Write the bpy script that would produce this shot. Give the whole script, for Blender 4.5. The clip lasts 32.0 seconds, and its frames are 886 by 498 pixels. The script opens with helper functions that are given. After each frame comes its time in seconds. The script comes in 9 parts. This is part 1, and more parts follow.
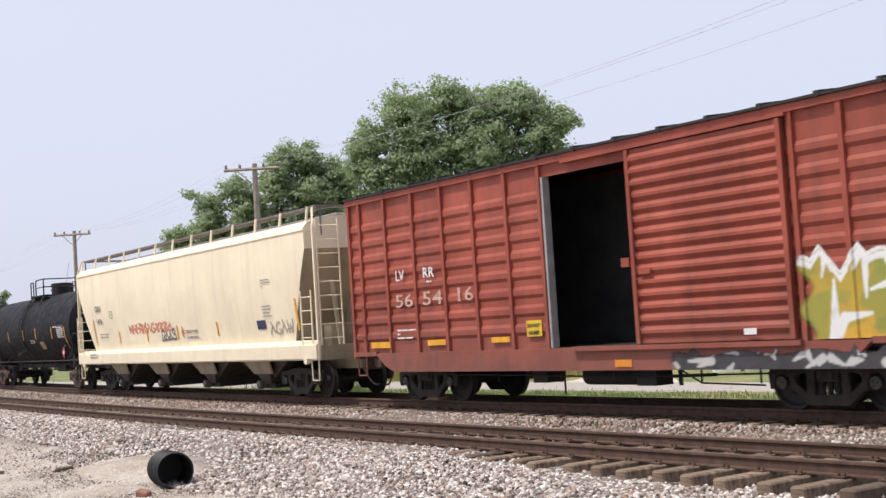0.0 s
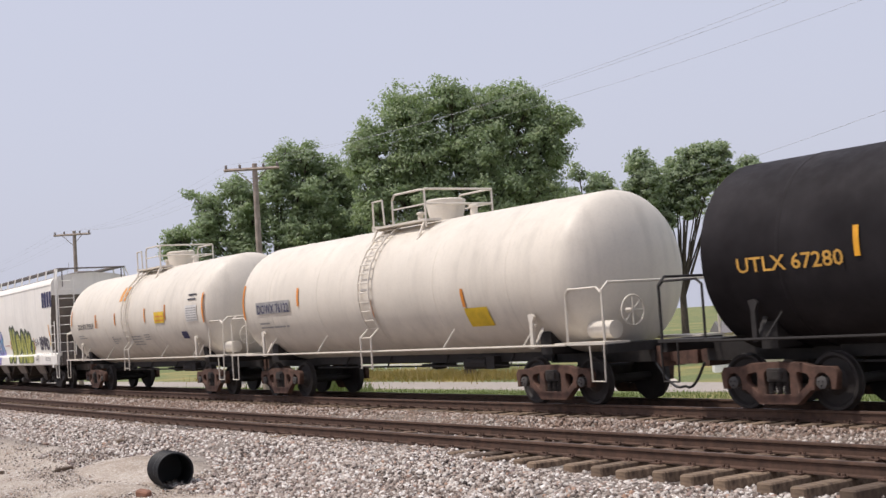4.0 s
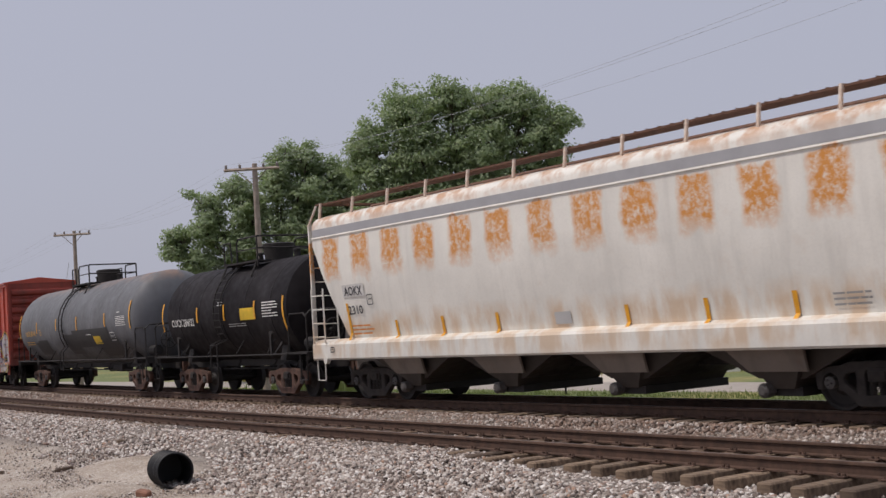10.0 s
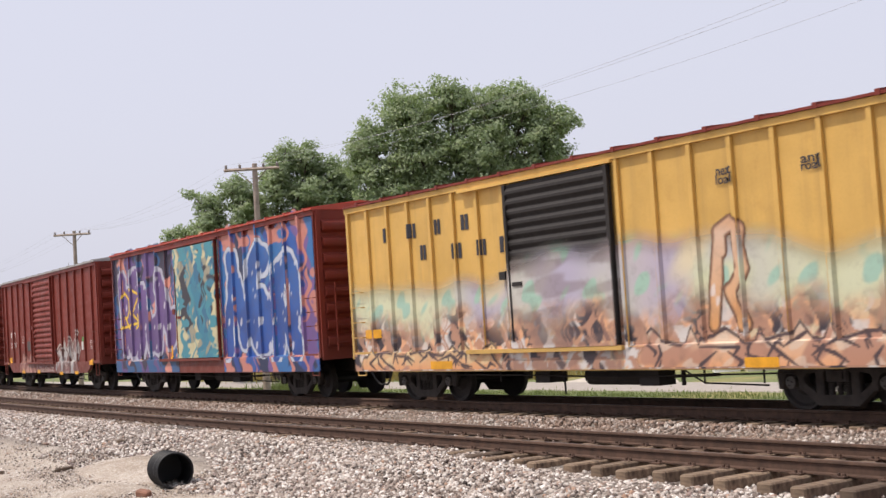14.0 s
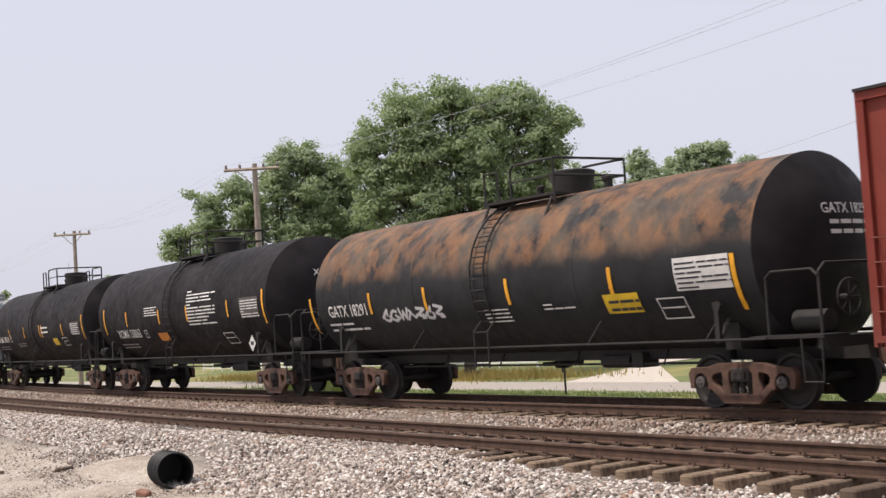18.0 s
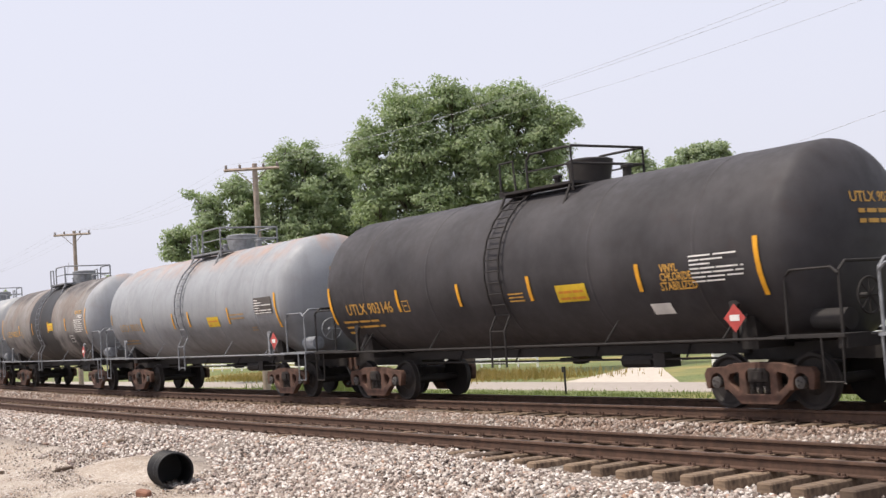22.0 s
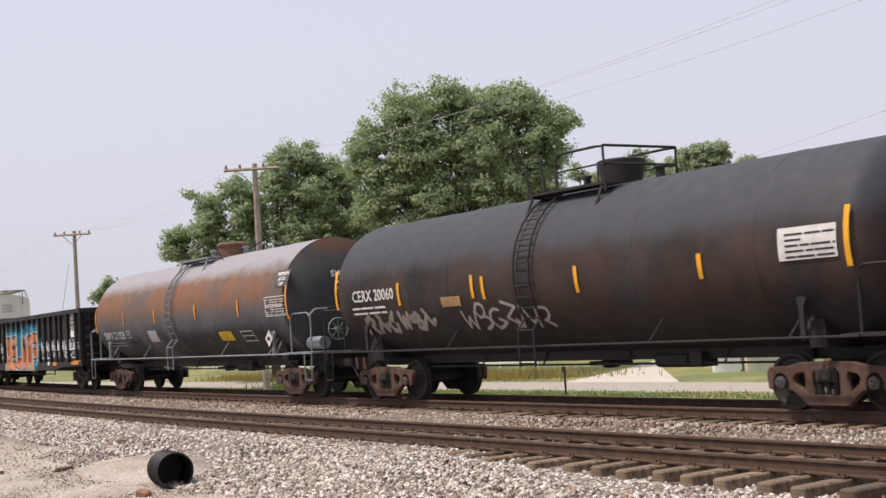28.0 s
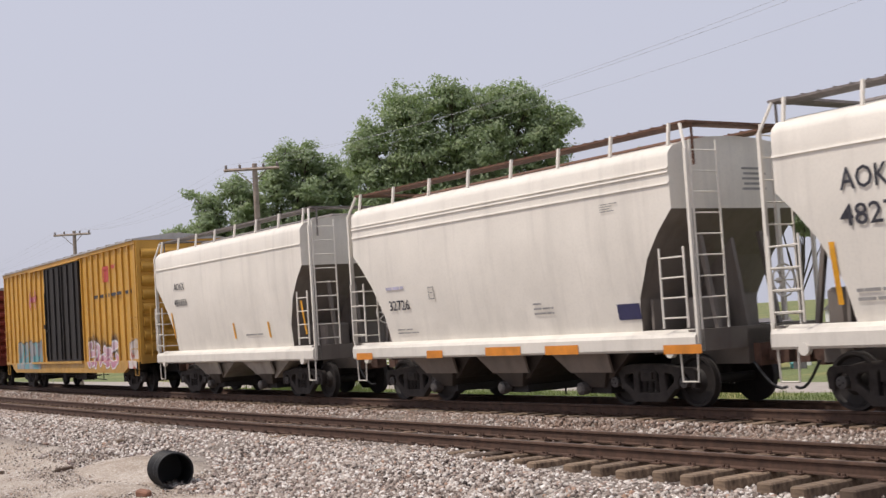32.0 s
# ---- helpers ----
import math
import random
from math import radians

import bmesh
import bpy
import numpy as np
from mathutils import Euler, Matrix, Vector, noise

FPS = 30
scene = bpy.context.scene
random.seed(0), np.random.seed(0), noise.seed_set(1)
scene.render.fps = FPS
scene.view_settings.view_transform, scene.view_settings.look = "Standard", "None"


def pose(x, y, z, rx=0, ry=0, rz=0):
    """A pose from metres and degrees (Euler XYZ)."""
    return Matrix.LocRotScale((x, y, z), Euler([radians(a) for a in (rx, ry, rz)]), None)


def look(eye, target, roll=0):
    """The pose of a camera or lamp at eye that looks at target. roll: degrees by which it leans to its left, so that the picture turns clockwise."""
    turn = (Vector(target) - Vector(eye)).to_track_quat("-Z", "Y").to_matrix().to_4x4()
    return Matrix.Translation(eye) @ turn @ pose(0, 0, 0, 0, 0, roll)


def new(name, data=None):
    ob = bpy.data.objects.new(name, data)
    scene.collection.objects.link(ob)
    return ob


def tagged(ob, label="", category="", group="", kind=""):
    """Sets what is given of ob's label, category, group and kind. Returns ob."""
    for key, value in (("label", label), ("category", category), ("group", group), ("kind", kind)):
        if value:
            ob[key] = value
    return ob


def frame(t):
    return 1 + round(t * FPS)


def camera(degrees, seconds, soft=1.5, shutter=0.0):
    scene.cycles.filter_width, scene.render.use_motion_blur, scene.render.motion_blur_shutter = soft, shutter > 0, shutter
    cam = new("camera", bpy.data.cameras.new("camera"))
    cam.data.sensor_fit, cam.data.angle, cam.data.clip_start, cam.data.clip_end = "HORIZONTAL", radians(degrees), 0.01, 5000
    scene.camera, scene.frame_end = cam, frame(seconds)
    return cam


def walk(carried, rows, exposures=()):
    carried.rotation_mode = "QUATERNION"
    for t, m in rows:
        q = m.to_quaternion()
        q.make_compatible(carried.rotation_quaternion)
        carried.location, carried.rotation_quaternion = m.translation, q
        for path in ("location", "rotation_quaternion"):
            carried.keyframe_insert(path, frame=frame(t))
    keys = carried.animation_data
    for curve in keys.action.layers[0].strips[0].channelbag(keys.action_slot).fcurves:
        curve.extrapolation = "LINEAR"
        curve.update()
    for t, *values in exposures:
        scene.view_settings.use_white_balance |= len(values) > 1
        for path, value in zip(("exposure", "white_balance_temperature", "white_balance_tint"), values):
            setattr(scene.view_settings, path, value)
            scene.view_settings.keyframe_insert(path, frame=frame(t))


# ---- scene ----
# ---- camera: on a tripod beside the line ----
EYE = (0.0, 0.0, 1.759)
YAW, PITCH = radians(53.967), radians(3.185)
AIM = (EYE[0] - math.sin(YAW) * math.cos(PITCH), EYE[1] + math.cos(YAW) * math.cos(PITCH), EYE[2] + math.sin(PITCH))
cam = camera(37.66, 32.0, soft=1.45, shutter=0.06)
STAND = look(EYE, AIM, -3.660)
walk(cam, [(0.0, STAND), (32.0, STAND)],
     exposures=[(0.0, 0.07, 6250, 11), (1.0, -0.04, 6250, 11), (2.0, -0.26, 6270, 12), (4.5, -0.22, 6330, 13), (5.2, -0.28, 6330, 13),
                (6.0, -0.45, 6330, 13), (7.0, -0.42, 6330, 13), (8.0, -0.38, 6330, 13), (9.0, -0.68, 6330, 14), (9.5, -0.7, 6330, 14),
                (10.5, -0.68, 6350, 14), (11.5, -0.3, 6400, 15), (12.0, -0.2, 6580, 15), (13.0, -0.03, 6560, 13), (16.0, 0.0, 6560, 13),
                (19.0, 0.0, 6640, 12), (20.0, 0.14, 6640, 12), (21.0, 0.15, 6640, 12), (25.0, 0.13, 6640, 12), (26.0, -0.07, 6640, 12),
                (28.5, -0.02, 6640, 12), (30.0, 0.0, 6640, 12), (31.0, -0.08, 6480, 13), (32.0, -0.30, 6480, 13)])

# ---- world and sun: hazy summer midday ----
SUN_EL, SUN_AZ = radians(63), radians(205)      # azimuth clockwise from +y
world = bpy.data.worlds.new("hazy_sky")
scene.world = world
world.use_nodes = True
wn, wl = world.node_tree.nodes, world.node_tree.links
wn.clear()
w_out = wn.new("ShaderNodeOutputWorld")
w_bg = wn.new("ShaderNodeBackground")
w_sky = wn.new("ShaderNodeTexSky")
w_sky.sky_type = "NISHITA"
w_sky.sun_disc = False
w_sky.sun_elevation, w_sky.sun_rotation = SUN_EL, SUN_AZ
w_sky.air_density, w_sky.dust_density, w_sky.ozone_density = 1.0, 6.0, 1.0
w_gain = wn.new("ShaderNodeVectorMath")
w_gain.operation = "SCALE"
w_gain.inputs["Scale"].default_value = 0.11
w_mix = wn.new("ShaderNodeMix")
w_mix.data_type = "RGBA"
w_mix.inputs["Factor"].default_value = 0.72
w_mix.inputs["B"].default_value = (0.888, 0.912, 1.045, 1)
wl.new(w_sky.outputs["Color"], w_gain.inputs[0])
wl.new(w_gain.outputs["Vector"], w_mix.inputs["A"])
wl.new(w_mix.outputs["Result"], w_bg.inputs["Color"])
w_bg.inputs["Strength"].default_value = 1.0
wl.new(w_bg.outputs["Background"], w_out.inputs["Surface"])
sun = new("sun", bpy.data.lights.new("sun", "SUN"))
sun.data.energy, sun.data.angle, sun.data.color = 3.6, radians(1.5), (1.0, 0.93, 0.83)
SUN_FROM = Vector((math.sin(SUN_AZ) * math.cos(SUN_EL), math.cos(SUN_AZ) * math.cos(SUN_EL), math.sin(SUN_EL)))
sun.matrix_world = look(SUN_FROM * 100, (0, 0, 0))


# ---- materials ----
class Nodes:
    """A small wrapper to wire a node material."""
    def __init__(self, name, rough=0.6, metal=0.0):
        self.mat = bpy.data.materials.new(name)
        self.mat.use_nodes = True
        self.nt = self.mat.node_tree
        self.bsdf = self.nt.nodes["Principled BSDF"]
        self.bsdf.inputs["Roughness"].default_value = rough
        self.bsdf.inputs["Metallic"].default_value = metal
        self.tc = self.nt.nodes.new("ShaderNodeTexCoord")

    def link(self, a, b):
        self.nt.links.new(a, b)

    def coords(self, scale=(1, 1, 1), src="Object"):
        m = self.nt.nodes.new("ShaderNodeMapping")
        m.inputs["Scale"].default_value = scale
        self.link(self.tc.outputs[src], m.inputs["Vector"])
        return m.outputs["Vector"]

    def noise(self, size, detail=4, rough=0.6, stretch=(1, 1, 1), src="Object"):
        n = self.nt.nodes.new("ShaderNodeTexNoise")
        n.inputs["Scale"].default_value = 1.0 / size
        n.inputs["Detail"].default_value = detail
        n.inputs["Roughness"].default_value = rough
        self.link(self.coords(stretch, src), n.inputs["Vector"])
        return n.outputs["Fac"]

    def ramp(self, fac, stops):
        r = self.nt.nodes.new("ShaderNodeValToRGB")
        els = r.color_ramp.elements
        while len(els) < len(stops):
            els.new(0.5)
        for e, (p, c) in zip(els, stops):
            e.position = p
            e.color = (*c, 1) if len(c) == 3 else c
        self.link(fac, r.inputs["Fac"])
        return r.outputs["Color"]

    def step(self, fac, lo, hi):
        m = self.nt.nodes.new("ShaderNodeMapRange")
        m.inputs["From Min"].default_value, m.inputs["From Max"].default_value = lo, hi
        self.link(fac, m.inputs["Value"])
        return m.outputs["Result"]

    def mix(self, fac, a, b, mode="MIX"):
        m = self.nt.nodes.new("ShaderNodeMix")
        m.data_type, m.blend_type = "RGBA", mode
        for key, v in (("Factor", fac), ("A", a), ("B", b)):
            if isinstance(v, (int, float)):
                m.inputs[key].default_value = v
            elif isinstance(v, tuple):
                m.inputs[key].default_value = (*v, 1)
            else:
                self.link(v, m.inputs[key])
        return m.outputs["Result"]

    def math(self, op, a, b=0.0, clamp=False):
        m = self.nt.nodes.new("ShaderNodeMath")
        m.operation, m.use_clamp = op, clamp
        for i, v in enumerate((a, b)):
            if isinstance(v, (int, float)):
                m.inputs[i].default_value = v
            else:
                self.link(v, m.inputs[i])
        return m.outputs["Value"]

    def xyz(self):
        s = self.nt.nodes.new("ShaderNodeSeparateXYZ")
        self.link(self.tc.outputs["Object"], s.inputs["Vector"])
        return s.outputs

    def chance(self):
        return self.nt.nodes.new("ShaderNodeObjectInfo").outputs["Random"]

    def island(self):
        return self.nt.nodes.new("ShaderNodeNewGeometry").outputs["Random Per Island"]

    def bump(self, fac, strength=0.3, depth=0.01):
        b = self.nt.nodes.new("ShaderNodeBump")
        b.inputs["Strength"].default_value, b.inputs["Distance"].default_value = strength, depth
        self.link(fac, b.inputs["Height"])
        self.link(b.outputs["Normal"], self.bsdf.inputs["Normal"])

    def color(self, c):
        if isinstance(c, tuple):
            self.bsdf.inputs["Base Color"].default_value = (*c, 1)
        else:
            self.link(c, self.bsdf.inputs["Base Color"])
        return self

    def rough(self, v):
        self.link(v, self.bsdf.inputs["Roughness"])
        return self


RUST = (0.20, 0.075, 0.03)
GRIME = (0.055, 0.042, 0.034)


def paint(name, base, fade=0.12, rust=0.15, grime=0.35, rough=0.5, rust_color=RUST, bands=(), spec=0.4, panels=()):
    """Weathered wagon paint: faded patches, vertical dirt streaks, rust blooms and splashed road dirt."""
    n = Nodes(name, rough)
    big = n.noise(1.6, 3)
    pale = tuple(min(1, c * (1 + fade) + 0.05 * fade) for c in base)
    dull = tuple(c * (1 - fade * 1.3) for c in base)
    col = n.ramp(big, [(0.3, dull), (0.7, pale)])
    streak = n.noise(0.35, 4, 0.6, (1.0, 1.0, 0.07))
    dirt = GRIME if max(base) > 0.1 else tuple(c * 0.5 for c in base)
    col = n.mix(n.math("MULTIPLY", n.step(streak, 0.5, 0.75), grime * 0.7), col, dirt)
    fine = n.noise(0.05, 3)
    col = n.mix(n.math("MULTIPLY", n.step(fine, 0.45, 0.8), 0.16), col, tuple(c * 0.55 for c in base))
    if rust > 0:
        spots = n.math("MULTIPLY", n.step(n.noise(0.5, 6, 0.72), 0.58 - rust * 0.12, 0.72), rust, True)
        col = n.mix(spots, col, rust_color)
    # height bands: rust, slate, stain, and on grey tanks the underside's shade
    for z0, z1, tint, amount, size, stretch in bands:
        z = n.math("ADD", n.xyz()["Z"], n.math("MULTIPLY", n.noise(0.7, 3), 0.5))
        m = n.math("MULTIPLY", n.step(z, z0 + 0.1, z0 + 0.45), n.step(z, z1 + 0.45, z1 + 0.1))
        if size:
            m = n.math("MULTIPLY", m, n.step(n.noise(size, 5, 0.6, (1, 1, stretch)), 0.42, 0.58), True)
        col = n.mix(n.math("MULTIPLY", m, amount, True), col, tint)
    for z0, z1, period, tint in panels:
        z = n.math("ADD", n.xyz()["Z"], n.math("MULTIPLY", n.noise(0.5, 3), 0.5))
        m = n.math("MULTIPLY", n.step(z, z0 + 0.05, z0 + 0.45), n.step(z, z1 + 0.32, z1 + 0.25))
        wave = n.math("SINE", n.math("ADD", n.math("MULTIPLY", n.xyz()["X"], 2 * math.pi / period), n.math("MULTIPLY", n.noise(0.6, 2), 1.6)))
        m = n.math("MULTIPLY", m, n.step(wave, -0.55, 0.15))
        m = n.math("MULTIPLY", m, n.step(n.noise(0.11, 5, 0.75), 0.30, 0.56), True)
        col = n.mix(m, col, tint)
    grit = tuple(0.35 * g + 0.65 * c * 0.8 if max(base) < 0.1 else g for g, c in zip((0.10, 0.085, 0.07), base))
    splash = n.math("MULTIPLY", n.step(n.math("ADD", n.xyz()["Z"], n.math("MULTIPLY", n.noise(0.4, 4), 0.9)), 2.3, 1.2), grime * 0.8, True)
    col = n.mix(splash, col, grit)
    r = n.nt.nodes.new("ShaderNodeMapRange")
    r.inputs["From Min"].default_value, r.inputs["From Max"].default_value = 0.3, 0.7
    r.inputs["To Min"].default_value, r.inputs["To Max"].default_value = rough - 0.1, rough + 0.15
    n.link(n.noise(0.25, 4), r.inputs["Value"])
    n.color(col).rough(r.outputs["Result"])
    n.bsdf.inputs["Specular IOR Level"].default_value = spec
    n.bump(n.noise(0.9, 3), 0.12, 0.03)
    return n.mat


def plain(name, color, rough=0.6, metal=0.0, size=0.12, vary=0.3, bump=0.15, chance=0.0):
    """A small-scale mottled surface."""
    n = Nodes(name, rough, metal)
    col = n.ramp(n.noise(size, 5), [(0.3, tuple(c * (1 - vary) for c in color)), (0.7, tuple(min(1, c * (1 + vary)) for c in color))])
    if chance:
        col = n.mix(n.math("MULTIPLY", n.chance(), chance), col, tuple(c * 0.45 for c in color))
    n.color(col)
    if bump:
        n.bump(n.noise(size * 0.4, 4), bump, 0.006)
    return n.mat


M_STEEL_DARK = plain("sooty_steel", (0.017, 0.014, 0.013), 0.75)
M_TRUCK = plain("rusty_cast_steel", (0.088, 0.046, 0.032), 0.85, size=0.18, vary=0.5)
M_TRUCK_DARK = plain("sooty_cast_steel", (0.030, 0.024, 0.021), 0.85, size=0.18, vary=0.5)
M_WHEEL = plain("wheel_steel", (0.022, 0.018, 0.017), 0.7, 0.1, size=0.2)
M_AXLECAP = plain("axle_cap_steel", (0.075, 0.068, 0.064), 0.7, size=0.05)
M_LINING = plain("dusty_boxcar_lining", (0.085, 0.085, 0.09), 0.8, size=0.4)
M_RAIL = plain("rail_rust", (0.080, 0.044, 0.029), 0.85, 0.0, size=0.15, vary=0.35)
M_RAILTOP = plain("rail_polish", (0.15, 0.11, 0.10), 0.5, 0.4, size=0.5, vary=0.2)
M_YELLOW = plain("reflector_yellow", (0.72, 0.34, 0.015), 0.5, size=0.3, vary=0.2, bump=0)
M_ORANGE = plain("reflector_amber", (0.62, 0.22, 0.02), 0.5, size=0.3, vary=0.2, bump=0)
M_WHITE = plain("stencil_white", (0.72, 0.71, 0.68), 0.6, size=0.3, vary=0.15, bump=0)
M_INK = plain("stencil_black", (0.03, 0.03, 0.04), 0.6, size=0.3, vary=0.3, bump=0)
M_NAVY = plain("stencil_navy", (0.03, 0.03, 0.09), 0.6, size=0.3, vary=0.3, bump=0)
M_GREYBAR = plain("stencil_grey", (0.30, 0.29, 0.28), 0.6, size=0.3, vary=0.2, bump=0)
M_REDSIGN = plain("placard_red", (0.44, 0.06, 0.05), 0.5, size=0.3, vary=0.2, bump=0)
M_GOLD = plain("stencil_gold", (0.60, 0.33, 0.06), 0.6, size=0.3, vary=0.2, bump=0)
M_BLACK = plain("rubber_black", (0.012, 0.012, 0.013), 0.5, size=0.3)


# ---- mesh kit ----
class Shape:
    """Gathers faces for one mesh."""
    def __init__(self):
        self.v, self.f, self.m, self.mats = [], [], [], []
        self.slot = 0

    def use(self, mat):
        if mat not in self.mats:
            self.mats.append(mat)
        self.slot = self.mats.index(mat)
        return self

    def add(self, verts, faces):
        k = len(self.v)
        self.v += [tuple(p) for p in verts]
        self.f += [tuple(i + k for i in f) for f in faces]
        self.m += [self.slot] * len(faces)
        return self

    def box(self, x0, x1, y0, y1, z0, z1):
        p = [(x, y, z) for x in (x0, x1) for y in (y0, y1) for z in (z0, z1)]
        return self.add(p, [(0, 1, 3, 2), (4, 6, 7, 5), (0, 4, 5, 1), (2, 3, 7, 6), (0, 2, 6, 4), (1, 5, 7, 3)])

    def slab(self, x0, x1, y0, y1, z0, z1, b):
        """A box with chamfered upright and top edges."""
        def ring(d, z):
            a, c, e, g = x0 + d, x1 - d, y0 + d, y1 - d
            return [(a + b, e, z), (c - b, e, z), (c, e + b, z), (c, g - b, z), (c - b, g, z), (a + b, g, z), (a, g - b, z), (a, e + b, z)]
        p = ring(0, z0) + ring(0, z1 - b) + ring(b, z1)
        f = [tuple(range(7, -1, -1)), tuple(range(16, 24))]
        for r in (0, 8):
            f += [(r + i, r + (i + 1) % 8, r + 8 + (i + 1) % 8, r + 8 + i) for i in range(8)]
        return self.add(p, f)

    def prism(self, pts, y0, y1):
        """Extrudes an outline in x, z (counter-clockwise seen from -y) from y0 to y1."""
        n = len(pts)
        p = [(x, y0, z) for x, z in pts] + [(x, y1, z) for x, z in pts]
        return self.add(p, [tuple(range(n)), tuple(range(2 * n - 1, n - 1, -1))] + [((i + 1) % n, i, n + i, n + (i + 1) % n) for i in range(n)])

    def prism_x(self, pts, x0, x1):
        """Extrudes an outline in y, z from x0 to x1."""
        n = len(pts)
        p = [(x0, y, z) for y, z in pts] + [(x1, y, z) for y, z in pts]
        return self.add(p, [tuple(range(n - 1, -1, -1)), tuple(range(n, 2 * n))] + [(i, (i + 1) % n, n + (i + 1) % n, n + i) for i in range(n)])

    def bar(self, a, b, w, h=None):
        """A square bar from a to b."""
        return self.rod(a, b, (w if h is None else (w + h) / 2) * 0.7, 4)

    def rod(self, a, b, r, n=6, cap=True):
        a, b = Vector(a), Vector(b)
        d = (b - a).normalized()
        u = d.orthogonal().normalized() if abs(d.z) < 0.9 else Vector((1, 0, 0))
        u = (u - d * u.dot(d)).normalized()
        w = d.cross(u)
        p = [c + (u * math.cos(t) + w * math.sin(t)) * r for c in (a, b) for t in [2 * math.pi * (i + 0.5) / n for i in range(n)]]
        f = [(i, (i + 1) % n, n + (i + 1) % n, n + i) for i in range(n)]
        if cap:
            f += [tuple(range(n - 1, -1, -1)), tuple(range(n, 2 * n))]
        return self.add(p, f)

    def pipe(self, pts, r, n=6):
        """One bent tube through the points."""
        pts = [Vector(p) for p in pts]
        side = None
        rings = []
        for k, p in enumerate(pts):
            d = (pts[min(k + 1, len(pts) - 1)] - p).normalized() + (p - pts[max(k - 1, 0)]).normalized()
            d = d.normalized() if d.length > 1e-6 else Vector((0, 0, 1))
            if side is None:
                side = d.cross(Vector((0, 0, 1)) if abs(d.z) < 0.9 else Vector((1, 0, 0)))
            side = (side - d * side.dot(d)).normalized()
            up = d.cross(side)
            rings += [tuple(p + side * (r * math.cos(2 * math.pi * i / n)) + up * (r * math.sin(2 * math.pi * i / n))) for i in range(n)]
        m = len(pts)
        f = [(k * n + i, k * n + (i + 1) % n, (k + 1) * n + (i + 1) % n, (k + 1) * n + i) for k in range(m - 1) for i in range(n)]
        return self.add(rings, f + [tuple(range(n - 1, -1, -1)), tuple(range((m - 1) * n, m * n))])

    def lathe(self, rings, n, axis="x", c=(0, 0, 0), close=True):
        """Rings of (along, radius) turned about an axis through c."""
        p = []
        for a, r in rings:
            for i in range(n):
                t = 2 * math.pi * i / n
                u, w = r * math.cos(t), r * math.sin(t)
                q = (a, u, w) if axis == "x" else ((w, a, u) if axis == "y" else (u, w, a))
                p.append((q[0] + c[0], q[1] + c[1], q[2] + c[2]))
        f = []
        for k in range(len(rings) - 1):
            f += [(k * n + i, k * n + (i + 1) % n, (k + 1) * n + (i + 1) % n, (k + 1) * n + i) for i in range(n)]
        if close:
            f += [tuple(range(n - 1, -1, -1)), tuple(range((len(rings) - 1) * n, len(rings) * n))]
        return self.add(p, f)

    def mesh(self, name, mat=None, smooth=0.0):
        me = bpy.data.meshes.new(name)
        me.from_pydata(self.v, [], self.f)
        if self.mats:
            for m in self.mats:
                me.materials.append(m)
            me.polygons.foreach_set("material_index", self.m)
        elif mat:
            me.materials.append(mat)
        bm = bmesh.new()
        bm.from_mesh(me)
        bmesh.ops.recalc_face_normals(bm, faces=bm.faces)
        bm.to_mesh(me)
        bm.free()
        if smooth:
            me.polygons.foreach_set("use_smooth", [True] * len(me.polygons))
            me.set_sharp_from_angle(angle=radians(smooth))
        me.update()
        return me


def part(name, shape, mat, parent, label="", smooth=0.0):
    """One mesh object under a thing or a part (or at top level with parent None)."""
    me = shape if isinstance(shape, bpy.types.Mesh) else shape.mesh(name, mat, smooth)
    ob = new(name, me)
    ob.parent = parent
    if label:
        ob["label"] = label
    return ob


def thing(name, label, category, group="", kind=""):
    ob = new(name)
    ob.empty_display_size = 0.2
    return tagged(ob, label, category, group, kind)


TEXT = {}


def cut_type(keys):
    """Turns lines of type into triangles: keys of (words, size, boldness)."""
    made = []
    for key in dict.fromkeys(k for k in keys if k not in TEXT):
        cu = bpy.data.curves.new("type", "FONT")
        cu.body, cu.size, cu.resolution_u, cu.offset = key[0], key[1], 2, key[2]
        ob = bpy.data.objects.new("type", cu)
        scene.collection.objects.link(ob)
        made.append((key, ob, cu))
    graph = bpy.context.evaluated_depsgraph_get()
    for key, ob, cu in made:
        me = bpy.data.meshes.new_from_object(ob.evaluated_get(graph))
        TEXT[key] = ([tuple(v.co) for v in me.vertices], [tuple(p.vertices) for p in me.polygons])
        bpy.data.meshes.remove(me)
    for key, ob, cu in made:
        bpy.data.objects.remove(ob)
        bpy.data.curves.remove(cu)


def text_points(s, size, bold=0.0):
    """The triangles of a line of type, flat, from x = 0."""
    if (s, size, bold) not in TEXT:
        cut_type([(s, size, bold)])
    return TEXT[(s, size, bold)]


def wrap_text(s, size, at, surface, width=None, bold=0.006):
    """Type laid on a side: surface(x, z) gives the depth y. at: left end and foot. width: squeezes it to that length."""
    v, f = text_points(s, size, bold)
    sh = Shape()
    if not v:
        return sh
    w = max(p[0] for p in v)
    k = (width / w) if width else 1.0
    sh.add([(at[0] + p[0] * k, surface(at[0] + p[0] * k, at[1] + p[1]), at[1] + p[1]) for p in v], f)
    return sh


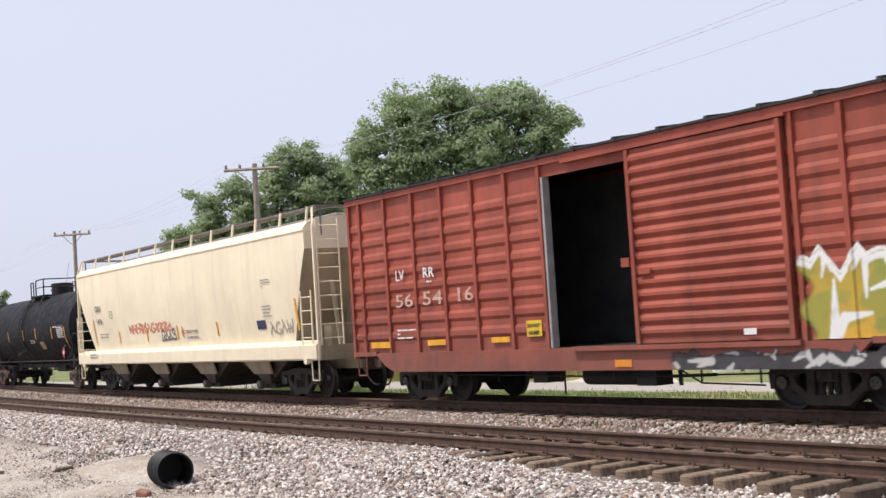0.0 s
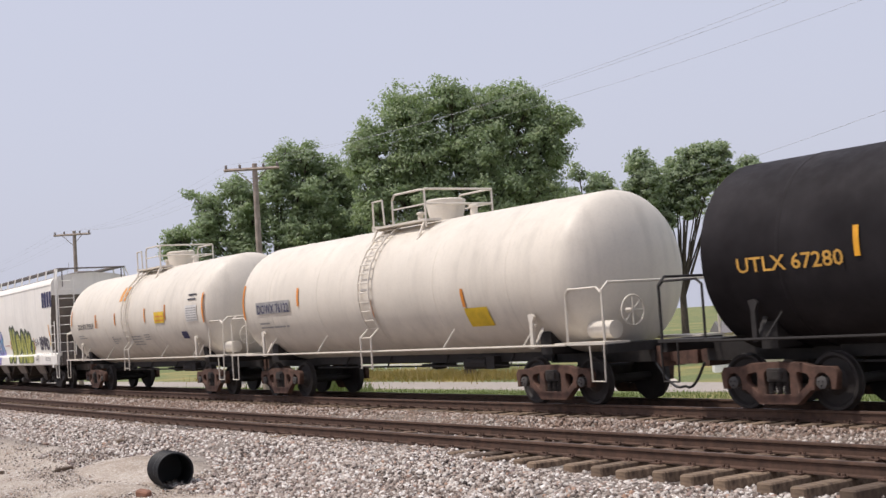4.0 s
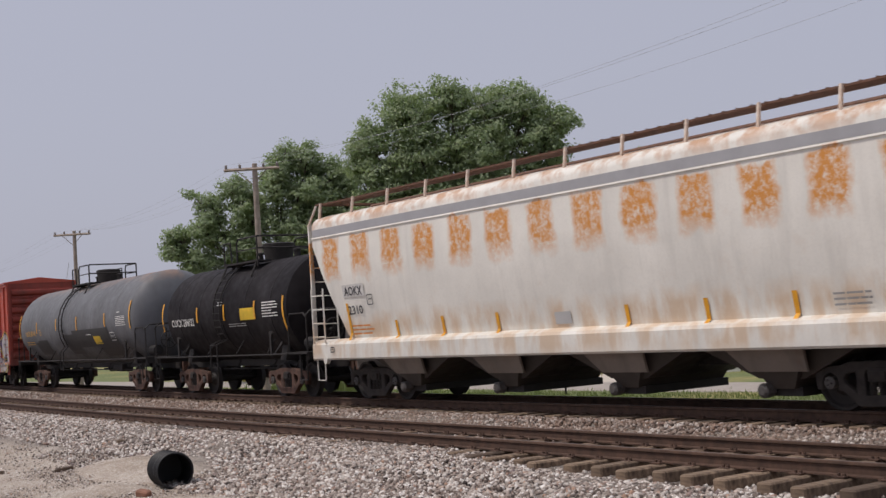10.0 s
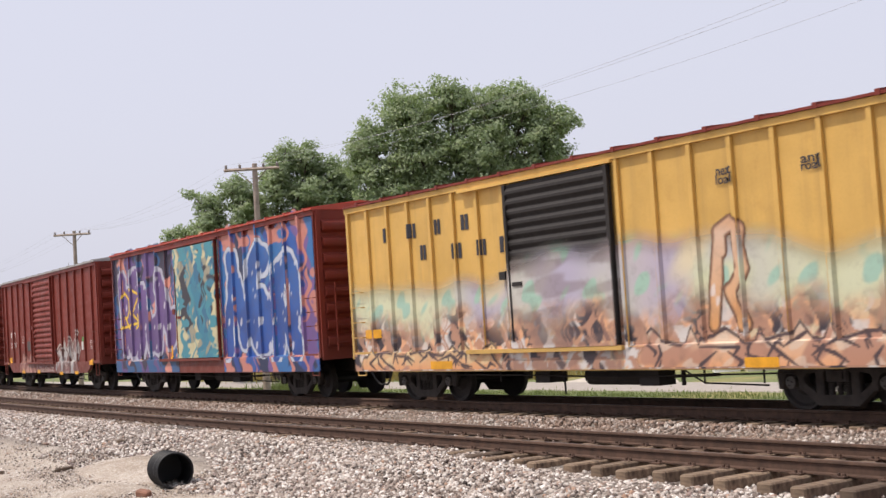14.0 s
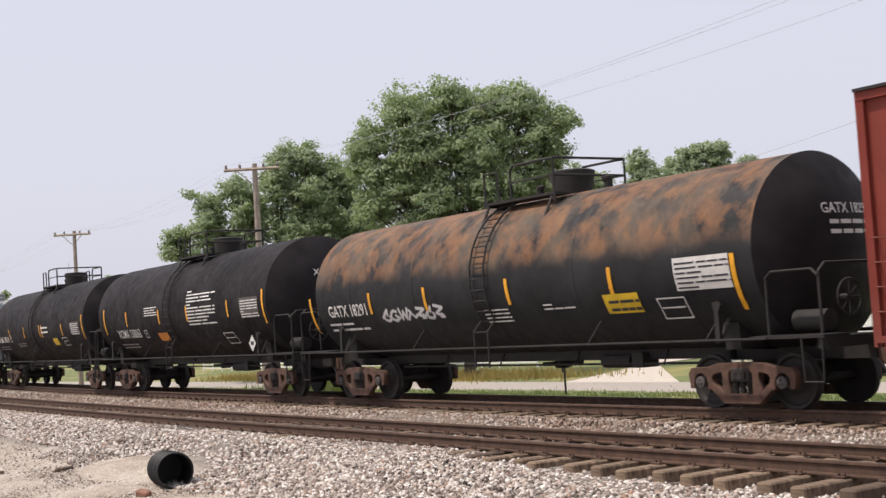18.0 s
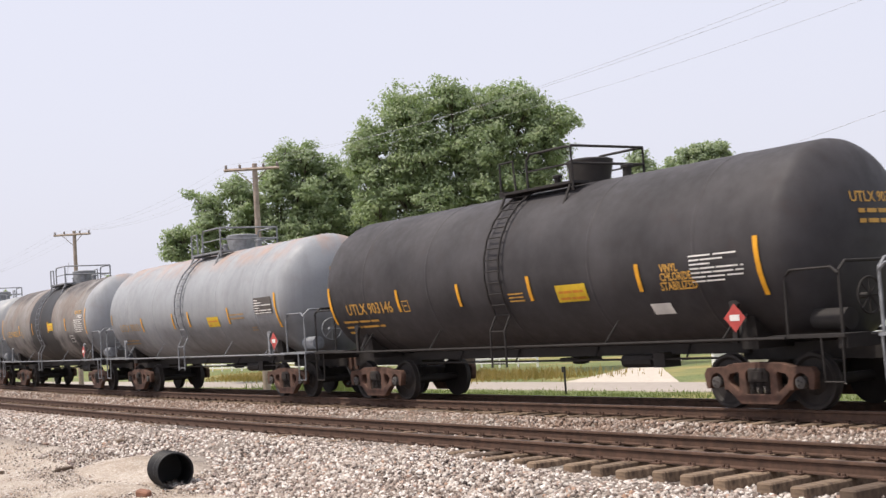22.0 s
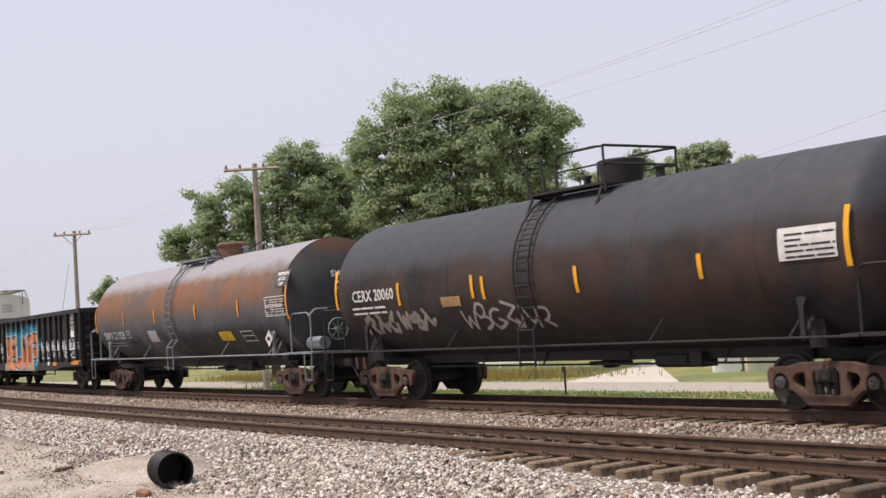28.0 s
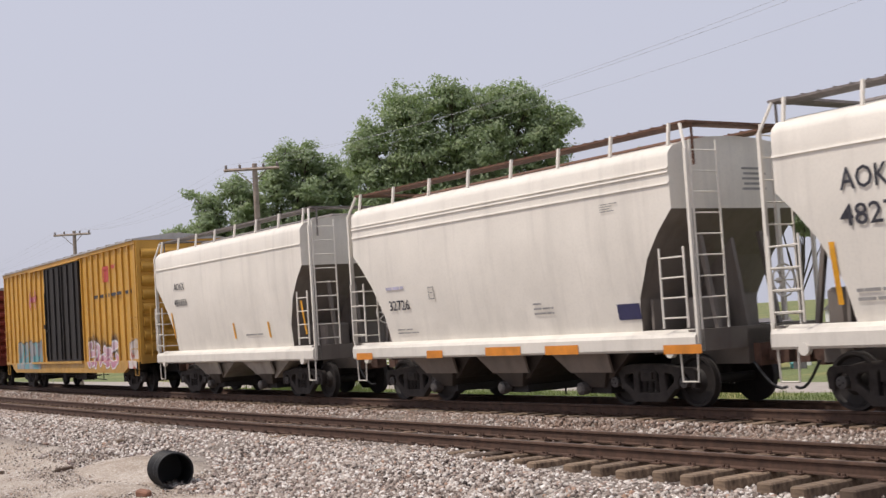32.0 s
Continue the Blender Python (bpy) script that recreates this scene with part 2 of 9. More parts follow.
def bars(x0, z0, w, h, rows, surface, seed=0, cols=1, thick=0.38):
    """Illegible small print as plain bars."""
    rnd = random.Random(seed)
    sh = Shape()
    step = h / rows
    for r in range(rows):
        z = z0 + h - (r + 1) * step
        x = x0
        while x < x0 + w - 0.02:
            ln = min(rnd.uniform(0.15, 0.5) * w / cols, x0 + w - x)
            a, b, za, zb = x, x + ln * 0.9, z, z + step * thick
            sh.add([(a, surface(a, za), za), (b, surface(b, za), za), (b, surface(b, zb), zb), (a, surface(a, zb), zb)], [(0, 1, 2, 3)])
            x += ln
            if rnd.random() < 0.12:
                break
    return sh


def patch(x0, x1, z0, z1, surface, n=1, m=4):
    """A painted or glued rectangle that follows a side."""
    sh = Shape()
    pts = [(x0 + (x1 - x0) * i / n, z0 + (z1 - z0) * j / m) for j in range(m + 1) for i in range(n + 1)]
    sh.add([(x, surface(x, z), z) for x, z in pts], [(j * (n + 1) + i, j * (n + 1) + i + 1, (j + 1) * (n + 1) + i + 1, (j + 1) * (n + 1) + i) for j in range(m) for i in range(n)])
    return sh


# ---- the line: a wide curve, straight beyond it ----
CURVE, HALF, YC = 0.00167501, 80.0, 17.2855      # 1 / radius, half the curve's length, the far track's centre at x = 0
GAUGE = 1.50
YN = 13.561                                     # the near track's centre
ZN = -0.197                                     # its rail head
Z_FIELD = -2.6


def on_line(s, off=0.0):
    """Place and heading (radians) at s metres along the far track, off metres to its far side."""
    c = max(-HALF, min(HALF, s))
    a = CURVE * c
    x, y = math.sin(a) / CURVE, YC + (1 - math.cos(a)) / CURVE
    x, y = x + (s - c) * math.cos(a), y + (s - c) * math.sin(a)
    return x - math.sin(a) * off, y + math.cos(a) * off, a


X_END = math.sin(CURVE * HALF) / CURVE


def line_y(x):
    c = max(-X_END, min(X_END, x))
    y = YC + 1 / CURVE - math.sqrt(1 / CURVE ** 2 - c * c)
    return y + (x - c) * math.tan(CURVE * HALF) * (1 if c > 0 else 1)


def bed_height(x, y):
    """The ground's height: road side, shoulder, two ballast beds, ditch, field."""
    if x < -X_END:
        base = line_y(-X_END) - (x + X_END) * math.tan(CURVE * HALF)
    elif x > X_END:
        base = line_y(X_END) + (x - X_END) * math.tan(CURVE * HALF)
    else:
        base = line_y(x)
    d = y - base
    low = 0.13 * min(1.0, max(0.0, (x + 17.6) / 4.0)) if -6.2 < d < -2.6 else 0.0     # washed-out ballast at the long sleepers
    if d < -5.9:
        low *= max(0.0, (d + 6.2) / 0.3)
    steps = [(-400, -0.9), (-14, -0.85), (-8.4, -0.80), (-6.7, -0.62), (-5.9, -0.44), (-5.4, -0.415), (-2.3, -0.40), (-1.9, -0.34), (-1.55, -0.225), (1.75, -0.24), (2.6, -0.62), (6.4, Z_FIELD), (400, Z_FIELD)]
    for (a, za), (b, zb) in zip(steps, steps[1:]):
        if d <= b:
            t = max(0.0, (d - a) / (b - a))
            return za + (zb - za) * t - low
    return Z_FIELD


def ground_material():
    n = Nodes("ground_gravel_and_grass", 0.95)
    p = n.xyz()
    stone = n.ramp(n.noise(0.06, 2, 0.7), [(0.3, (0.06, 0.048, 0.040)), (0.5, (0.17, 0.145, 0.125)), (0.72, (0.30, 0.27, 0.24))])
    grit = n.ramp(n.noise(1.1, 6, 0.75), [(0.3, (0.27, 0.21, 0.155)), (0.5, (0.43, 0.365, 0.30)), (0.72, (0.58, 0.53, 0.47))])
    grit = n.mix(n.math("MULTIPLY", n.step(n.noise(0.05, 3, 0.8), 0.44, 0.60), 0.62), grit, (0.17, 0.135, 0.105))
    grit = n.mix(n.math("MULTIPLY", n.step(n.noise(0.035, 2, 0.7), 0.56, 0.66), 0.6), grit, (0.62, 0.59, 0.55))
    grass = n.ramp(n.noise(0.35, 6, 0.75), [(0.28, (0.07, 0.095, 0.028)), (0.5, (0.135, 0.165, 0.055)), (0.75, (0.22, 0.23, 0.095))])
    dry = n.ramp(n.noise(0.6, 5), [(0.3, (0.22, 0.19, 0.07)), (0.7, (0.34, 0.28, 0.10))])
    grass = n.mix(n.step(n.noise(9.0, 3), 0.50, 0.66), grass, dry)
    far = n.step(p["Y"], 20.3, 22.5)
    near = n.step(n.math("ADD", p["Y"], n.math("MULTIPLY", n.noise(1.6, 4), 2.6)), 12.6, 11.6)
    col = n.mix(near, stone, grit)
    rusty = n.math("MULTIPLY", n.step(n.noise(0.8, 4), 0.35, 0.8), 0.5)
    between = n.math("MULTIPLY", n.step(p["Y"], 14.3, 15.2), rusty)
    col = n.mix(between, col, (0.17, 0.11, 0.075))
    gauge = n.math("MULTIPLY", n.step(p["Y"], 12.7, 13.0), n.step(p["Y"], 15.2, 14.6))
    col = n.mix(n.math("MULTIPLY", gauge, 0.8), col, (0.040, 0.029, 0.024))
    col = n.mix(far, col, grass)
    n.color(col)
    n.bump(n.noise(0.07, 4, 0.7), 0.9, 0.03)
    return n.mat


def build_ground():
    xs = [-2500, -1200, -600, -300, -200, -150, -120] + [-100 + 1.0 * i for i in range(0, 121)] + [25, 40, 70, 120, 300, 900, 2500]
    ys = [-2500, -900, -300, -100, -40, -15, -5] + [0.35 * i for i in range(0, 92)] + [34, 37, 41, 46, 52, 60, 75, 100, 150, 250, 500, 1000, 2500]
    sh = Shape()
    nx = len(xs)
    verts = []
    for y in ys:
        for x in xs:
            bumpy = 0.05 * noise.noise(Vector((x * 0.35, y * 0.35, 3.1))) + 0.025 * noise.noise(Vector((x * 1.3, y * 1.3, 7)))
            verts.append((x, y, bed_height(x, y) + (bumpy if abs(x) < 120 and -20 < y < 60 else 0)))
    faces = [(j * nx + i, j * nx + i + 1, (j + 1) * nx + i + 1, (j + 1) * nx + i) for j in range(len(ys) - 1) for i in range(nx - 1)]
    sh.add(verts, faces)
    tagged(part("ground", sh, ground_material(), None, smooth=60), "pale gravel yard, ballast bank and mown grass verge", "ground", kind="structure")


build_ground()


def rail_run(name, off, z, s0, s1, label):
    """One rail: foot, web and head swept along the line, and its polished running band."""
    half = [(0.0, 0.068), (0.018, 0.068), (0.030, 0.012), (0.125, 0.010), (0.140, 0.034), (0.172, 0.036), (0.18, 0.028)]
    outline = [(-w, h) for h, w in half] + [(w, h) for h, w in reversed(half)]
    sh = Shape()
    n = len(outline)
    stations = []
    s = s0
    while s <= s1:
        stations.append(s)
        s += 2.5
    verts = []
    for s in stations:
        x, y, a = on_line(s, off)
        for w, h in outline:
            verts.append((x - math.sin(a) * w, y + math.cos(a) * w, z - 0.18 + h))
    sh.use(M_RAIL).add(verts, [(k * n + i, k * n + (i + 1) % n, (k + 1) * n + (i + 1) % n, (k + 1) * n + i) for k in range(len(stations) - 1) for i in range(n) if i != n // 2 - 1])
    top = []
    for s in stations:
        x, y, a = on_line(s, off)
        for w in (-0.028, 0.028):
            top.append((x - math.sin(a) * w, y + math.cos(a) * w, z))
    sh.use(M_RAILTOP).add(top, [(2 * k, 2 * k + 1, 2 * k + 3, 2 * k + 2) for k in range(len(stations) - 1)])
    return part(name, sh, None, None, smooth=50)


FAR_RAILS = [rail_run("rail", o, 0.0, -260, 140, "") for o in (-GAUGE / 2, GAUGE / 2)]
NEAR_RAILS = [rail_run("rail", YN - YC + o, ZN, -260, 140, "") for o in (-GAUGE / 2, GAUGE / 2)]
M_ASPHALT = plain("worn_asphalt", (0.34, 0.30, 0.262), 0.9, size=0.5, vary=0.12)
road = Shape()
rx = [-600, -350] + [-240 + 6 * i for i in range(50)] + [120, 300]
rv = []
for x in rx:
    w = 0.25 * noise.noise(Vector((x * 0.07, 0, 5)))
    rv += [(x, 48.7 + w, Z_FIELD - 0.1), (x, 48.9 + w, Z_FIELD + 0.045), (x, 54.4 + w, Z_FIELD + 0.045), (x, 54.6 + w, Z_FIELD - 0.1)]
road.add(rv, [(4 * k + i, 4 * k + 4 + i, 4 * k + 5 + i, 4 * k + 1 + i) for k in range(len(rx) - 1) for i in range(3)])
tagged(part("road", road, M_ASPHALT, None), "pale worn asphalt road beside the grass verge", "road", kind="structure")


# ---- running gear shared by all wagons ----
def wheelset_mesh():
    sh = Shape()
    for side in (-1, 1):
        y = side * 0.715
        o = side
        sh.use(M_WHEEL)
        rings = [(y - o * 0.075, 0.20), (y - o * 0.075, 0.36), (y - o * 0.07, 0.47), (y - o * 0.04, 0.475), (y - o * 0.03, 0.457), (y + o * 0.065, 0.45),
                 (y + o * 0.065, 0.40), (y + o * 0.02, 0.36), (y + o * 0.015, 0.22), (y + o * 0.09, 0.15), (y + o * 0.09, 0.09)]
        sh.lathe(rings, 40, "y", (0, 0, 0.0))
        sh.use(M_AXLECAP).lathe([(y + o * 0.09, 0.085), (y + o * 0.33, 0.085), (y + o * 0.335, 0.10), (y + o * 0.37, 0.10), (y + o * 0.38, 0.07)], 14, "y")
        for k in range(3):
            t = 2 * math.pi * k / 3
            sh.use(M_STEEL_DARK).rod((0.045 * math.cos(t), y + o * 0.375, 0.045 * math.sin(t)), (0.045 * math.cos(t), y + o * 0.395, 0.045 * math.sin(t)), 0.014, 6)
    sh.use(M_STEEL_DARK).lathe([(-0.65, 0.085), (0.65, 0.085)], 12, "y")
    return sh.mesh("wheelset", None, 35)


def sideframe_mesh(mat):
    """One cast sideframe: arched top chord, sloping struts round two windows, spring window, pedestal jaws over the axle boxes."""
    def jaw(sg):
        return [(sg * 0.89 + 0.165 * math.cos(t), 0.455 + 0.165 * math.sin(t)) for t in [math.pi * k / 6 for k in range(7)]]
    right = [(0.38, 0.115), (0.66, 0.345), (0.725, 0.345)] + jaw(1)[::-1] + [(1.055, 0.365), (1.13, 0.365), (1.16, 0.60), (1.10, 0.685), (0.72, 0.70), (0.50, 0.755), (0.0, 0.77)]
    left = [(-x, z) for x, z in reversed(right[:-1])]
    windows = [[(sg * x, z) for x, z in ((0.40, 0.27), (0.63, 0.44), (0.655, 0.53), (0.60, 0.60), (0.42, 0.635), (0.385, 0.60))] for sg in (-1, 1)]
    windows.append([(-0.27, 0.255), (0.27, 0.255), (0.27, 0.60), (0.22, 0.655), (-0.22, 0.655), (-0.27, 0.60)])
    cu = bpy.data.curves.new("casting", "CURVE")
    cu.dimensions, cu.fill_mode, cu.extrude, cu.bevel_depth, cu.bevel_resolution = "2D", "BOTH", 0.055, 0.014, 1
    for pts in [right + left] + windows:
        sp = cu.splines.new("POLY")
        sp.points.add(len(pts) - 1)
        for p, (x, z) in zip(sp.points, pts):
            p.co = (x, z, 0, 1)
        sp.use_cyclic_u = True
    ob = bpy.data.objects.new("casting", cu)
    scene.collection.objects.link(ob)
    me = bpy.data.meshes.new_from_object(ob.evaluated_get(bpy.context.evaluated_depsgraph_get()))
    bpy.data.objects.remove(ob)
    bpy.data.curves.remove(cu)
    me.name = "sideframe"
    me.transform(Matrix.Translation((0, -0.995, 0)) @ Matrix.Rotation(radians(90), 4, "X"))
    bm = bmesh.new()
    bm.from_mesh(me)
    bmesh.ops.remove_doubles(bm, verts=bm.verts, dist=0.0005)
    bm.to_mesh(me)
    bm.free()
    me.materials.clear()
    me.materials.append(mat)
    return me


def spring_mesh():
    """One coil spring of a truck's nest."""
    sh = Shape()
    rings = []
    for k in range(9):
        z = 0.255 + k * 0.026
        rings += [(z, 0.045), (z + 0.006, 0.068), (z + 0.013, 0.068), (z + 0.019, 0.045)]
    sh.lathe(rings, 10, "z", (0, -0.995, 0))
    return sh.mesh("spring", M_TRUCK_DARK)


def bolster_mesh(mat):
    sh = Shape()
    sh.slab(-0.21, 0.21, -1.08, 1.08, 0.47, 0.70, 0.03)
    sh.box(-0.14, 0.14, -1.12, -1.07, 0.51, 0.63)
    sh.box(-0.14, 0.14, 1.07, 1.12, 0.51, 0.63)
    sh.lathe([(0.70, 0.2), (0.82, 0.2)], 14, "z")
    sh.rod((-0.55, -0.8, 0.38), (-0.55, 0.8, 0.38), 0.05, 6)
    sh.rod((0.55, -0.8, 0.38), (0.55, 0.8, 0.38), 0.05, 6)
    return sh.mesh("bolster", mat)


WHEELSET = wheelset_mesh()
SIDEFRAMES = {"rust": sideframe_mesh(M_TRUCK), "dark": sideframe_mesh(M_TRUCK_DARK)}
SPRING = spring_mesh()
BOLSTERS = {"rust": bolster_mesh(M_TRUCK_DARK), "dark": bolster_mesh(M_TRUCK_DARK)}
AXLES = []                                     # (wheelset, wagon) pairs that roll
WAGONS = []
CARS = []                                      # each wagon with the skin of its near side


def add_truck(wagon, x, tone):
    tr = new("truck")
    tr.parent = wagon
    tr.location = (x, 0, 0)
    for ry in (0, 180):
        f = part("sideframe", SIDEFRAMES[tone], None, tr)
        f.rotation_euler[2] = radians(ry)
        for sx in (-0.15, 0.0, 0.15):
            g = part("spring", SPRING, None, tr)
            g.location = (sx, 0, 0)
            g.rotation_euler[2] = radians(ry)
    part("bolster", BOLSTERS[tone], None, tr)
    for ax in (-0.89, 0.89):
        w = part("wheelset", WHEELSET, None, tr)
        w.location = (ax, 0, 0.455)
        AXLES.append((w, wagon, ax))
    return tr


def add_coupler(wagon, x, sgn):
    sh = Shape()
    sh.box(min(x - sgn * 0.2, x + sgn * 0.45), max(x - sgn * 0.2, x + sgn * 0.45), -0.09, 0.09, 0.76, 0.96)
    sh.prism([(x + sgn * 0.38, 0.72), (x + sgn * 0.66, 0.72), (x + sgn * 0.66, 1.0), (x + sgn * 0.38, 1.0)], -0.17, 0.10)
    sh.box(min(x, x + sgn * 0.16), max(x, x + sgn * 0.16), -0.28, 0.28, 0.68, 1.06)
    part("coupler", sh, M_TRUCK, wagon)
    hose = Shape()
    pts = [(x + sgn * (0.05 + 0.6 * t), -0.35 + 0.1 * t, 0.75 - 0.45 * math.sin(math.pi * t * 0.6)) for t in [i / 6 for i in range(7)]]
    hose.pipe(pts, 0.025, 6)
    part("brake_hose", hose, M_BLACK, wagon)


def add_ladder(wagon, x, y, z0, z1, w, mat, rungs=None, along="x", name="ladder"):
    """Two stiles and rungs; along x it lies on a side, along y on an end."""
    sh = Shape()
    n = rungs or max(2, round((z1 - z0) / 0.4))
    for d in (-w / 2, w / 2):
        a = (x + d, y, z0) if along == "x" else (x, y + d, z0)
        sh.rod(a, (a[0], a[1], z1), 0.022, 5)
    for i in range(n):
        z = z0 + (z1 - z0) * (i + 0.5) / n
        if along == "x":
            sh.rod((x - w / 2, y, z), (x + w / 2, y, z), 0.014, 5)
        else:
            sh.rod((x, y - w / 2, z), (x, y + w / 2, z), 0.014, 5)
    return part(name, sh, mat, wagon)


def add_stirrup(wagon, x, y, z0, z1, mat):
    sh = Shape()
    sh.pipe([(x - 0.2, y, z1), (x - 0.18, y, z0), (x + 0.18, y, z0), (x + 0.2, y, z1)], 0.02, 5)
    part("sill_step", sh, mat, wagon)


def add_brake_wheel(wagon, x, y, z, mat):
    sh = Shape()
    n = 18
    ring = [(x, y + 0.28 * math.cos(2 * math.pi * i / n), z + 0.28 * math.sin(2 * math.pi * i / n)) for i in range(n + 1)]
    sh.pipe(ring, 0.018, 5)
    for k in range(4):
        t = math.pi * k / 4
        sh.rod((x, y - 0.28 * math.cos(t), z - 0.28 * math.sin(t)), (x, y + 0.28 * math.cos(t), z + 0.28 * math.sin(t)), 0.012, 4)
    sh.rod((x, y, z), (x - 0.15 if x > 0 else x + 0.15, y, z), 0.05, 8)
    part("brake_wheel", sh, mat, wagon)


def new_wagon(name, label, category, mid, length, trucks, tone, sill_x):
    w = thing(name, label, category, "wagons of the passing freight train")
    WAGONS.append((w, mid))
    for sgn in (-1, 1):
        add_truck(w, sgn * trucks, tone)
        add_coupler(w, sgn * sill_x, sgn)
    return w


# ---- boxcars ----
def boxcar(name, label, mid, L, paint_mat, door_mat, end_mat, roof_mat, door=(-1.6, 1.5), eave=4.45, posts=(7, 7), door_style="corrugated", beads=False, open_door=None, trim_mat=None,
           sill=0.85, bare_edge=None):
    """A 50 foot boxcar: outside posts, sliding door, ribbed ends and roof, fishbelly side sill."""
    H, Y = L / 2, 1.50
    trim_mat = trim_mat or paint_mat
    w = new_wagon(name, label, "boxcar", mid, L, L / 2 - 2.3, "dark", H + 0.15)
    d0, d1 = door
    side = -Y
    # the near and far side sheets, with a doorway where a door stands open
    for sgn in (-1, 1):
        sh = Shape()
        y0, y1 = (side, side + 0.05) if sgn < 0 else (-side - 0.05, -side)
        gap = open_door if (open_door and sgn < 0) else None
        cuts = [(-H, gap[0]), (gap[1], H)] if gap else [(-H, H)]
        for a, b in cuts:
            sh.box(a, b, y0, y1, 1.10, eave)
        if gap:
            sh.box(gap[0], gap[1], y0, y1, eave - 0.25, eave)
        part("side_sheet", sh, paint_mat, w)
        if beads and sgn < 0:
            for a, b in cuts:
                a, b = (a + 0.1, b - 0.08)
                for k in range(8):
                    z = 1.38 + k * 0.36
                    bd = Shape()
                    bd.add([(a, side - 0.001, z), (b, side - 0.001, z), (b, side - 0.035, z + 0.07), (a, side - 0.035, z + 0.07), (b, side - 0.035, z + 0.17), (a, side - 0.035, z + 0.17), (b, side - 0.001, z + 0.24), (a, side - 0.001, z + 0.24)],
                           [(0, 1, 2, 3), (3, 2, 4, 5), (5, 4, 6, 7), (0, 3, 5, 7), (1, 6, 4, 2)])
                    part("pressed_bead", bd, paint_mat, w)
    # side posts
    dl = open_door[0] if open_door else d0
    xs = list(posts) + [-H + 0.06, d1 + 0.12, H - 0.06] if len(posts) > 2 else [-H + 0.06 + (dl - 0.15 + H - 0.06) * i / posts[0] for i in range(posts[0] + 1)] + [d1 + 0.15 + (H - 0.06 - d1 - 0.15) * i / posts[1] for i in range(posts[1] + 1)]
    post = Shape()
    post.prism_x([(side + 0.01, 1.08), (side - 0.07, 1.10), (side - 0.07, eave - 0.02), (side + 0.01, eave - 0.02)], -0.045, 0.045)
    post_me = post.mesh("side_post", paint_mat)
    for x in xs:
        p = part("side_post", post_me, None, w)
        p.location = (x, 0, 0)
    # eave and sill members
    sh = Shape()
    sh.box(-H - 0.02, H + 0.02, side - 0.085, side + 0.02, eave - 0.02, eave + 0.10)
    sh.box(-H - 0.02, H + 0.02, -side - 0.02, -side + 0.085, eave - 0.02, eave + 0.10)
    part("top_chord", sh, trim_mat, w)
    sh = Shape()
    for a, b in ((side - 0.075, side + 0.03), (-side - 0.03, -side + 0.075)):
        sh.prism([(-H + 1.0, 1.12), (-H + 1.35, sill), (-H + 1.75, 0.70), (H - 1.75, 0.70), (H - 1.35, sill), (H - 1.0, 1.12)], a, b)
        sh.box(-H, -H + 1.02, a, b, 1.06, 1.16)
        sh.box(H - 1.02, H, a, b, 1.06, 1.16)
    part("side_sill", sh, paint_mat, w)
    if bare_edge:
        be = Shape()
        be.box(bare_edge[0], bare_edge[1], side - 0.152, side - 0.02, eave + 0.04, eave + 0.192)
        part("roof_edge_strip", be, P_GALV, w, "bare grey metal strip on the roof edge")
    # roof
    sh = Shape()
    sh.prism_x([(-Y - 0.13, eave + 0.105), (Y + 0.13, eave + 0.105), (Y + 0.13, eave + 0.15), (0, eave + 0.33), (-Y - 0.13, eave + 0.15)], -H - 0.02, H + 0.02)
    part("roof", sh, roof_mat, w)
    rib = Shape()
    rib.prism_x([(-Y - 0.145, eave + 0.095), (Y + 0.145, eave + 0.095), (Y + 0.145, eave + 0.185), (0, eave + 0.385), (-Y - 0.145, eave + 0.185)], 0.0, 0.09)
    rib_me = rib.mesh("roof_rib", roof_mat)
    k = -H + 0.6
    while k < H - 0.1:
        part("roof_rib", rib_me, None, w).location = (k, 0, 0)
        k += 1.12
    # ends with pressed ribs
    for sgn in (-1, 1):
        sh = Shape()
        sh.box(min(sgn * H, sgn * (H - 0.05)), max(sgn * H, sgn * (H - 0.05)), -Y, Y, 1.0, eave + 0.12)
        n = 8
        for i in range(n):
            z = 1.25 + i * (eave - 1.35) / n
            h = (eave - 1.35) / n
            prof = [(0.0, z + h * 0.10), (0.12, z + h * 0.28), (0.15, z + h * 0.5), (0.12, z + h * 0.72), (0.0, z + h * 0.90)]
            rb = Shape()
            v = []
            for yy in (-Y + 0.12, Y - 0.12):
                v += [(sgn * (H + q), yy, zz) for q, zz in prof]
            m = len(prof)
            rb.add(v, [(a, a + 1, m + a + 1, m + a) for a in range(m - 1)] + [tuple(range(m)), tuple(range(m, 2 * m))])
            part("end_rib", rb, end_mat, w, smooth=40)
        for cy in (-Y - 0.03, Y - 0.1):
            cp = Shape()
            cp.box(min(sgn * H, sgn * (H + 0.06)), max(sgn * H, sgn * (H + 0.06)), cy, cy + 0.13, 1.0, eave + 0.1)
            part("corner_post", cp, end_mat, w)
        part("end_wall", sh, end_mat, w, smooth=40)
    add_ladder(w, H + 0.2, -0.95, 1.2, 2.9, 0.45, end_mat, 4, "y")
    add_brake_wheel(w, H + 0.32, 0.45, 2.2, end_mat)
    grab = Shape()
    grab.pipe([(-0.22, side - 0.02, 0), (-0.22, side - 0.13, 0), (0.22, side - 0.13, 0), (0.22, side - 0.02, 0)], 0.016, 5)
    grab_me = grab.mesh("grab_iron", paint_mat)
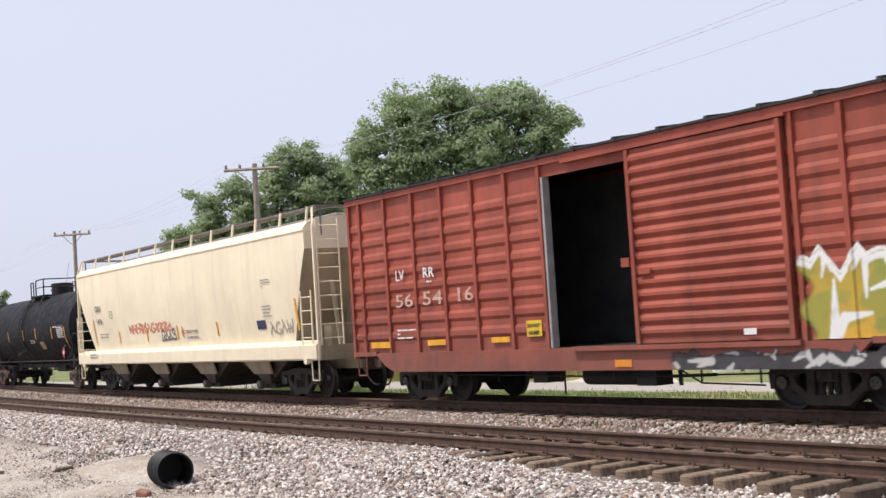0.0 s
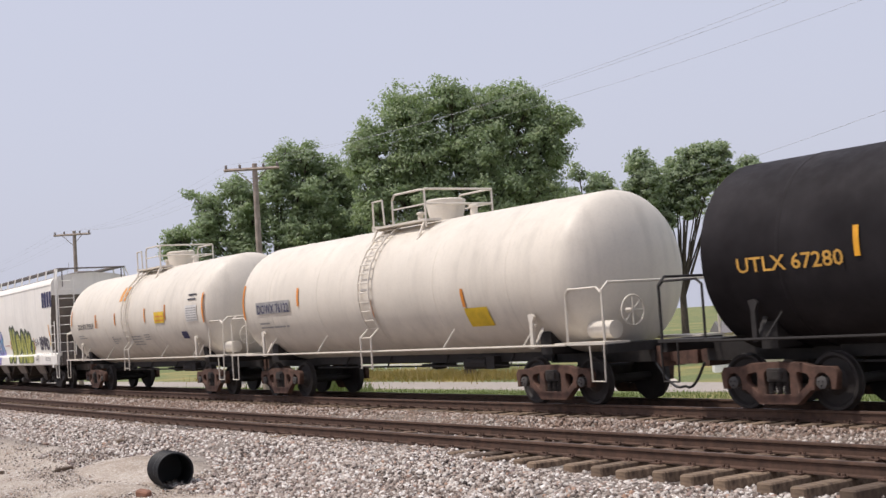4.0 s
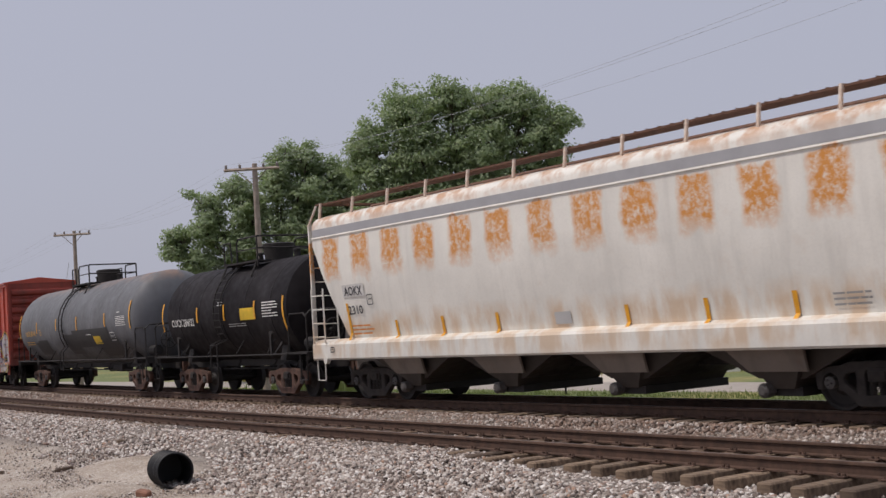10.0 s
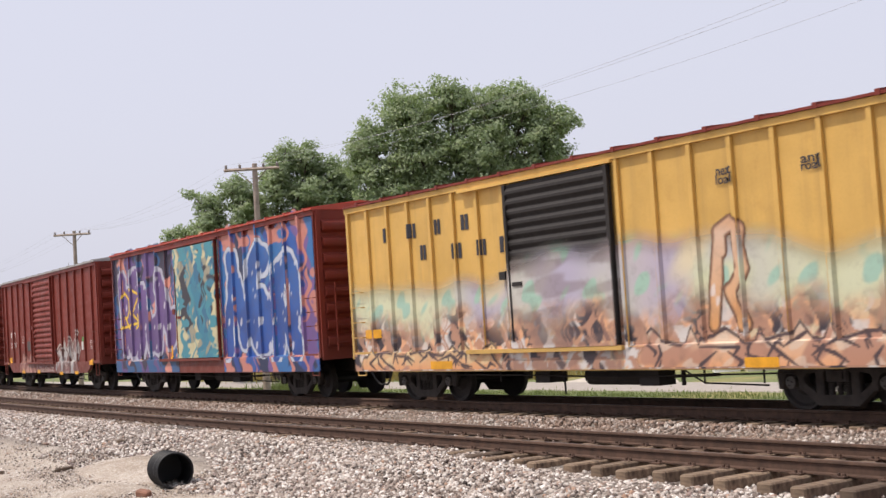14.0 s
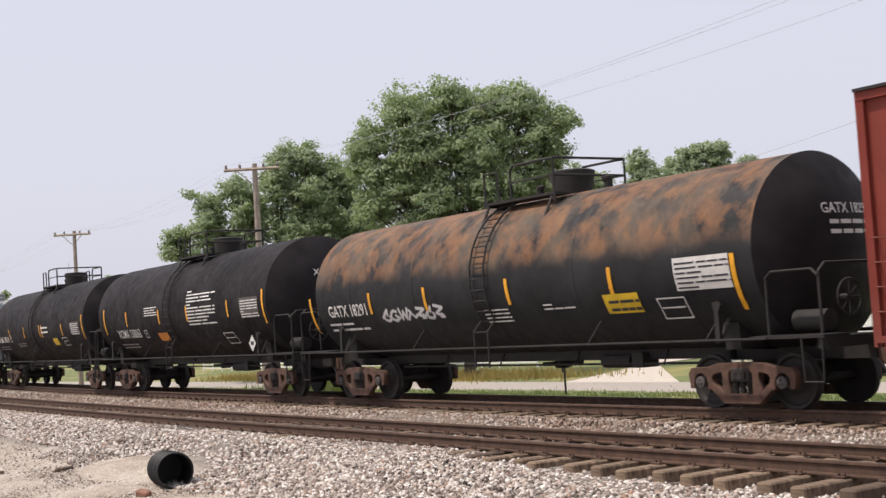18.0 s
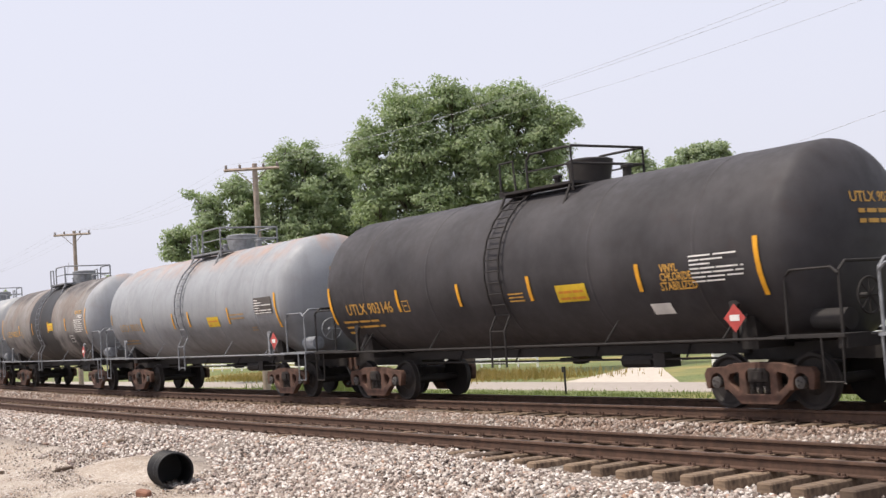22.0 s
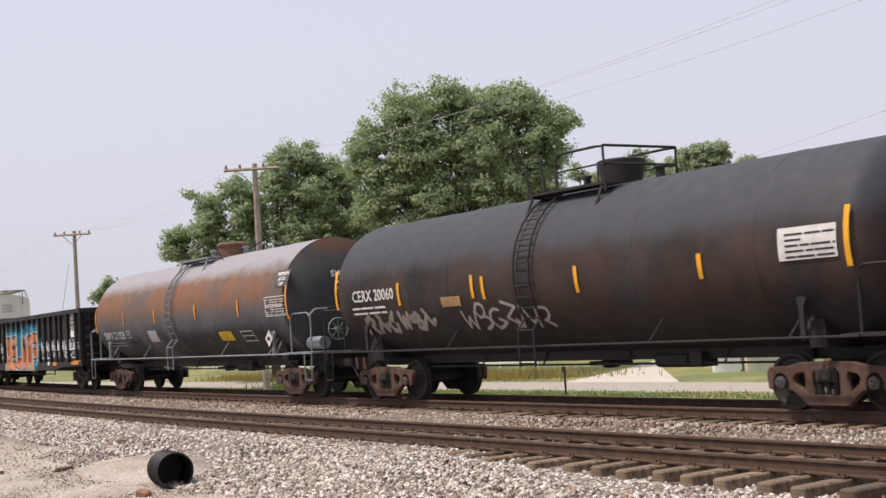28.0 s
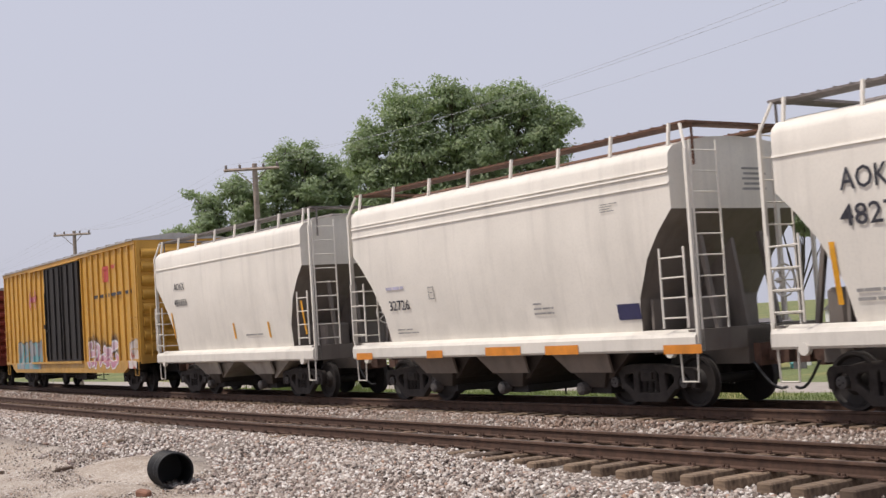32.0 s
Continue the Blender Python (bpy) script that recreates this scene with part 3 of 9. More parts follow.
    for z in (1.5, 1.85, 2.2, 2.55):
        for x in (-H + 0.35, H - 0.35):
            part("grab_iron", grab_me, None, w).location = (x, 0, z)
    for x in (-H + 0.35, H - 0.35):
        add_stirrup(w, x, side - 0.05, 0.62, 1.1, paint_mat)
    # floor and underframe
    sh = Shape()
    sh.box(-H + 0.02, H - 0.02, -Y + 0.06, Y - 0.06, 1.0, 1.13)
    sh.box(-H, H, -0.3, 0.3, 0.66, 1.0)
    for x in (-3.5, -1.2, 1.2, 3.5):
        sh.box(x - 0.06, x + 0.06, -Y + 0.1, Y - 0.1, 0.8, 1.0)
    sh.rod((-0.2, -0.9, 0.56), (1.3, -0.9, 0.56), 0.17, 12)
    sh.box(1.45, 1.95, -1.2, -0.8, 0.40, 0.72)
    sh.box(-1.6, -1.15, -1.15, -0.7, 0.44, 0.75)
    sh.pipe([(-5.0, -1.25, 0.62), (-2.0, -1.25, 0.60), (1.0, -1.25, 0.56), (5.0, -1.25, 0.62)], 0.016, 5)
    for x in (-4.2, -2.6, -0.6, 0.9, 3.1, 4.4):
        sh.rod((x, -1.25, 0.46), (x, -1.25, 0.95), 0.018, 5)
    sh.pipe([(2.3, -1.1, 0.75), (3.0, -1.15, 0.45), (4.4, -1.15, 0.42)], 0.016, 5)
    sh.rod((2.0, -1.0, 0.55), (3.2, -1.0, 0.58), 0.03, 6)
    sh.rod((2.4, -1.05, 0.40), (2.4, -1.05, 0.8), 0.04, 6)
    part("underframe", sh, M_STEEL_DARK, w)
    # the door
    dz0, dz1 = 1.16, eave - 0.10
    sh = Shape()
    yd = side - 0.10
    sh.box(d0, d1, yd, yd + 0.05, dz0, dz1)
    if door_style == "corrugated":
        n = 15
        sh = Shape()
        for i in range(n):
            z = dz0 + 0.1 + i * (dz1 - dz0 - 0.16) / n
            h = (dz1 - dz0 - 0.16) / n
            sh.add([(d0 + 0.09, yd, z), (d1 - 0.09, yd, z), (d1 - 0.09, yd - 0.05, z + h * 0.35), (d0 + 0.09, yd - 0.05, z + h * 0.35), (d1 - 0.09, yd - 0.05, z + h * 0.6), (d0 + 0.09, yd - 0.05, z + h * 0.6), (d1 - 0.09, yd, z + h * 0.92), (d0 + 0.09, yd, z + h * 0.92)],
                   [(0, 1, 2, 3), (3, 2, 4, 5), (5, 4, 6, 7)])
    elif door_style == "plug":
        sh = Shape()
        for x in [d0 + (d1 - d0) * q for q in (0.12, 0.30, 0.46, 0.54, 0.70, 0.88)]:
            sh.box(x - 0.03, x + 0.03, yd - 0.07, yd - 0.01, dz0 + 0.05, dz1 - 0.05)
    else:
        sh = Shape()
        for i in range(6):
            z = dz0 + (dz1 - dz0 - 0.08) * i / 5
            sh.box(d0, d1, yd - 0.06, yd + 0.02, z, z + 0.08)
    ribs = sh
    sh = Shape()
    sh.box(d0, d1, yd, yd + 0.05, dz0, dz1)
    door_ob = part("door", sh, door_mat, w, "%s sliding door" % ("corrugated" if door_style == "corrugated" else "flat black" if door_style == "plug" else "panelled"))
    for a in (d0, d1 - 0.09):
        st = Shape()
        st.box(a, a + 0.09, yd - 0.05, yd + 0.03, dz0, dz1)
        part("door_stile", st, door_mat, door_ob)
    for i in range(0, len(ribs.v), 8):
        rb = Shape()
        rb.add(ribs.v[i:i + 8], [tuple(q - i for q in f) for f in ribs.f if i <= min(f) and max(f) < i + 8])
        part("door_rib", rb, door_mat, door_ob)
    hw = Shape()
    hw.box(d0 + 0.2, d0 + 0.5, yd - 0.09, yd - 0.04, 2.35, 2.43)
    hw.box(d0 - 0.22, d0 - 0.02, yd - 0.08, yd - 0.01, 2.5, 2.66)
    hw.rod((d0 + 0.12, yd - 0.08, 1.3), (d0 + 0.12, yd - 0.08, 3.9), 0.02, 6)
    part("door_latch", hw, door_mat, door_ob)
    tr = Shape()
    tr.box(min(d0, d0 - (d1 - d0) * 0.5), d1 + 0.1, side - 0.16, side - 0.03, dz0 - 0.1, dz0 - 0.02)
    part("door_track", tr, trim_mat, w)
    tr = Shape()
    tr.box(min(d0, d0 - (d1 - d0) * 0.5), d1 + 0.1, side - 0.15, side - 0.03, dz1 + 0.02, dz1 + 0.07)
    part("door_track", tr, trim_mat, w)
    if open_door:
        fr = Shape()
        fr.box(open_door[0], open_door[0] + 0.06, side - 0.06, side + 0.1, 1.13, eave - 0.25)
        part("door_post", fr, M_GREYBAR, w, "bare metal doorway edge")
        lin = Shape()
        lin.box(-H + 0.05, H - 0.05, Y - 0.1, Y - 0.06, 1.13, eave)
        part("lining", lin, M_LINING, w)

    def skin(x, z):
        if d0 <= x <= d1 and 1.14 < z < dz1:
            return yd - 0.062
        if z <= 1.13:
            return side - 0.078
        return side - (0.073 if any(abs(x - q) < 0.06 for q in xs) else (0.037 if beads else 0.001))
    CARS.append((w, skin))
    return w


# ---- covered hoppers ----
def hopper(name, label, mid, L, bays, body_mat, end_mat, roof_mat, trim_mat=None, top=4.05, style="round", lines=0, cut=1.25, cut_top=3.8, cut_bow=1.05, z0=1.45, bay_mat=None, sill_mat=None, bracket=1.5, peak=4.67):
    """A covered hopper: bowed sides, cut-away slope ends, side sill, outlet bays, roof walk with brackets."""
    H = L / 2
    trim_mat = trim_mat or body_mat
    sill_mat = sill_mat or body_mat
    w = new_wagon(name, label, "hopper car", mid, L, H - 2.05 if L > 14 else H - 1.75, "dark", H + 0.05)
    E = H - 0.32                       # end of the body at the top

    def prof(z):
        """Half width of the body at a height."""
        if style == "round":
            t = (z - z0) / (top - z0)
            return 1.37 + 0.235 * math.sin(min(1, max(0, t) / 0.85) * math.pi / 2)
        return 1.52
    zs = [z0 + (top - z0) * i / 12 for i in range(13)]
    roof = [(1.605, top + 0.02), (1.60, max(top + 0.04, peak - 0.38)), (1.57, peak - 0.30), (1.47, peak - 0.20), (1.1, peak - 0.10), (0.6, peak - 0.03), (0.0, peak)]
    walk_z = peak + 0.15

    def zcut(x):
        """Lower edge of the side near an end."""
        e = E - abs(x)
        if e >= cut:
            return z0
        t = 1 - e / cut
        return z0 + (cut_top - z0) * (t ** cut_bow)
    xs = [-E + 0.35 * i for i in range(6)] + [-E + cut + (2 * (E - cut)) * i / 10 for i in range(11)] + [E - 0.35 * i for i in range(5, -1, -1)]
    xs = sorted(set(round(x, 4) for x in xs))
    sh = Shape()
    n = len(zs) + len(roof)
    ring = 2 * n - 1
    verts = []
    for x in xs:
        zc = zcut(x)
        near = []
        for z in zs:
            zz = max(z, zc + (z - z0) * 0.001)
            near.append((x, -prof(zz), zz))
        near += [(x, -y, z) for y, z in roof]
        verts += near + [(x, -p[1], p[2]) for p in near[-2::-1]]
    faces, under = [], []
    for k in range(len(xs) - 1):
        for i in range(ring):
            j = (i + 1) % ring
            (faces if i < ring - 1 else under).append((k * ring + i, (k + 1) * ring + i, (k + 1) * ring + j, k * ring + j))
    faces += [tuple(range(ring)), tuple(range((len(xs) - 1) * ring, len(xs) * ring))]
    sh.add(verts, faces)
    part("body", sh, body_mat, w, smooth=35)
    # slope sheet in the darker end paint, which holds the recess's shade
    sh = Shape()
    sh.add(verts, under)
    part("slope_sheet", sh, end_mat, w, "dirty sloping floor sheet painted darker for shade")
    # the seam where the roof laps the side, and the ridges above it
    for z, h in [(top - 0.02, 0.035)] + ([(top + 0.17, 0.03), (top + 0.24, 0.03)] if lines else []):
        for sgn in (-1, 1):
            sh = Shape()
            sh.prism_x([(sgn * 1.59, z), (sgn * 1.632, z), (sgn * 1.622, z + h), (sgn * 1.59, z + h)], -E, E)
            part("roof_seam", sh, trim_mat, w)
    # side sill
    for sgn in (-1, 1):
        sh = Shape()
        sh.prism_x([(sgn * y, z) for y, z in ((1.36, 1.0), (1.55, 1.0), (1.585, 1.04), (1.585, z0 - 0.08), (1.55, z0 - 0.02), (1.36, z0 + 0.05))], -H, H)
        part("side_sill", sh, sill_mat, w)
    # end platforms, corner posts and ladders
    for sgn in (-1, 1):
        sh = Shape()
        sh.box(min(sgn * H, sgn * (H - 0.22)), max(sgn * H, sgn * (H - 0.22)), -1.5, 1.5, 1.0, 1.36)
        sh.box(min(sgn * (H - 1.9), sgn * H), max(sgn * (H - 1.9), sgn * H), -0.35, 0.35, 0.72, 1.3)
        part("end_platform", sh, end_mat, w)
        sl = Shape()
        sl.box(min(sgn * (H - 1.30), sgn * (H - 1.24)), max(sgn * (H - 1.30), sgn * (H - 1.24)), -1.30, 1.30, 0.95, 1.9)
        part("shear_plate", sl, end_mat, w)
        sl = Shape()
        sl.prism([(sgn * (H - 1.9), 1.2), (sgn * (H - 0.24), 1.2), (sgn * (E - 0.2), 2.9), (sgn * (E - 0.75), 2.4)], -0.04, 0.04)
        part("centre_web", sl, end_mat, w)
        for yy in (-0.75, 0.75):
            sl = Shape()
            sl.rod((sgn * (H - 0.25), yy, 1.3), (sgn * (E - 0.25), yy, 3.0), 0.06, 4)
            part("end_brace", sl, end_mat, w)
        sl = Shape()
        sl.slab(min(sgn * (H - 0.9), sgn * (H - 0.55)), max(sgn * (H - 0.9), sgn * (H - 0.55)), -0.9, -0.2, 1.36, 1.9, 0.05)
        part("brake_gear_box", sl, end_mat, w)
        for yy in (-1.50, 1.50):
            cp = Shape()
            cp.box(sgn * H - 0.03, sgn * H + 0.03, yy - 0.03, yy + 0.03, 1.0, peak - 0.30)
            cp.rod((sgn * H, yy, peak - 0.31), (sgn * (H - 0.20), yy * 0.92, walk_z), 0.03, 6)
            part("corner_post", cp, trim_mat, w)
        add_ladder(w, sgn * (H - 0.40), -1.60, 1.40, 2.75, 0.58, trim_mat, 4)
        add_ladder(w, sgn * (H + 0.03), -1.12, 1.36, peak - 0.15, 0.62, trim_mat, 9, "y", "end_ladder")
        add_stirrup(w, sgn * (H - 0.25), -1.5, 0.50, 1.02, trim_mat)
        tab = Shape()
        tab.lathe([(-1.595, 0.10), (-1.50, 0.10)], 12, "y", (sgn * (H - 0.62), 0, 1.0))
        part("jacking_lug", tab, sill_mat, w)
    ep = Shape()
    ep.box(E - 0.02, E + 0.05, 0.92, 1.0, 1.4, peak - 0.32)
    part("end_post", ep, trim_mat, w)
    ep = Shape()
    for k in range(5):
        ep.add([(E + 0.004, 0.15 + 0.04 * (k % 2), 3.72 + 0.09 * k), (E + 0.004, 0.75 - 0.05 * (k % 3), 3.72 + 0.09 * k), (E + 0.004, 0.75 - 0.05 * (k % 3), 3.76 + 0.09 * k), (E + 0.004, 0.15 + 0.04 * (k % 2), 3.76 + 0.09 * k)], [(0, 1, 2, 3)])
    tagged(part("end_small_print", ep, M_GREYBAR, w), kind="stuff")
    add_brake_wheel(w, H + 0.14, 0.5, 2.1, trim_mat)
    # roof walk and brackets
    for yy in (-1.10, 1.10):
        sh = Shape()
        z = walk_z
        sh.box(-H + 0.12, H - 0.12, yy - 0.24, yy + 0.24, z, z + 0.035)
        k = -H + 0.15
        while k < H - 0.2:
            sh.box(k, k + 0.02, yy - 0.26, yy + 0.26, z + 0.035, z + 0.05)
            k += 0.3
        part("running_board", sh, roof_mat, w)
    br = Shape()
    br.add([(-0.026, -1.47, peak - 0.23), (0.026, -1.47, peak - 0.23), (0.026, -1.41, walk_z + 0.045), (-0.026, -1.41, walk_z + 0.045),
            (-0.026, -1.42, peak - 0.21), (0.026, -1.42, peak - 0.21), (0.026, -1.36, walk_z + 0.045), (-0.026, -1.36, walk_z + 0.045)],
           [(0, 1, 2, 3), (4, 7, 6, 5), (0, 4, 5, 1), (2, 6, 7, 3), (0, 3, 7, 4), (1, 5, 6, 2)])
    br_me = br.mesh("walk_bracket", trim_mat)
    n = max(4, round((L - 1.2) / bracket))
    for i in range(n + 1):
        for ry in (0, 180):
            p = part("walk_bracket", br_me, None, w)
            p.location = ((-H + 0.45) + (L - 0.9) * i / n, 0, 0)
            p.rotation_euler[2] = radians(ry)
    hatch = Shape()
    hatch.slab(-H + 1.0, H - 1.0, -0.32, 0.32, peak - 0.04, peak + 0.10, 0.04)
    part("trough_hatch", hatch, roof_mat, w)
    for sgn in (-1, 1):
        cross = Shape()
        cross.box(min(sgn * (H - 0.5), sgn * (H - 0.1)), max(sgn * (H - 0.5), sgn * (H - 0.1)), -1.36, 1.36, walk_z + 0.01, walk_z + 0.05)
        for yy in (-1.2, 1.2):
            cross.rod((sgn * (H - 0.12), yy, walk_z + 0.01), (sgn * (H - 0.12), yy, peak - 0.55), 0.025, 5)
        part("end_walk", cross, roof_mat, w)
    # outlet bays: a sloping chute across the wagon, a pale front sheet, and the gate below
    x_in = H - 2.07 if L > 14 else H - 1.9
    step = 2 * x_in / bays
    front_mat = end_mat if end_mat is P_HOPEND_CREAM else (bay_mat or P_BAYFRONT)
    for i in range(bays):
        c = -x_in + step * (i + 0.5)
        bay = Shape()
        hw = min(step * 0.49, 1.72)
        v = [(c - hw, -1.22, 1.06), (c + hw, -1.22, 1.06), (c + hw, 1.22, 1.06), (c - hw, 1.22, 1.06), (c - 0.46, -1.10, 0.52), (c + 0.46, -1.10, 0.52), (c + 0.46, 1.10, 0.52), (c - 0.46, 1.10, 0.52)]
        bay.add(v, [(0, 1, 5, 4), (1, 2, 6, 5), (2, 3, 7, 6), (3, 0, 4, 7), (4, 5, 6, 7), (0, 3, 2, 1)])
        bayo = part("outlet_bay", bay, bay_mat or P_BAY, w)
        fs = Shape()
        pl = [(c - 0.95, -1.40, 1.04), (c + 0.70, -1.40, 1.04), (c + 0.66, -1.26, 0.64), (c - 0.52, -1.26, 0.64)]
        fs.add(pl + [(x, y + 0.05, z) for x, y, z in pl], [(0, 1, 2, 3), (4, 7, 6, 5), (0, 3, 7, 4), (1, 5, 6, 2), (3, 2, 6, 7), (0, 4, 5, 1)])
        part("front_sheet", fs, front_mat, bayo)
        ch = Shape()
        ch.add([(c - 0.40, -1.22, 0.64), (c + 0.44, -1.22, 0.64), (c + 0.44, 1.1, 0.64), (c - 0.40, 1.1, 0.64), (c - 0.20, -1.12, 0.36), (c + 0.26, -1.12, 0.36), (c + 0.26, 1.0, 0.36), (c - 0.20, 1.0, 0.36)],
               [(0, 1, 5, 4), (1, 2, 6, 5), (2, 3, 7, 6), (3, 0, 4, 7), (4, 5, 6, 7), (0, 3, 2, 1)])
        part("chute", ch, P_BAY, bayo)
        g = Shape()
        g.box(c - 0.34, c + 0.36, -1.05, 1.05, 0.24, 0.38)
        part("outlet_gate", g, M_STEEL_DARK, bayo)
        g = Shape()
        g.lathe([(-1.30, 0.07), (-1.26, 0.12), (-1.1, 0.12), (-1.02, 0.08)], 10, "y", (c - 0.26, 0, 0.34))
        part("gate_capstan", g, M_AXLECAP, bayo)
    sh = Shape()
    sh.box(-H + 1.8, H - 1.8, -0.25, 0.25, 0.7, 1.05)
    part("centre_sill", sh, M_STEEL_DARK, w)
    CARS.append((w, lambda x, z: -1.588 if z < z0 - 0.07 else (-1.588 + (1.588 - prof(z0 + 0.05) - 0.004) * (z - z0 + 0.07) / 0.12 if z < z0 + 0.05 else -prof(z) - 0.004)))
    return w


# ---- tank cars ----
HEADS = {}


def tank(name, label, mid, L, mat, end_mat=None, R=1.60, zc=2.85, tone="rust", rail_mat=None, walkway=False, sill=1.75, head=0.62,
         top_dome=False, round_head=True, mid_at=0.0, bogie=None):
    """A tank car: cylinder with dished heads, saddles, end platforms, centre ladder, manway platform."""
    H = L / 2
    rail_mat = rail_mat or M_STEEL_DARK
    SX = H + sill - 0.55
    w = new_wagon(name, label, "tank car", mid, L, bogie or H - 0.95, tone, SX)
    sh = Shape()
    rings = []
    for i in range(11):
        a = i / 10 * math.pi / 2
        r = max(0.02, R * math.sin(a))
        rings.append((-H - (head * math.cos(a) if round_head else 0.42 * (1 - (r / R) ** 2.4)), r))
    if not round_head:
        rings.append((-H + 0.03, R))
    seg = [(-H + L * i / 12, R) for i in range(1, 12)]
    rings = rings + seg + [(-a, r) for a, r in reversed(rings)]
    sh.lathe(rings, 64, "x", (0, 0, zc))
    part("tank_shell", sh, mat, w, smooth=40)
    if end_mat:
        hd = Shape()
        hd.lathe([(H - (0.35 if round_head else 0.0), R + 0.004)] + [(a + 0.004, r + 0.004) for a, r in rings[-11:]], 64, "x", (0, 0, zc))
        part("tank_head", hd, end_mat, w, "dished head in a different paint", smooth=40)
    surf = lambda x, z: -math.sqrt(max(0.01, (R + 0.008) ** 2 - (z - zc) ** 2))
    # welded seams round the shell
    for i in range(-2, 3):
        x = i * L / 5.2
        sm = Shape()
        sm.lathe([(x - 0.04, R), (x - 0.03, R + 0.008), (x + 0.03, R + 0.008), (x + 0.04, R)], 64, "x", (0, 0, zc), False)
        part("shell_seam", sm, mat, w, smooth=40)
    # frame: side rails, saddles, stub sills
    for sgn in (-1, 1):
        fr = Shape()
        a, b = sorted((sgn * (H - 1.9), sgn * SX))
        fr.box(a, b, -0.32, 0.32, 0.78, 1.16)
        fr.box(min(sgn * SX, sgn * (SX - 0.16)), max(sgn * SX, sgn * (SX - 0.16)), -1.45, 1.45, 1.0, 1.17)
        part("stub_sill", fr, M_STEEL_DARK, w)
    for sgn in (-1, 1):
        x = sgn * (H - 0.95)
        sd = Shape()
        pts = []
        for i in range(9):
            t = math.pi * (1.24 + 0.52 * i / 8)
            pts.append((R * 1.01 * math.cos(t), zc + R * 1.01 * math.sin(t)))
        sd.prism_x([(-1.15, 1.0)] + [p for p in pts] + [(1.15, 1.0)], x - 0.17, x + 0.17)
        part("saddle", sd, M_STEEL_DARK, w)
        br = Shape()
        br.prism([(x - 0.05, 1.12), (x + 0.05, 1.12), (x + 0.045, 1.62), (x + 0.10, 1.74), (x + 0.02, 1.80), (x - 0.09, 1.78), (x - 0.045, 1.62)], -1.50, -1.44)
        br.add([(x - 0.05, -1.44, 1.12), (x + 0.05, -1.44, 1.12), (x + 0.05, -R * 0.72, 1.65), (x - 0.05, -R * 0.72, 1.65)], [(0, 1, 2, 3)])
        part("saddle_plate", br, rail_mat, w)
    for yy in () if walkway else (-1.52, 1.52):
        rl = Shape()
        rl.rod((-H - 0.1, yy, 1.17), (H + 0.1, yy, 1.17), 0.024, 6)
        k = 4 if L > 12 else 3
        for i in range(k + 1):
            x = (-H + 1.2) + (L - 2.4) * i / k
            if abs(x) > 0.7:
                rl.rod((x, yy, 1.17), (x + 0.18, yy * 0.86, 1.58), 0.02, 5)
        part("side_handrail", rl, rail_mat, w)
    for sgn in (-1, 1):
        for py in (-1.50, 0.9):
            pf = Shape()
            pf.box(min(sgn * (H - 0.25), sgn * SX), max(sgn * (H - 0.25), sgn * SX), py, py + 0.6, 1.16, 1.21)
            part("end_platform", pf, rail_mat, w)
        hr = Shape()
        xe = sgn * (SX - 0.06)
        hr.pipe([(xe, -1.45, 1.22), (xe, -1.45, 2.15), (xe, -1.30, 2.28), (xe, 1.30, 2.28), (xe, 1.45, 2.15), (xe, 1.45, 1.22)], 0.026, 6)
        part("end_handrail", hr, rail_mat, w)
        hs = Shape()
        xi = sgn * (H + 0.12)
        hs.pipe([(xi, -1.47, 1.22), (xi, -1.47, 2.1), (xi + sgn * 0.12, -1.47, 2.2), (xe - sgn * 0.12, -1.47, 2.2), (xe, -1.47, 2.1)], 0.024, 6)
        part("platform_handrail", hs, rail_mat, w)
        add_stirrup(w, sgn * (SX - 0.25), -1.48, 0.5, 1.2, rail_mat)
    add_brake_wheel(w, SX - 0.2, -0.6, 1.75, rail_mat)
    tankres = Shape()
    tankres.lathe([(H + 0.25, 0.05), (H + 0.27, 0.17), (SX - 0.3, 0.17), (SX - 0.28, 0.05)], 14, "x", (0, -0.95, 1.42))
    part("air_reservoir", tankres, rail_mat, w, smooth=40)
    # centre ladder on the near side, following the shell
    ld = Shape()
    ladder_mat = rail_mat
    for d in (-0.24, 0.24):
        pts = [(d - 0.16 + mid_at, -1.66, 0.78), (d - 0.16 + mid_at, -1.66, 1.5)] + [(d - 0.16 + mid_at, -(R + 0.09) * math.cos(t), zc + (R + 0.09) * math.sin(t)) for t in [radians(-30 + 13.2 * i) for i in range(9)]]
        ld.pipe(pts, 0.024, 5)
    for i in range(14):
        t = radians(-30 + 7.6 * i)
        ld.rod((-0.40 + mid_at, -(R + 0.09) * math.cos(t), zc + (R + 0.09) * math.sin(t)), (0.08 + mid_at, -(R + 0.09) * math.cos(t), zc + (R + 0.09) * math.sin(t)), 0.015, 5)
    for z in (0.85, 1.17, 1.49):
        ld.rod((-0.40 + mid_at, -1.66, z), (0.08 + mid_at, -1.66, z), 0.015, 5)
    if not walkway:
        part("ladder", ld, ladder_mat, w)
    # top: manway platform with rails
    zt = zc + R
    lx = mid_at - 0.16
    mw = Shape()
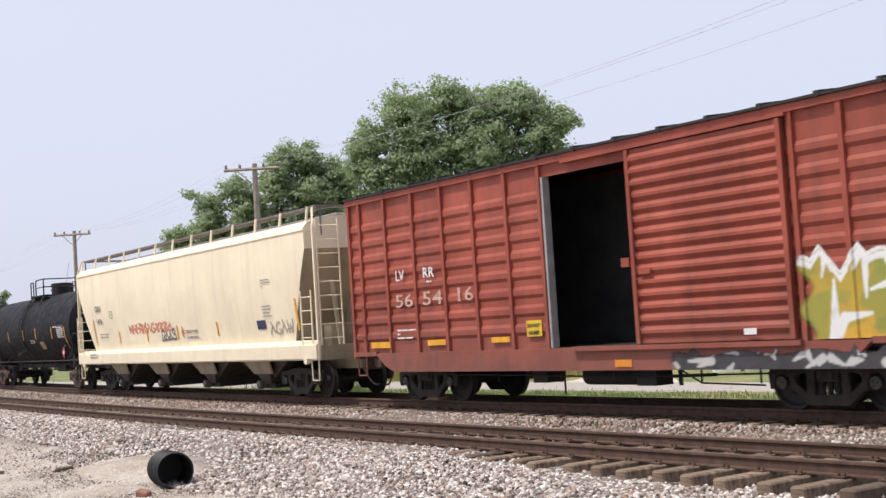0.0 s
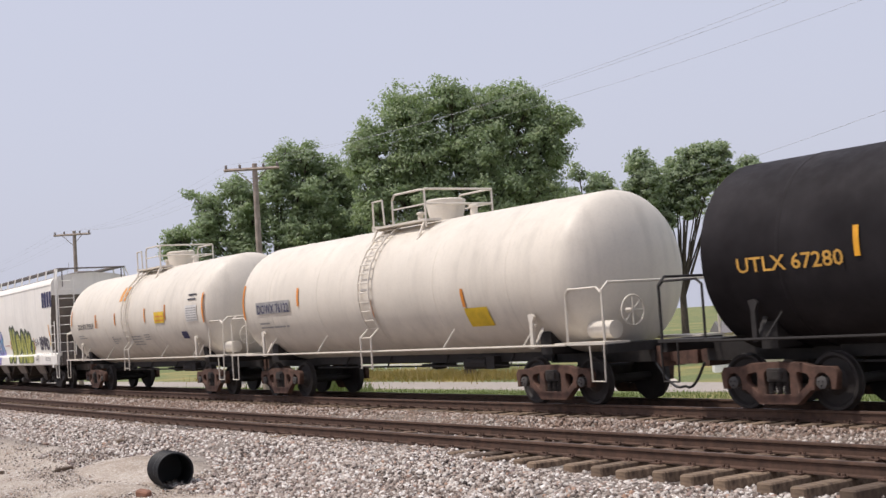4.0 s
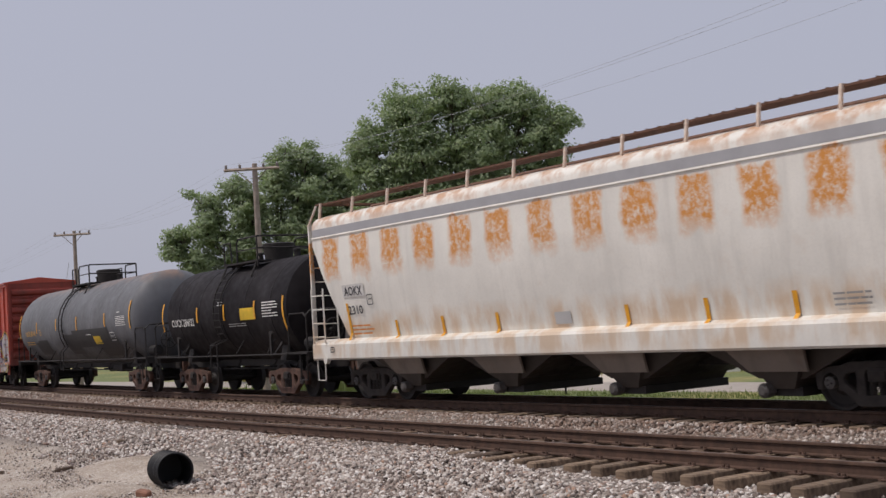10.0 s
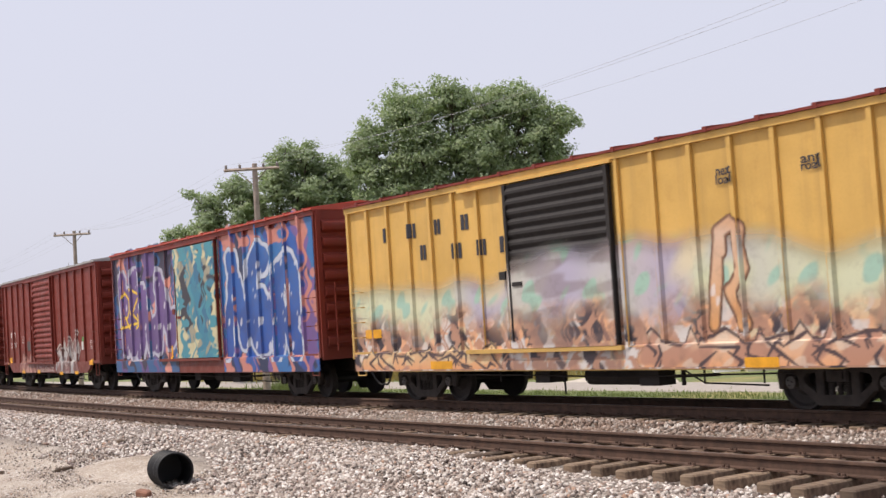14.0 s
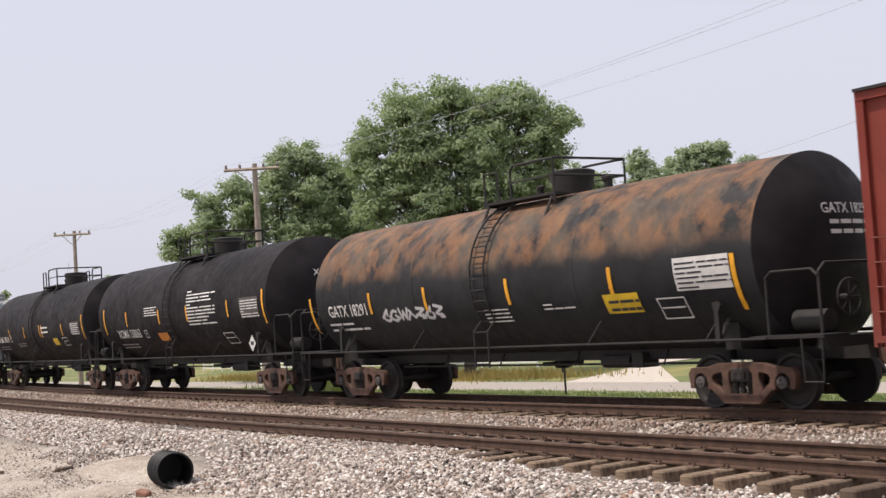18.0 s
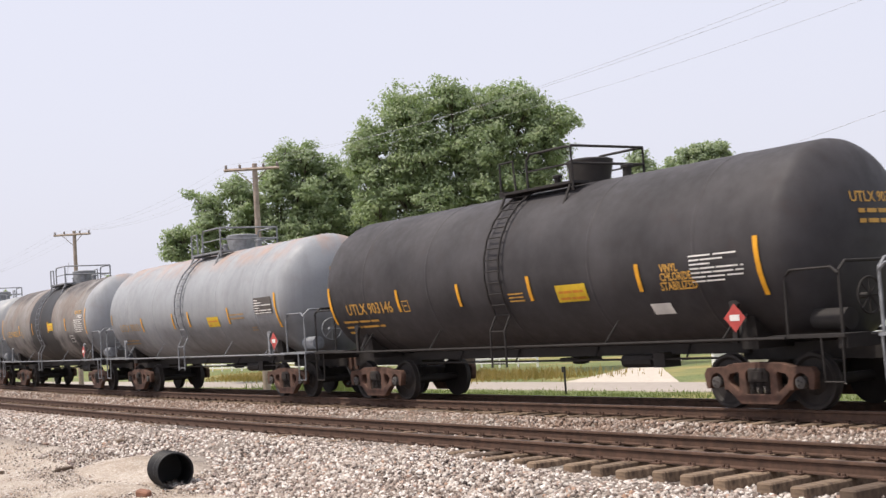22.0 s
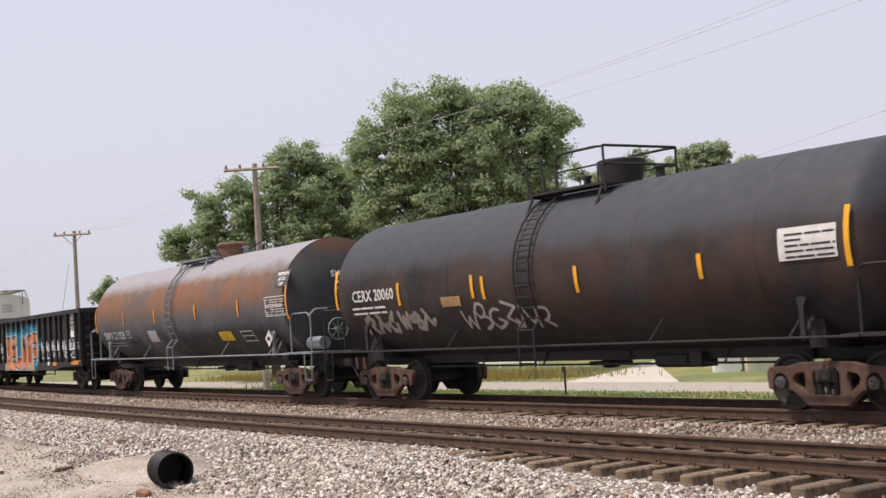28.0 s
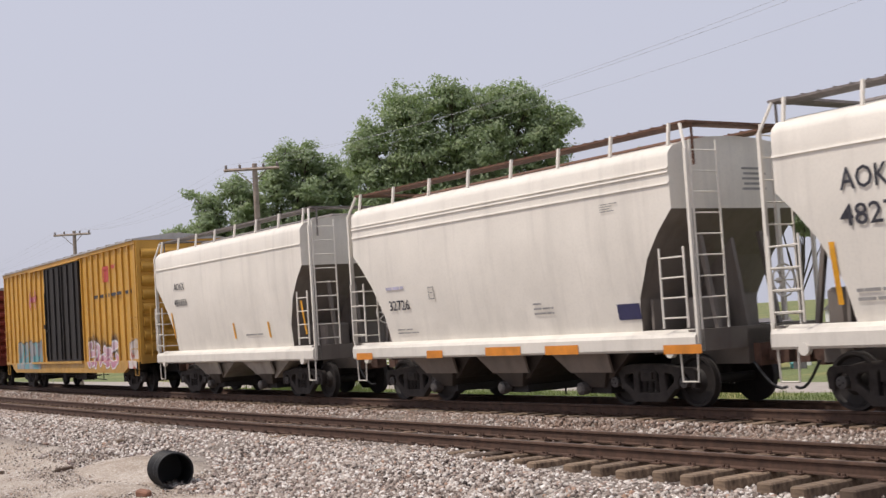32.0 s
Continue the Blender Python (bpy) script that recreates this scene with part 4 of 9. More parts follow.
    if top_dome:
        mw.lathe([(zt - 0.12, 0.50), (zt + 0.30, 0.50), (zt + 0.30, 0.54), (zt + 0.36, 0.54), (zt + 0.40, 0.48), (zt + 0.43, 0.2)], 28, "z", (mid_at + 1.4, 0, 0))
    else:
        mw.lathe([(zt - 0.12, 0.40), (zt + 0.06, 0.40), (zt + 0.42, 0.47), (zt + 0.45, 0.47), (zt + 0.48, 0.40), (zt + 0.50, 0.15)], 24, "z", (lx + 1.2, 0, 0))
    part("manway", mw, P_WALKRUST if top_dome else mat if rail_mat is P_TANKWHITE else rail_mat, w, smooth=35)
    for vx, vy, vr, vh in ((1.95, 0.15, 0.09, 0.20), (0.25, -0.2, 0.07, 0.2), (0.35, 0.25, 0.06, 0.26)):
        vl = Shape()
        vl.lathe([(zt - 0.05, vr), (zt + vh, vr), (zt + vh, vr * 1.4), (zt + vh + 0.05, vr * 1.4), (zt + vh + 0.07, vr * 0.6)], 10, "z", (vx + mid_at, vy, 0))
        part("valve", vl, rail_mat, w)
    pl = Shape()
    px0, px1 = lx - 0.55, lx + 1.75
    pl.box(px0, px1, -0.95, -0.50, zt - 0.06, zt - 0.01)
    pl.box(px0, px1, 0.50, 0.95, zt - 0.06, zt - 0.01)
    pl.box(px0 - 0.05, px0 + 0.10, -0.95, 0.95, zt - 0.10, zt + 0.02)
    for x in (px0 + 0.1, px1 - 0.1):
        for s in (-1, 1):
            pl.rod((x, s * 0.9, zt - 0.05), (x, s * 1.12, zt - 0.48), 0.03, 5)
    part("top_platform", pl, rail_mat, w)
    if top_dome:
        for s in (-1, 1):
            gr = Shape()
            gr.pipe([(px0, s * 0.9, zt - 0.06), (px0, s * 0.9, zt + 0.16), (px0 + 0.9, s * 0.9, zt + 0.2), (px1 + 0.3, s * 0.9, zt + 0.5), (px1 + 0.5, s * 0.8, zt + 0.1), (px1 + 0.6, s * 0.7, zt - 0.2)], 0.018, 5)
            part("grab_rail", gr, M_STEEL_DARK, w)
    elif not walkway:
        zr = zt + 0.66
        for s in (-1, 1):
            gr = Shape()
            gr.pipe([(px0, s * 0.93, zt - 0.06), (px0, s * 0.93, zr - 0.06), (px0 + 0.45, s * 0.93, zr - 0.06), (px0 + 0.5, s * 0.93, zt - 0.02)], 0.026, 6)
            part("gate_rail", gr, rail_mat, w)
            gr = Shape()
            gr.pipe([(lx + 0.35, s * 0.93, zt - 0.06), (lx + 0.35, s * 0.93, zr - 0.12), (lx + 0.47, s * 0.93, zr), (px1 - 0.2, s * 0.93, zr), (px1, s * 0.93, zr - 0.02), (px1, s * 0.93, zt - 0.2)], 0.028, 6)
            gr.rod((lx + 0.35, s * 0.93, zt + 0.32), (px1, s * 0.93, zt + 0.32), 0.018, 5)
            part("platform_rail", gr, rail_mat, w)
        for z in (zr, zt + 0.32):
            gr = Shape()
            gr.rod((px1, -0.93, z), (px1, 0.93, z), 0.026, 6)
            part("cross_rail", gr, rail_mat, w)
    else:
        zy = zt - 0.06
        for s in (-1, 1):
            wk = Shape()
            wk.box(-H + 0.15, H + (0.58 if s < 0 else -0.05), min(s * 0.85, s * 1.15), max(s * 0.85, s * 1.15), zy + 0.05, zy + 0.11)
            part("walkway", wk, rail_mat, w)
            k = 8
            for i in range(k + 1):
                x = -H + 0.4 + (L - 0.8) * i / k
                b = Shape()
                b.pipe([(x - 0.18, s * 1.12, zy + 0.05), (x, s * 1.10, zy - 0.36), (x + 0.18, s * 1.12, zy + 0.05)], 0.034, 5)
                part("walkway_bracket", b, rail_mat, w)
            if s > 0:
                continue
            gr = Shape()
            zr = zy + 0.82
            for a, bb in ((-H + 0.25, -0.25), (0.5, H + 0.05)):
                gr.pipe([(a, s * 1.12, zy), (a, s * 1.12, zr - 0.12), (a + 0.15, s * 1.12, zr), (bb - 0.12, s * 1.12, zr), (bb, s * 1.12, zr - 0.12), (bb, s * 1.12, zy)], 0.028, 6)
                m = max(2, round((bb - a) / 1.9))
                for i in range(1, m):
                    x = a + (bb - a) * i / m
                    gr.rod((x, s * 1.12, zy), (x, s * 1.12, zr), 0.03, 6)
                gr.rod((a, s * 1.12, zy + 0.5), (bb, s * 1.12, zy + 0.5), 0.016, 5)
            part("walkway_rail", gr, rail_mat, w)
        el = Shape()
        bend = [radians(-18 + 12 * i) for i in range(7)]
        for d in (-0.22, 0.22):
            el.pipe([(H + 0.33 + d, -R - 0.1, 1.2)] + [(H + 0.33 + d, -(R + 0.1) * math.cos(t), zc + (R + 0.1) * math.sin(t)) for t in bend], 0.024, 5)
        for i in range(4):
            el.rod((H + 0.11, -R - 0.1, 1.32 + 0.26 * i), (H + 0.55, -R - 0.1, 1.32 + 0.26 * i), 0.015, 5)
        for i in range(8):
            t = radians(-14 + 9.5 * i)
            y, z = -(R + 0.1) * math.cos(t), zc + (R + 0.1) * math.sin(t)
            el.rod((H + 0.11, y, z), (H + 0.55, y, z), 0.015, 5)
        part("end_ladder", el, rail_mat, w)
    # bottom outlet
    bo = Shape()
    zb = zc - R
    bo.lathe([(zb - 0.30, 0.11), (zb - 0.28, 0.17), (zb - 0.12, 0.17), (zb + 0.05, 0.26)], 14, "z", (0.35, 0, 0))
    bo.box(0.05, 0.65, -0.3, 0.3, zb - 0.24, zb - 0.16)
    bo.rod((2.2, -0.45, 0.80), (3.0, -0.45, 0.80), 0.13, 10)
    bo.box(3.1, 3.4, -0.6, -0.2, 0.68, 0.95)
    for x in (-3.2, -1.1, 1.4, 3.9):
        bo.rod((x, -0.55, zb - 0.22), (x, -0.4, zb + 0.10), 0.02, 5)
    bo.rod((-H + 2.2, -0.55, zb - 0.20), (H - 2.2, -0.55, zb - 0.20), 0.022, 5)
    part("bottom_outlet", bo, M_STEEL_DARK, w)
    if not walkway:
        # dark box added along the belly to fill the gap below the shell
        sk = Shape()
        sk.slab(-H + 1.7, H - 1.7, -0.42, 0.42, zb - 0.13, zb + 0.12, 0.04)
        part("bottom_skid", sk, M_STEEL_DARK, w)
    HEADS[len(CARS)] = (w, H, R, zc, head if round_head else 0.42, 2.0 if round_head else 2.4)
    CARS.append((w, surf))
    return w


# ---- gondola ----
def gondola(name, label, mid, L, mat, top=2.98):
    H, Y = L / 2, 1.52
    w = new_wagon(name, label, "gondola car", mid, L, H - 2.4, "dark", H + 0.15)
    for s in (-1, 1):
        sh = Shape()
        sh.box(-H, H, min(s * Y, s * (Y - 0.05)), max(s * Y, s * (Y - 0.05)), 1.0, top)
        part("side_sheet", sh, mat, w)
        sh = Shape()
        sh.box(-H - 0.03, H + 0.03, min(s * (Y + 0.11), s * (Y - 0.06)), max(s * (Y + 0.11), s * (Y - 0.06)), top - 0.02, top + 0.14)
        part("top_chord", sh, mat, w)
        sh = Shape()
        sh.prism([(-H, 0.96), (-H, 1.12), (H, 1.12), (H, 0.96), (H - 3.2, 0.92), (H - 4.0, 0.80), (-H + 4.0, 0.80), (-H + 3.2, 0.92)], min(s * (Y + 0.09), s * (Y - 0.04)), max(s * (Y + 0.09), s * (Y - 0.04)))
        part("side_sill", sh, mat, w)
    post = Shape()
    post.prism_x([(-Y + 0.01, 1.1), (-Y - 0.10, 1.1), (-Y - 0.10, top), (-Y + 0.01, top)], -0.075, 0.075)
    me = post.mesh("side_post", mat)
    posts = (-10.14, -9.40, -8.17, -7.05, -6.30, -5.25, -4.30, -3.35, -2.45, -1.40, -0.42, 0.65, 1.65, 2.62, 3.55, 4.50, 5.45, 6.40, 7.10, 8.20, 9.40, 10.14)
    for q in posts:
        for ry in (0, 180):
            p = part("side_post", me, None, w)
            p.location = (q if not ry else -q, 0, 0)
            p.rotation_euler[2] = radians(ry)
    for s in (-1, 1):
        sh = Shape()
        sh.box(min(s * H, s * (H - 0.05)), max(s * H, s * (H - 0.05)), -Y, Y, 1.0, top)
        part("end_wall", sh, mat, w)
        for i in range(5):
            z = 1.25 + i * (top - 1.35) / 5
            rb = Shape()
            rb.prism([(s * H, z), (s * (H + 0.10), z + 0.05), (s * (H + 0.12), z + 0.10), (s * (H + 0.10), z + 0.15), (s * H, z + 0.2)], -Y + 0.1, Y - 0.1)
            part("end_rib", rb, mat, w)
        sh = Shape()
        sh.box(min(s * H, s * (H + 0.14)), max(s * H, s * (H + 0.14)), -Y - 0.05, Y + 0.05, top - 0.02, top + 0.14)
        part("end_chord", sh, mat, w)
        add_ladder(w, s * (H - 0.38), -Y - 0.1, 1.2, 2.7, 0.45, mat, 4)
        add_ladder(w, s * (H + 0.2), -1.1, 1.2, 3.1, 0.45, mat, 5, "y", "end_ladder")
        add_stirrup(w, s * (H - 0.38), -Y - 0.03, 0.55, 1.1, mat)
    sh = Shape()
    sh.box(-H + 0.05, H - 0.05, -Y + 0.05, Y - 0.05, 1.05, 1.14)
    sh.box(-H, H, -0.3, 0.3, 0.68, 1.05)
    sh.rod((-0.8, -0.8, 0.74), (0.5, -0.8, 0.74), 0.2, 12)
    sh.rod((-5, -1.3, 0.62), (5, -1.3, 0.62), 0.02, 5)
    for x in (-4.9, -2.5, 2.5, 4.9):
        sh.rod((x, -1.3, 0.62), (x, -1.3, 0.9), 0.02, 5)
    part("underframe", sh, M_STEEL_DARK, w)
    add_brake_wheel(w, H + 0.34, 0.5, 2.2, mat)
    CARS.append((w, lambda x, z: -Y - 0.094 if z < 1.13 else -Y - (0.103 if any(abs(x - q) < 0.09 for q in posts) else 0.003)))
    return w


# ---- trees, poles and wires beyond the road ----
def bark_material():
    n = Nodes("bark", 0.95)
    n.color(n.ramp(n.noise(0.12, 5, 0.7, (1, 1, 0.25)), [(0.3, (0.045, 0.036, 0.028)), (0.7, (0.13, 0.105, 0.08))]))
    n.bump(n.noise(0.08, 4, 0.7, (1, 1, 0.2)), 0.8, 0.03)
    return n.mat


def leaf_material(name, base):
    n = Nodes(name, 0.5)
    col = n.ramp(n.island(), [(0.0, tuple(c * 0.78 for c in base)), (0.5, base), (1.0, (base[0] * 1.25, base[1] * 1.18, base[2] * 1.15))])
    col = n.mix(n.math("MULTIPLY", n.step(n.noise(1.4, 4), 0.52, 0.66), 0.5), col, (base[0] * 1.45, base[1] * 1.25, base[2] * 1.15))
    n.color(n.mix(n.step(n.noise(2.6, 3), 0.5, 0.66), col, tuple(c * 0.72 for c in base)))
    t = n.nt.nodes.new("ShaderNodeBsdfTranslucent")
    t.inputs["Color"].default_value = (base[0] * 1.6, base[1] * 1.7, base[2], 1)
    mx = n.nt.nodes.new("ShaderNodeMixShader")
    mx.inputs["Fac"].default_value = 0.33
    n.link(n.bsdf.outputs["BSDF"], mx.inputs[1])
    n.link(t.outputs["BSDF"], mx.inputs[2])
    n.link(mx.outputs["Shader"], n.nt.nodes["Material Output"].inputs["Surface"])
    return n.mat


M_BARK = bark_material()
M_LEAF = leaf_material("tree_leaves", (0.240, 0.304, 0.178))
M_LEAF2 = leaf_material("tree_leaves_pale", (0.257, 0.315, 0.206))


def tree(x, y, height, clumps, leaves, seed, leaf=0.2, mat=None, label="broad leafy tree behind the road"):
    """Trunk, limbs and a crown of many leaves round branch ends. clumps: (dx, dz, radius) of the crown's masses, seen along the view."""
    rnd = random.Random(seed)
    z0 = Z_FIELD
    t = thing("tree", label, "tree", "trees behind the road")
    t.location = (x, y, z0)
    wood, crown = Shape(), []
    d = Vector((x, y, 0)).normalized()
    across = Vector((d.y, -d.x, 0))
    fork = height * 0.25
    wood.lathe([(0, height * 0.028), (0.5, height * 0.02), (fork, height * 0.016), (fork * 1.3, height * 0.012)], 10, "z")
    pts = []
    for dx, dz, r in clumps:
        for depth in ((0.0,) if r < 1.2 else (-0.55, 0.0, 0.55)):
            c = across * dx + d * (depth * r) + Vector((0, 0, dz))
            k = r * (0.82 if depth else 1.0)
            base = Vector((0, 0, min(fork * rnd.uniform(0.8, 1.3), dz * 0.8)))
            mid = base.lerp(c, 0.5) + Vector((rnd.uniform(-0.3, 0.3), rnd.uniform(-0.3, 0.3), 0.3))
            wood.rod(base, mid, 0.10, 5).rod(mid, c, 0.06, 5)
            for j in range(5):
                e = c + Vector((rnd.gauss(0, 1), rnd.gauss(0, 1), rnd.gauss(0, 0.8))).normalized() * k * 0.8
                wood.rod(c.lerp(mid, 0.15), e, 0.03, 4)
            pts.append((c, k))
    part("trunk", wood, M_BARK, t)
    # leafy pads at the twig ends: domed above, thin below, with gaps between them
    pads = []
    for c, k in pts:
        for _ in range(max(7, int(17 * k ** 1.7))):
            u = Vector((rnd.gauss(0, 1), rnd.gauss(0, 1), rnd.gauss(0.15, 0.9))).normalized()
            pads.append((c + u * k * rnd.uniform(0.40, 1.08), u, rnd.uniform(0.34, 0.80) * (0.80 + 0.14 * k)))
    total = sum(r * r for _, _, r in pads)
    v, f = [], []
    for cc, u, rr in pads:
        lean = (u + Vector((0, 0, 0.9))).normalized()
        for _ in range(max(10, int(leaves * rr * rr / total))):
            q = Vector((rnd.gauss(0, 1), rnd.gauss(0, 1), rnd.gauss(0, 1))).normalized() * rnd.random() ** 0.45
            q = Vector((q.x, q.y, q.z * 0.75 if q.z > 0 else q.z * 0.40)) * rr
            if rnd.random() < 0.10:
                q *= 1.55
            n_ = (lean + q / rr * 0.7 + Vector((rnd.gauss(0, 0.6), rnd.gauss(0, 0.6), rnd.gauss(0, 0.6)))).normalized()
            a = n_.cross(Vector((rnd.gauss(0, 1), rnd.gauss(0, 1), rnd.gauss(0, 1)))).normalized()
            b = n_.cross(a)
            s = leaf * rnd.uniform(0.6, 1.3)
            i = len(v)
            q = cc + q
            v += [q - a * s * 0.6, q + b * s * 0.36 - n_ * s * 0.12, q + a * s * 0.7, q - b * s * 0.36 - n_ * s * 0.12]
            f += [(i, i + 1, i + 2), (i, i + 2, i + 3)]
    sh = Shape()
    sh.v, sh.f, sh.m = [tuple(p) for p in v], f, [0] * len(f)
    me = bpy.data.meshes.new("crown")
    me.from_pydata(sh.v, [], sh.f)
    me.materials.append(mat or M_LEAF)
    part("crown", me, None, t)
    return t


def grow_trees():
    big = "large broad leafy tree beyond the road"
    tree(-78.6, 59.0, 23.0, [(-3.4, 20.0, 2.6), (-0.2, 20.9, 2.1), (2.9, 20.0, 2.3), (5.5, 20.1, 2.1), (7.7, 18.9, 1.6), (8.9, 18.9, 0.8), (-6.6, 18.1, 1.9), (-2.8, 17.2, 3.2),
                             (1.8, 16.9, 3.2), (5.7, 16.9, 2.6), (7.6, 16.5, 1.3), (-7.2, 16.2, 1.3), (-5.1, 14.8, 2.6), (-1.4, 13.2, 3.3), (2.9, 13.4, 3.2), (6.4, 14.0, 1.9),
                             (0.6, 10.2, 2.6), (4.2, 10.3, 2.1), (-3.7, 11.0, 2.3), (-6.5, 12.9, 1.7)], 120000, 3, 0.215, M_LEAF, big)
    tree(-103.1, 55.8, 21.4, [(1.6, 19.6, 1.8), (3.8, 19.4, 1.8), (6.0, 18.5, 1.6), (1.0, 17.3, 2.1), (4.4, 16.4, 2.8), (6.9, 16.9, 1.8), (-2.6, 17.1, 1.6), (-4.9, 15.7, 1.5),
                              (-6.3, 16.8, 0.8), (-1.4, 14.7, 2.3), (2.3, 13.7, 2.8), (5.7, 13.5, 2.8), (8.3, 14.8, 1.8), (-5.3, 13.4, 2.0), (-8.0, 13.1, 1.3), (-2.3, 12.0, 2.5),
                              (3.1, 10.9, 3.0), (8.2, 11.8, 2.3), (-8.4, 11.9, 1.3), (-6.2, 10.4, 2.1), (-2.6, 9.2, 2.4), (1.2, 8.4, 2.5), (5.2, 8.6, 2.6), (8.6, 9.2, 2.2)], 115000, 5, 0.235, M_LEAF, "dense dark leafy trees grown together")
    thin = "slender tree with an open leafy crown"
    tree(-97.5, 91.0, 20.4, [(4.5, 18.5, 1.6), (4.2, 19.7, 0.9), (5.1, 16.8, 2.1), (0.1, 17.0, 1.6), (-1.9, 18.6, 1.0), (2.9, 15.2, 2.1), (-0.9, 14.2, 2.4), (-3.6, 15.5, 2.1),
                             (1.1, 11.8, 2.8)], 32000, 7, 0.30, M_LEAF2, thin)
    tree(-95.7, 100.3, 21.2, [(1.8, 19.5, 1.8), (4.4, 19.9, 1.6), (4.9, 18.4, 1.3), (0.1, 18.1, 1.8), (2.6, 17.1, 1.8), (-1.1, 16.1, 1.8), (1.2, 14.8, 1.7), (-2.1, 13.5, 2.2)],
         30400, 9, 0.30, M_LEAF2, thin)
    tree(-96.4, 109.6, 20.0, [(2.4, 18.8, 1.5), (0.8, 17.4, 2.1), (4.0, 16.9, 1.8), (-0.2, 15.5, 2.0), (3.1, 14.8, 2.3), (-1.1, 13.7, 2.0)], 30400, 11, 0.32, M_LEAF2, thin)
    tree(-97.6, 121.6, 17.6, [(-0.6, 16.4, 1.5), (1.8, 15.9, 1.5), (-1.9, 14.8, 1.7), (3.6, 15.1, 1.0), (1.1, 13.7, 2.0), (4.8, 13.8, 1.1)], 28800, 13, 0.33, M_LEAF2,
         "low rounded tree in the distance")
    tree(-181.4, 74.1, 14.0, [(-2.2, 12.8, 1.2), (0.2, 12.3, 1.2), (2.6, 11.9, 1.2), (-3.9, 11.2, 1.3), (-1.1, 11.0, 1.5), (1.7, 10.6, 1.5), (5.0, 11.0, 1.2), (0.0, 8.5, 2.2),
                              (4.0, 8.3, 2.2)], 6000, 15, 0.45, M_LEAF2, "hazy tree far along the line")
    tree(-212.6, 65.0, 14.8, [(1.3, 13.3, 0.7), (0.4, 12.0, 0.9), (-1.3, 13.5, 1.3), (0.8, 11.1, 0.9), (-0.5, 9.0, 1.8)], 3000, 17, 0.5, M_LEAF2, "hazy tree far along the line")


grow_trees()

# ---- utility poles and their wires ----
M_POLE = plain("weathered_pole_wood", (0.31, 0.255, 0.215), 0.9, size=0.3, vary=0.25)
M_WIRE = plain("wire_aluminium", (0.38, 0.385, 0.41), 0.6, size=0.5, vary=0.1, bump=0)
M_GLASSINS = plain("insulator_porcelain", (0.20, 0.17, 0.15), 0.3, bump=0)


def pole(x, y, top, label):
    t = thing("utility_pole", label, "utility pole", "poles along the line")
    t.location = (x, y, Z_FIELD)
    h = top - Z_FIELD
    sh = Shape()
    sh.lathe([(-0.4, 0.19), (h * 0.5, 0.16), (h, 0.12), (h + 0.02, 0.06)], 12, "z")
    part("post", sh, M_POLE, t, smooth=40)
    a = Vector((0.58, 0.81, 0)).normalized()
    sh = Shape()
    c = Vector((0, -0.16, h - 0.25))
    sh.rod(c - a * 1.3, c + a * 1.3, 0.075, 4)
    part("crossarm", sh, M_POLE, t)
    for k in (-1, 1):
        b = Shape()
        b.rod(c + a * (0.75 * k), Vector((0, -0.12, h - 1.0)), 0.025, 4)
        part("brace", b, M_POLE, t)
    for k in (-1.2, -0.55, 0.55, 1.2):
        i = Shape()
        q = c + a * k
        i.lathe([(q.z + 0.05, 0.03), (q.z + 0.12, 0.065), (q.z + 0.2, 0.065), (q.z + 0.25, 0.03)], 8, "z", (q.x, q.y, 0))
        part("insulator", i, M_GLASSINS, t)
    return t


pole(-54.1, 28.74, 9.7, "weathered grey wooden utility pole with a single crossarm")
pole(-89.44, 32.92, 9.8, "weathered wooden utility pole with a guy wire")
pole(-7.5, 23.2, 9.0, "weathered wooden utility pole beside the line")
WIRES = thing("power_lines", "thin pale overhead wires strung between the poles", "wire")


def wire(a, b, sag, r=0.004):
    sh = Shape()
    a, b = Vector(a), Vector(b)
    pts = [a.lerp(b, i / 14) - Vector((0, 0, sag * 4 * (i / 14) * (1 - i / 14))) for i in range(15)]
    sh.pipe(pts, r, 4)
    part("wire", sh, M_WIRE, WIRES)


for k in (-1.2, -0.55, 0.55, 1.2):
    ox, oy = 0.58 * k, 0.81 * k - 0.16
    wire((-54.1 + ox, 28.74 + oy, 9.7), (-89.44 + ox, 32.92 + oy, 9.8), 0.7)
    wire((-89.44 + ox, 32.92 + oy, 9.8), (-160 + ox, 41 + oy, 9.8), 0.9)
for k, dz in ((-1.2, 0.0), (0.0, 0.25), (1.2, 0.0)):
    ox, oy = 0.58 * k, 0.81 * k - 0.16
    wire((-54.1 + ox, 28.74 + oy, 9.7 + dz), (-7.5 + ox, 23.2 + oy, 9.0 + dz), 0.95)
wire((-7.5, 23.2, 6.84), (-61.3, 63.7, 10.1), 0.25, 0.007)
guy = Shape()
guy.rod((-89.9, 32.6, 7.6), (-92.4, 31.6, Z_FIELD), 0.02, 4)
part("guy_wire", guy, M_WIRE, WIRES)

# ---- beyond the road: drive, sheds, fence, parked pickup, clutter ----
M_DRIVE = plain("pale_gravel_drive", (0.50, 0.445, 0.38), 0.95, size=0.4, vary=0.15)
M_SHEDWHITE = plain("white_siding", (0.78, 0.78, 0.77), 0.6, size=0.6, vary=0.06)
M_SHEDTAN = plain("tan_siding", (0.55, 0.50, 0.38), 0.7, size=0.6, vary=0.08)
M_SHINGLE = plain("grey_shingles", (0.16, 0.15, 0.15), 0.9, size=0.3, vary=0.2)
M_CARWHITE = plain("white_car_paint", (0.80, 0.80, 0.80), 0.25, size=2.0, vary=0.03, bump=0)
M_CARGLASS = plain("tinted_glass", (0.02, 0.025, 0.03), 0.08, bump=0)
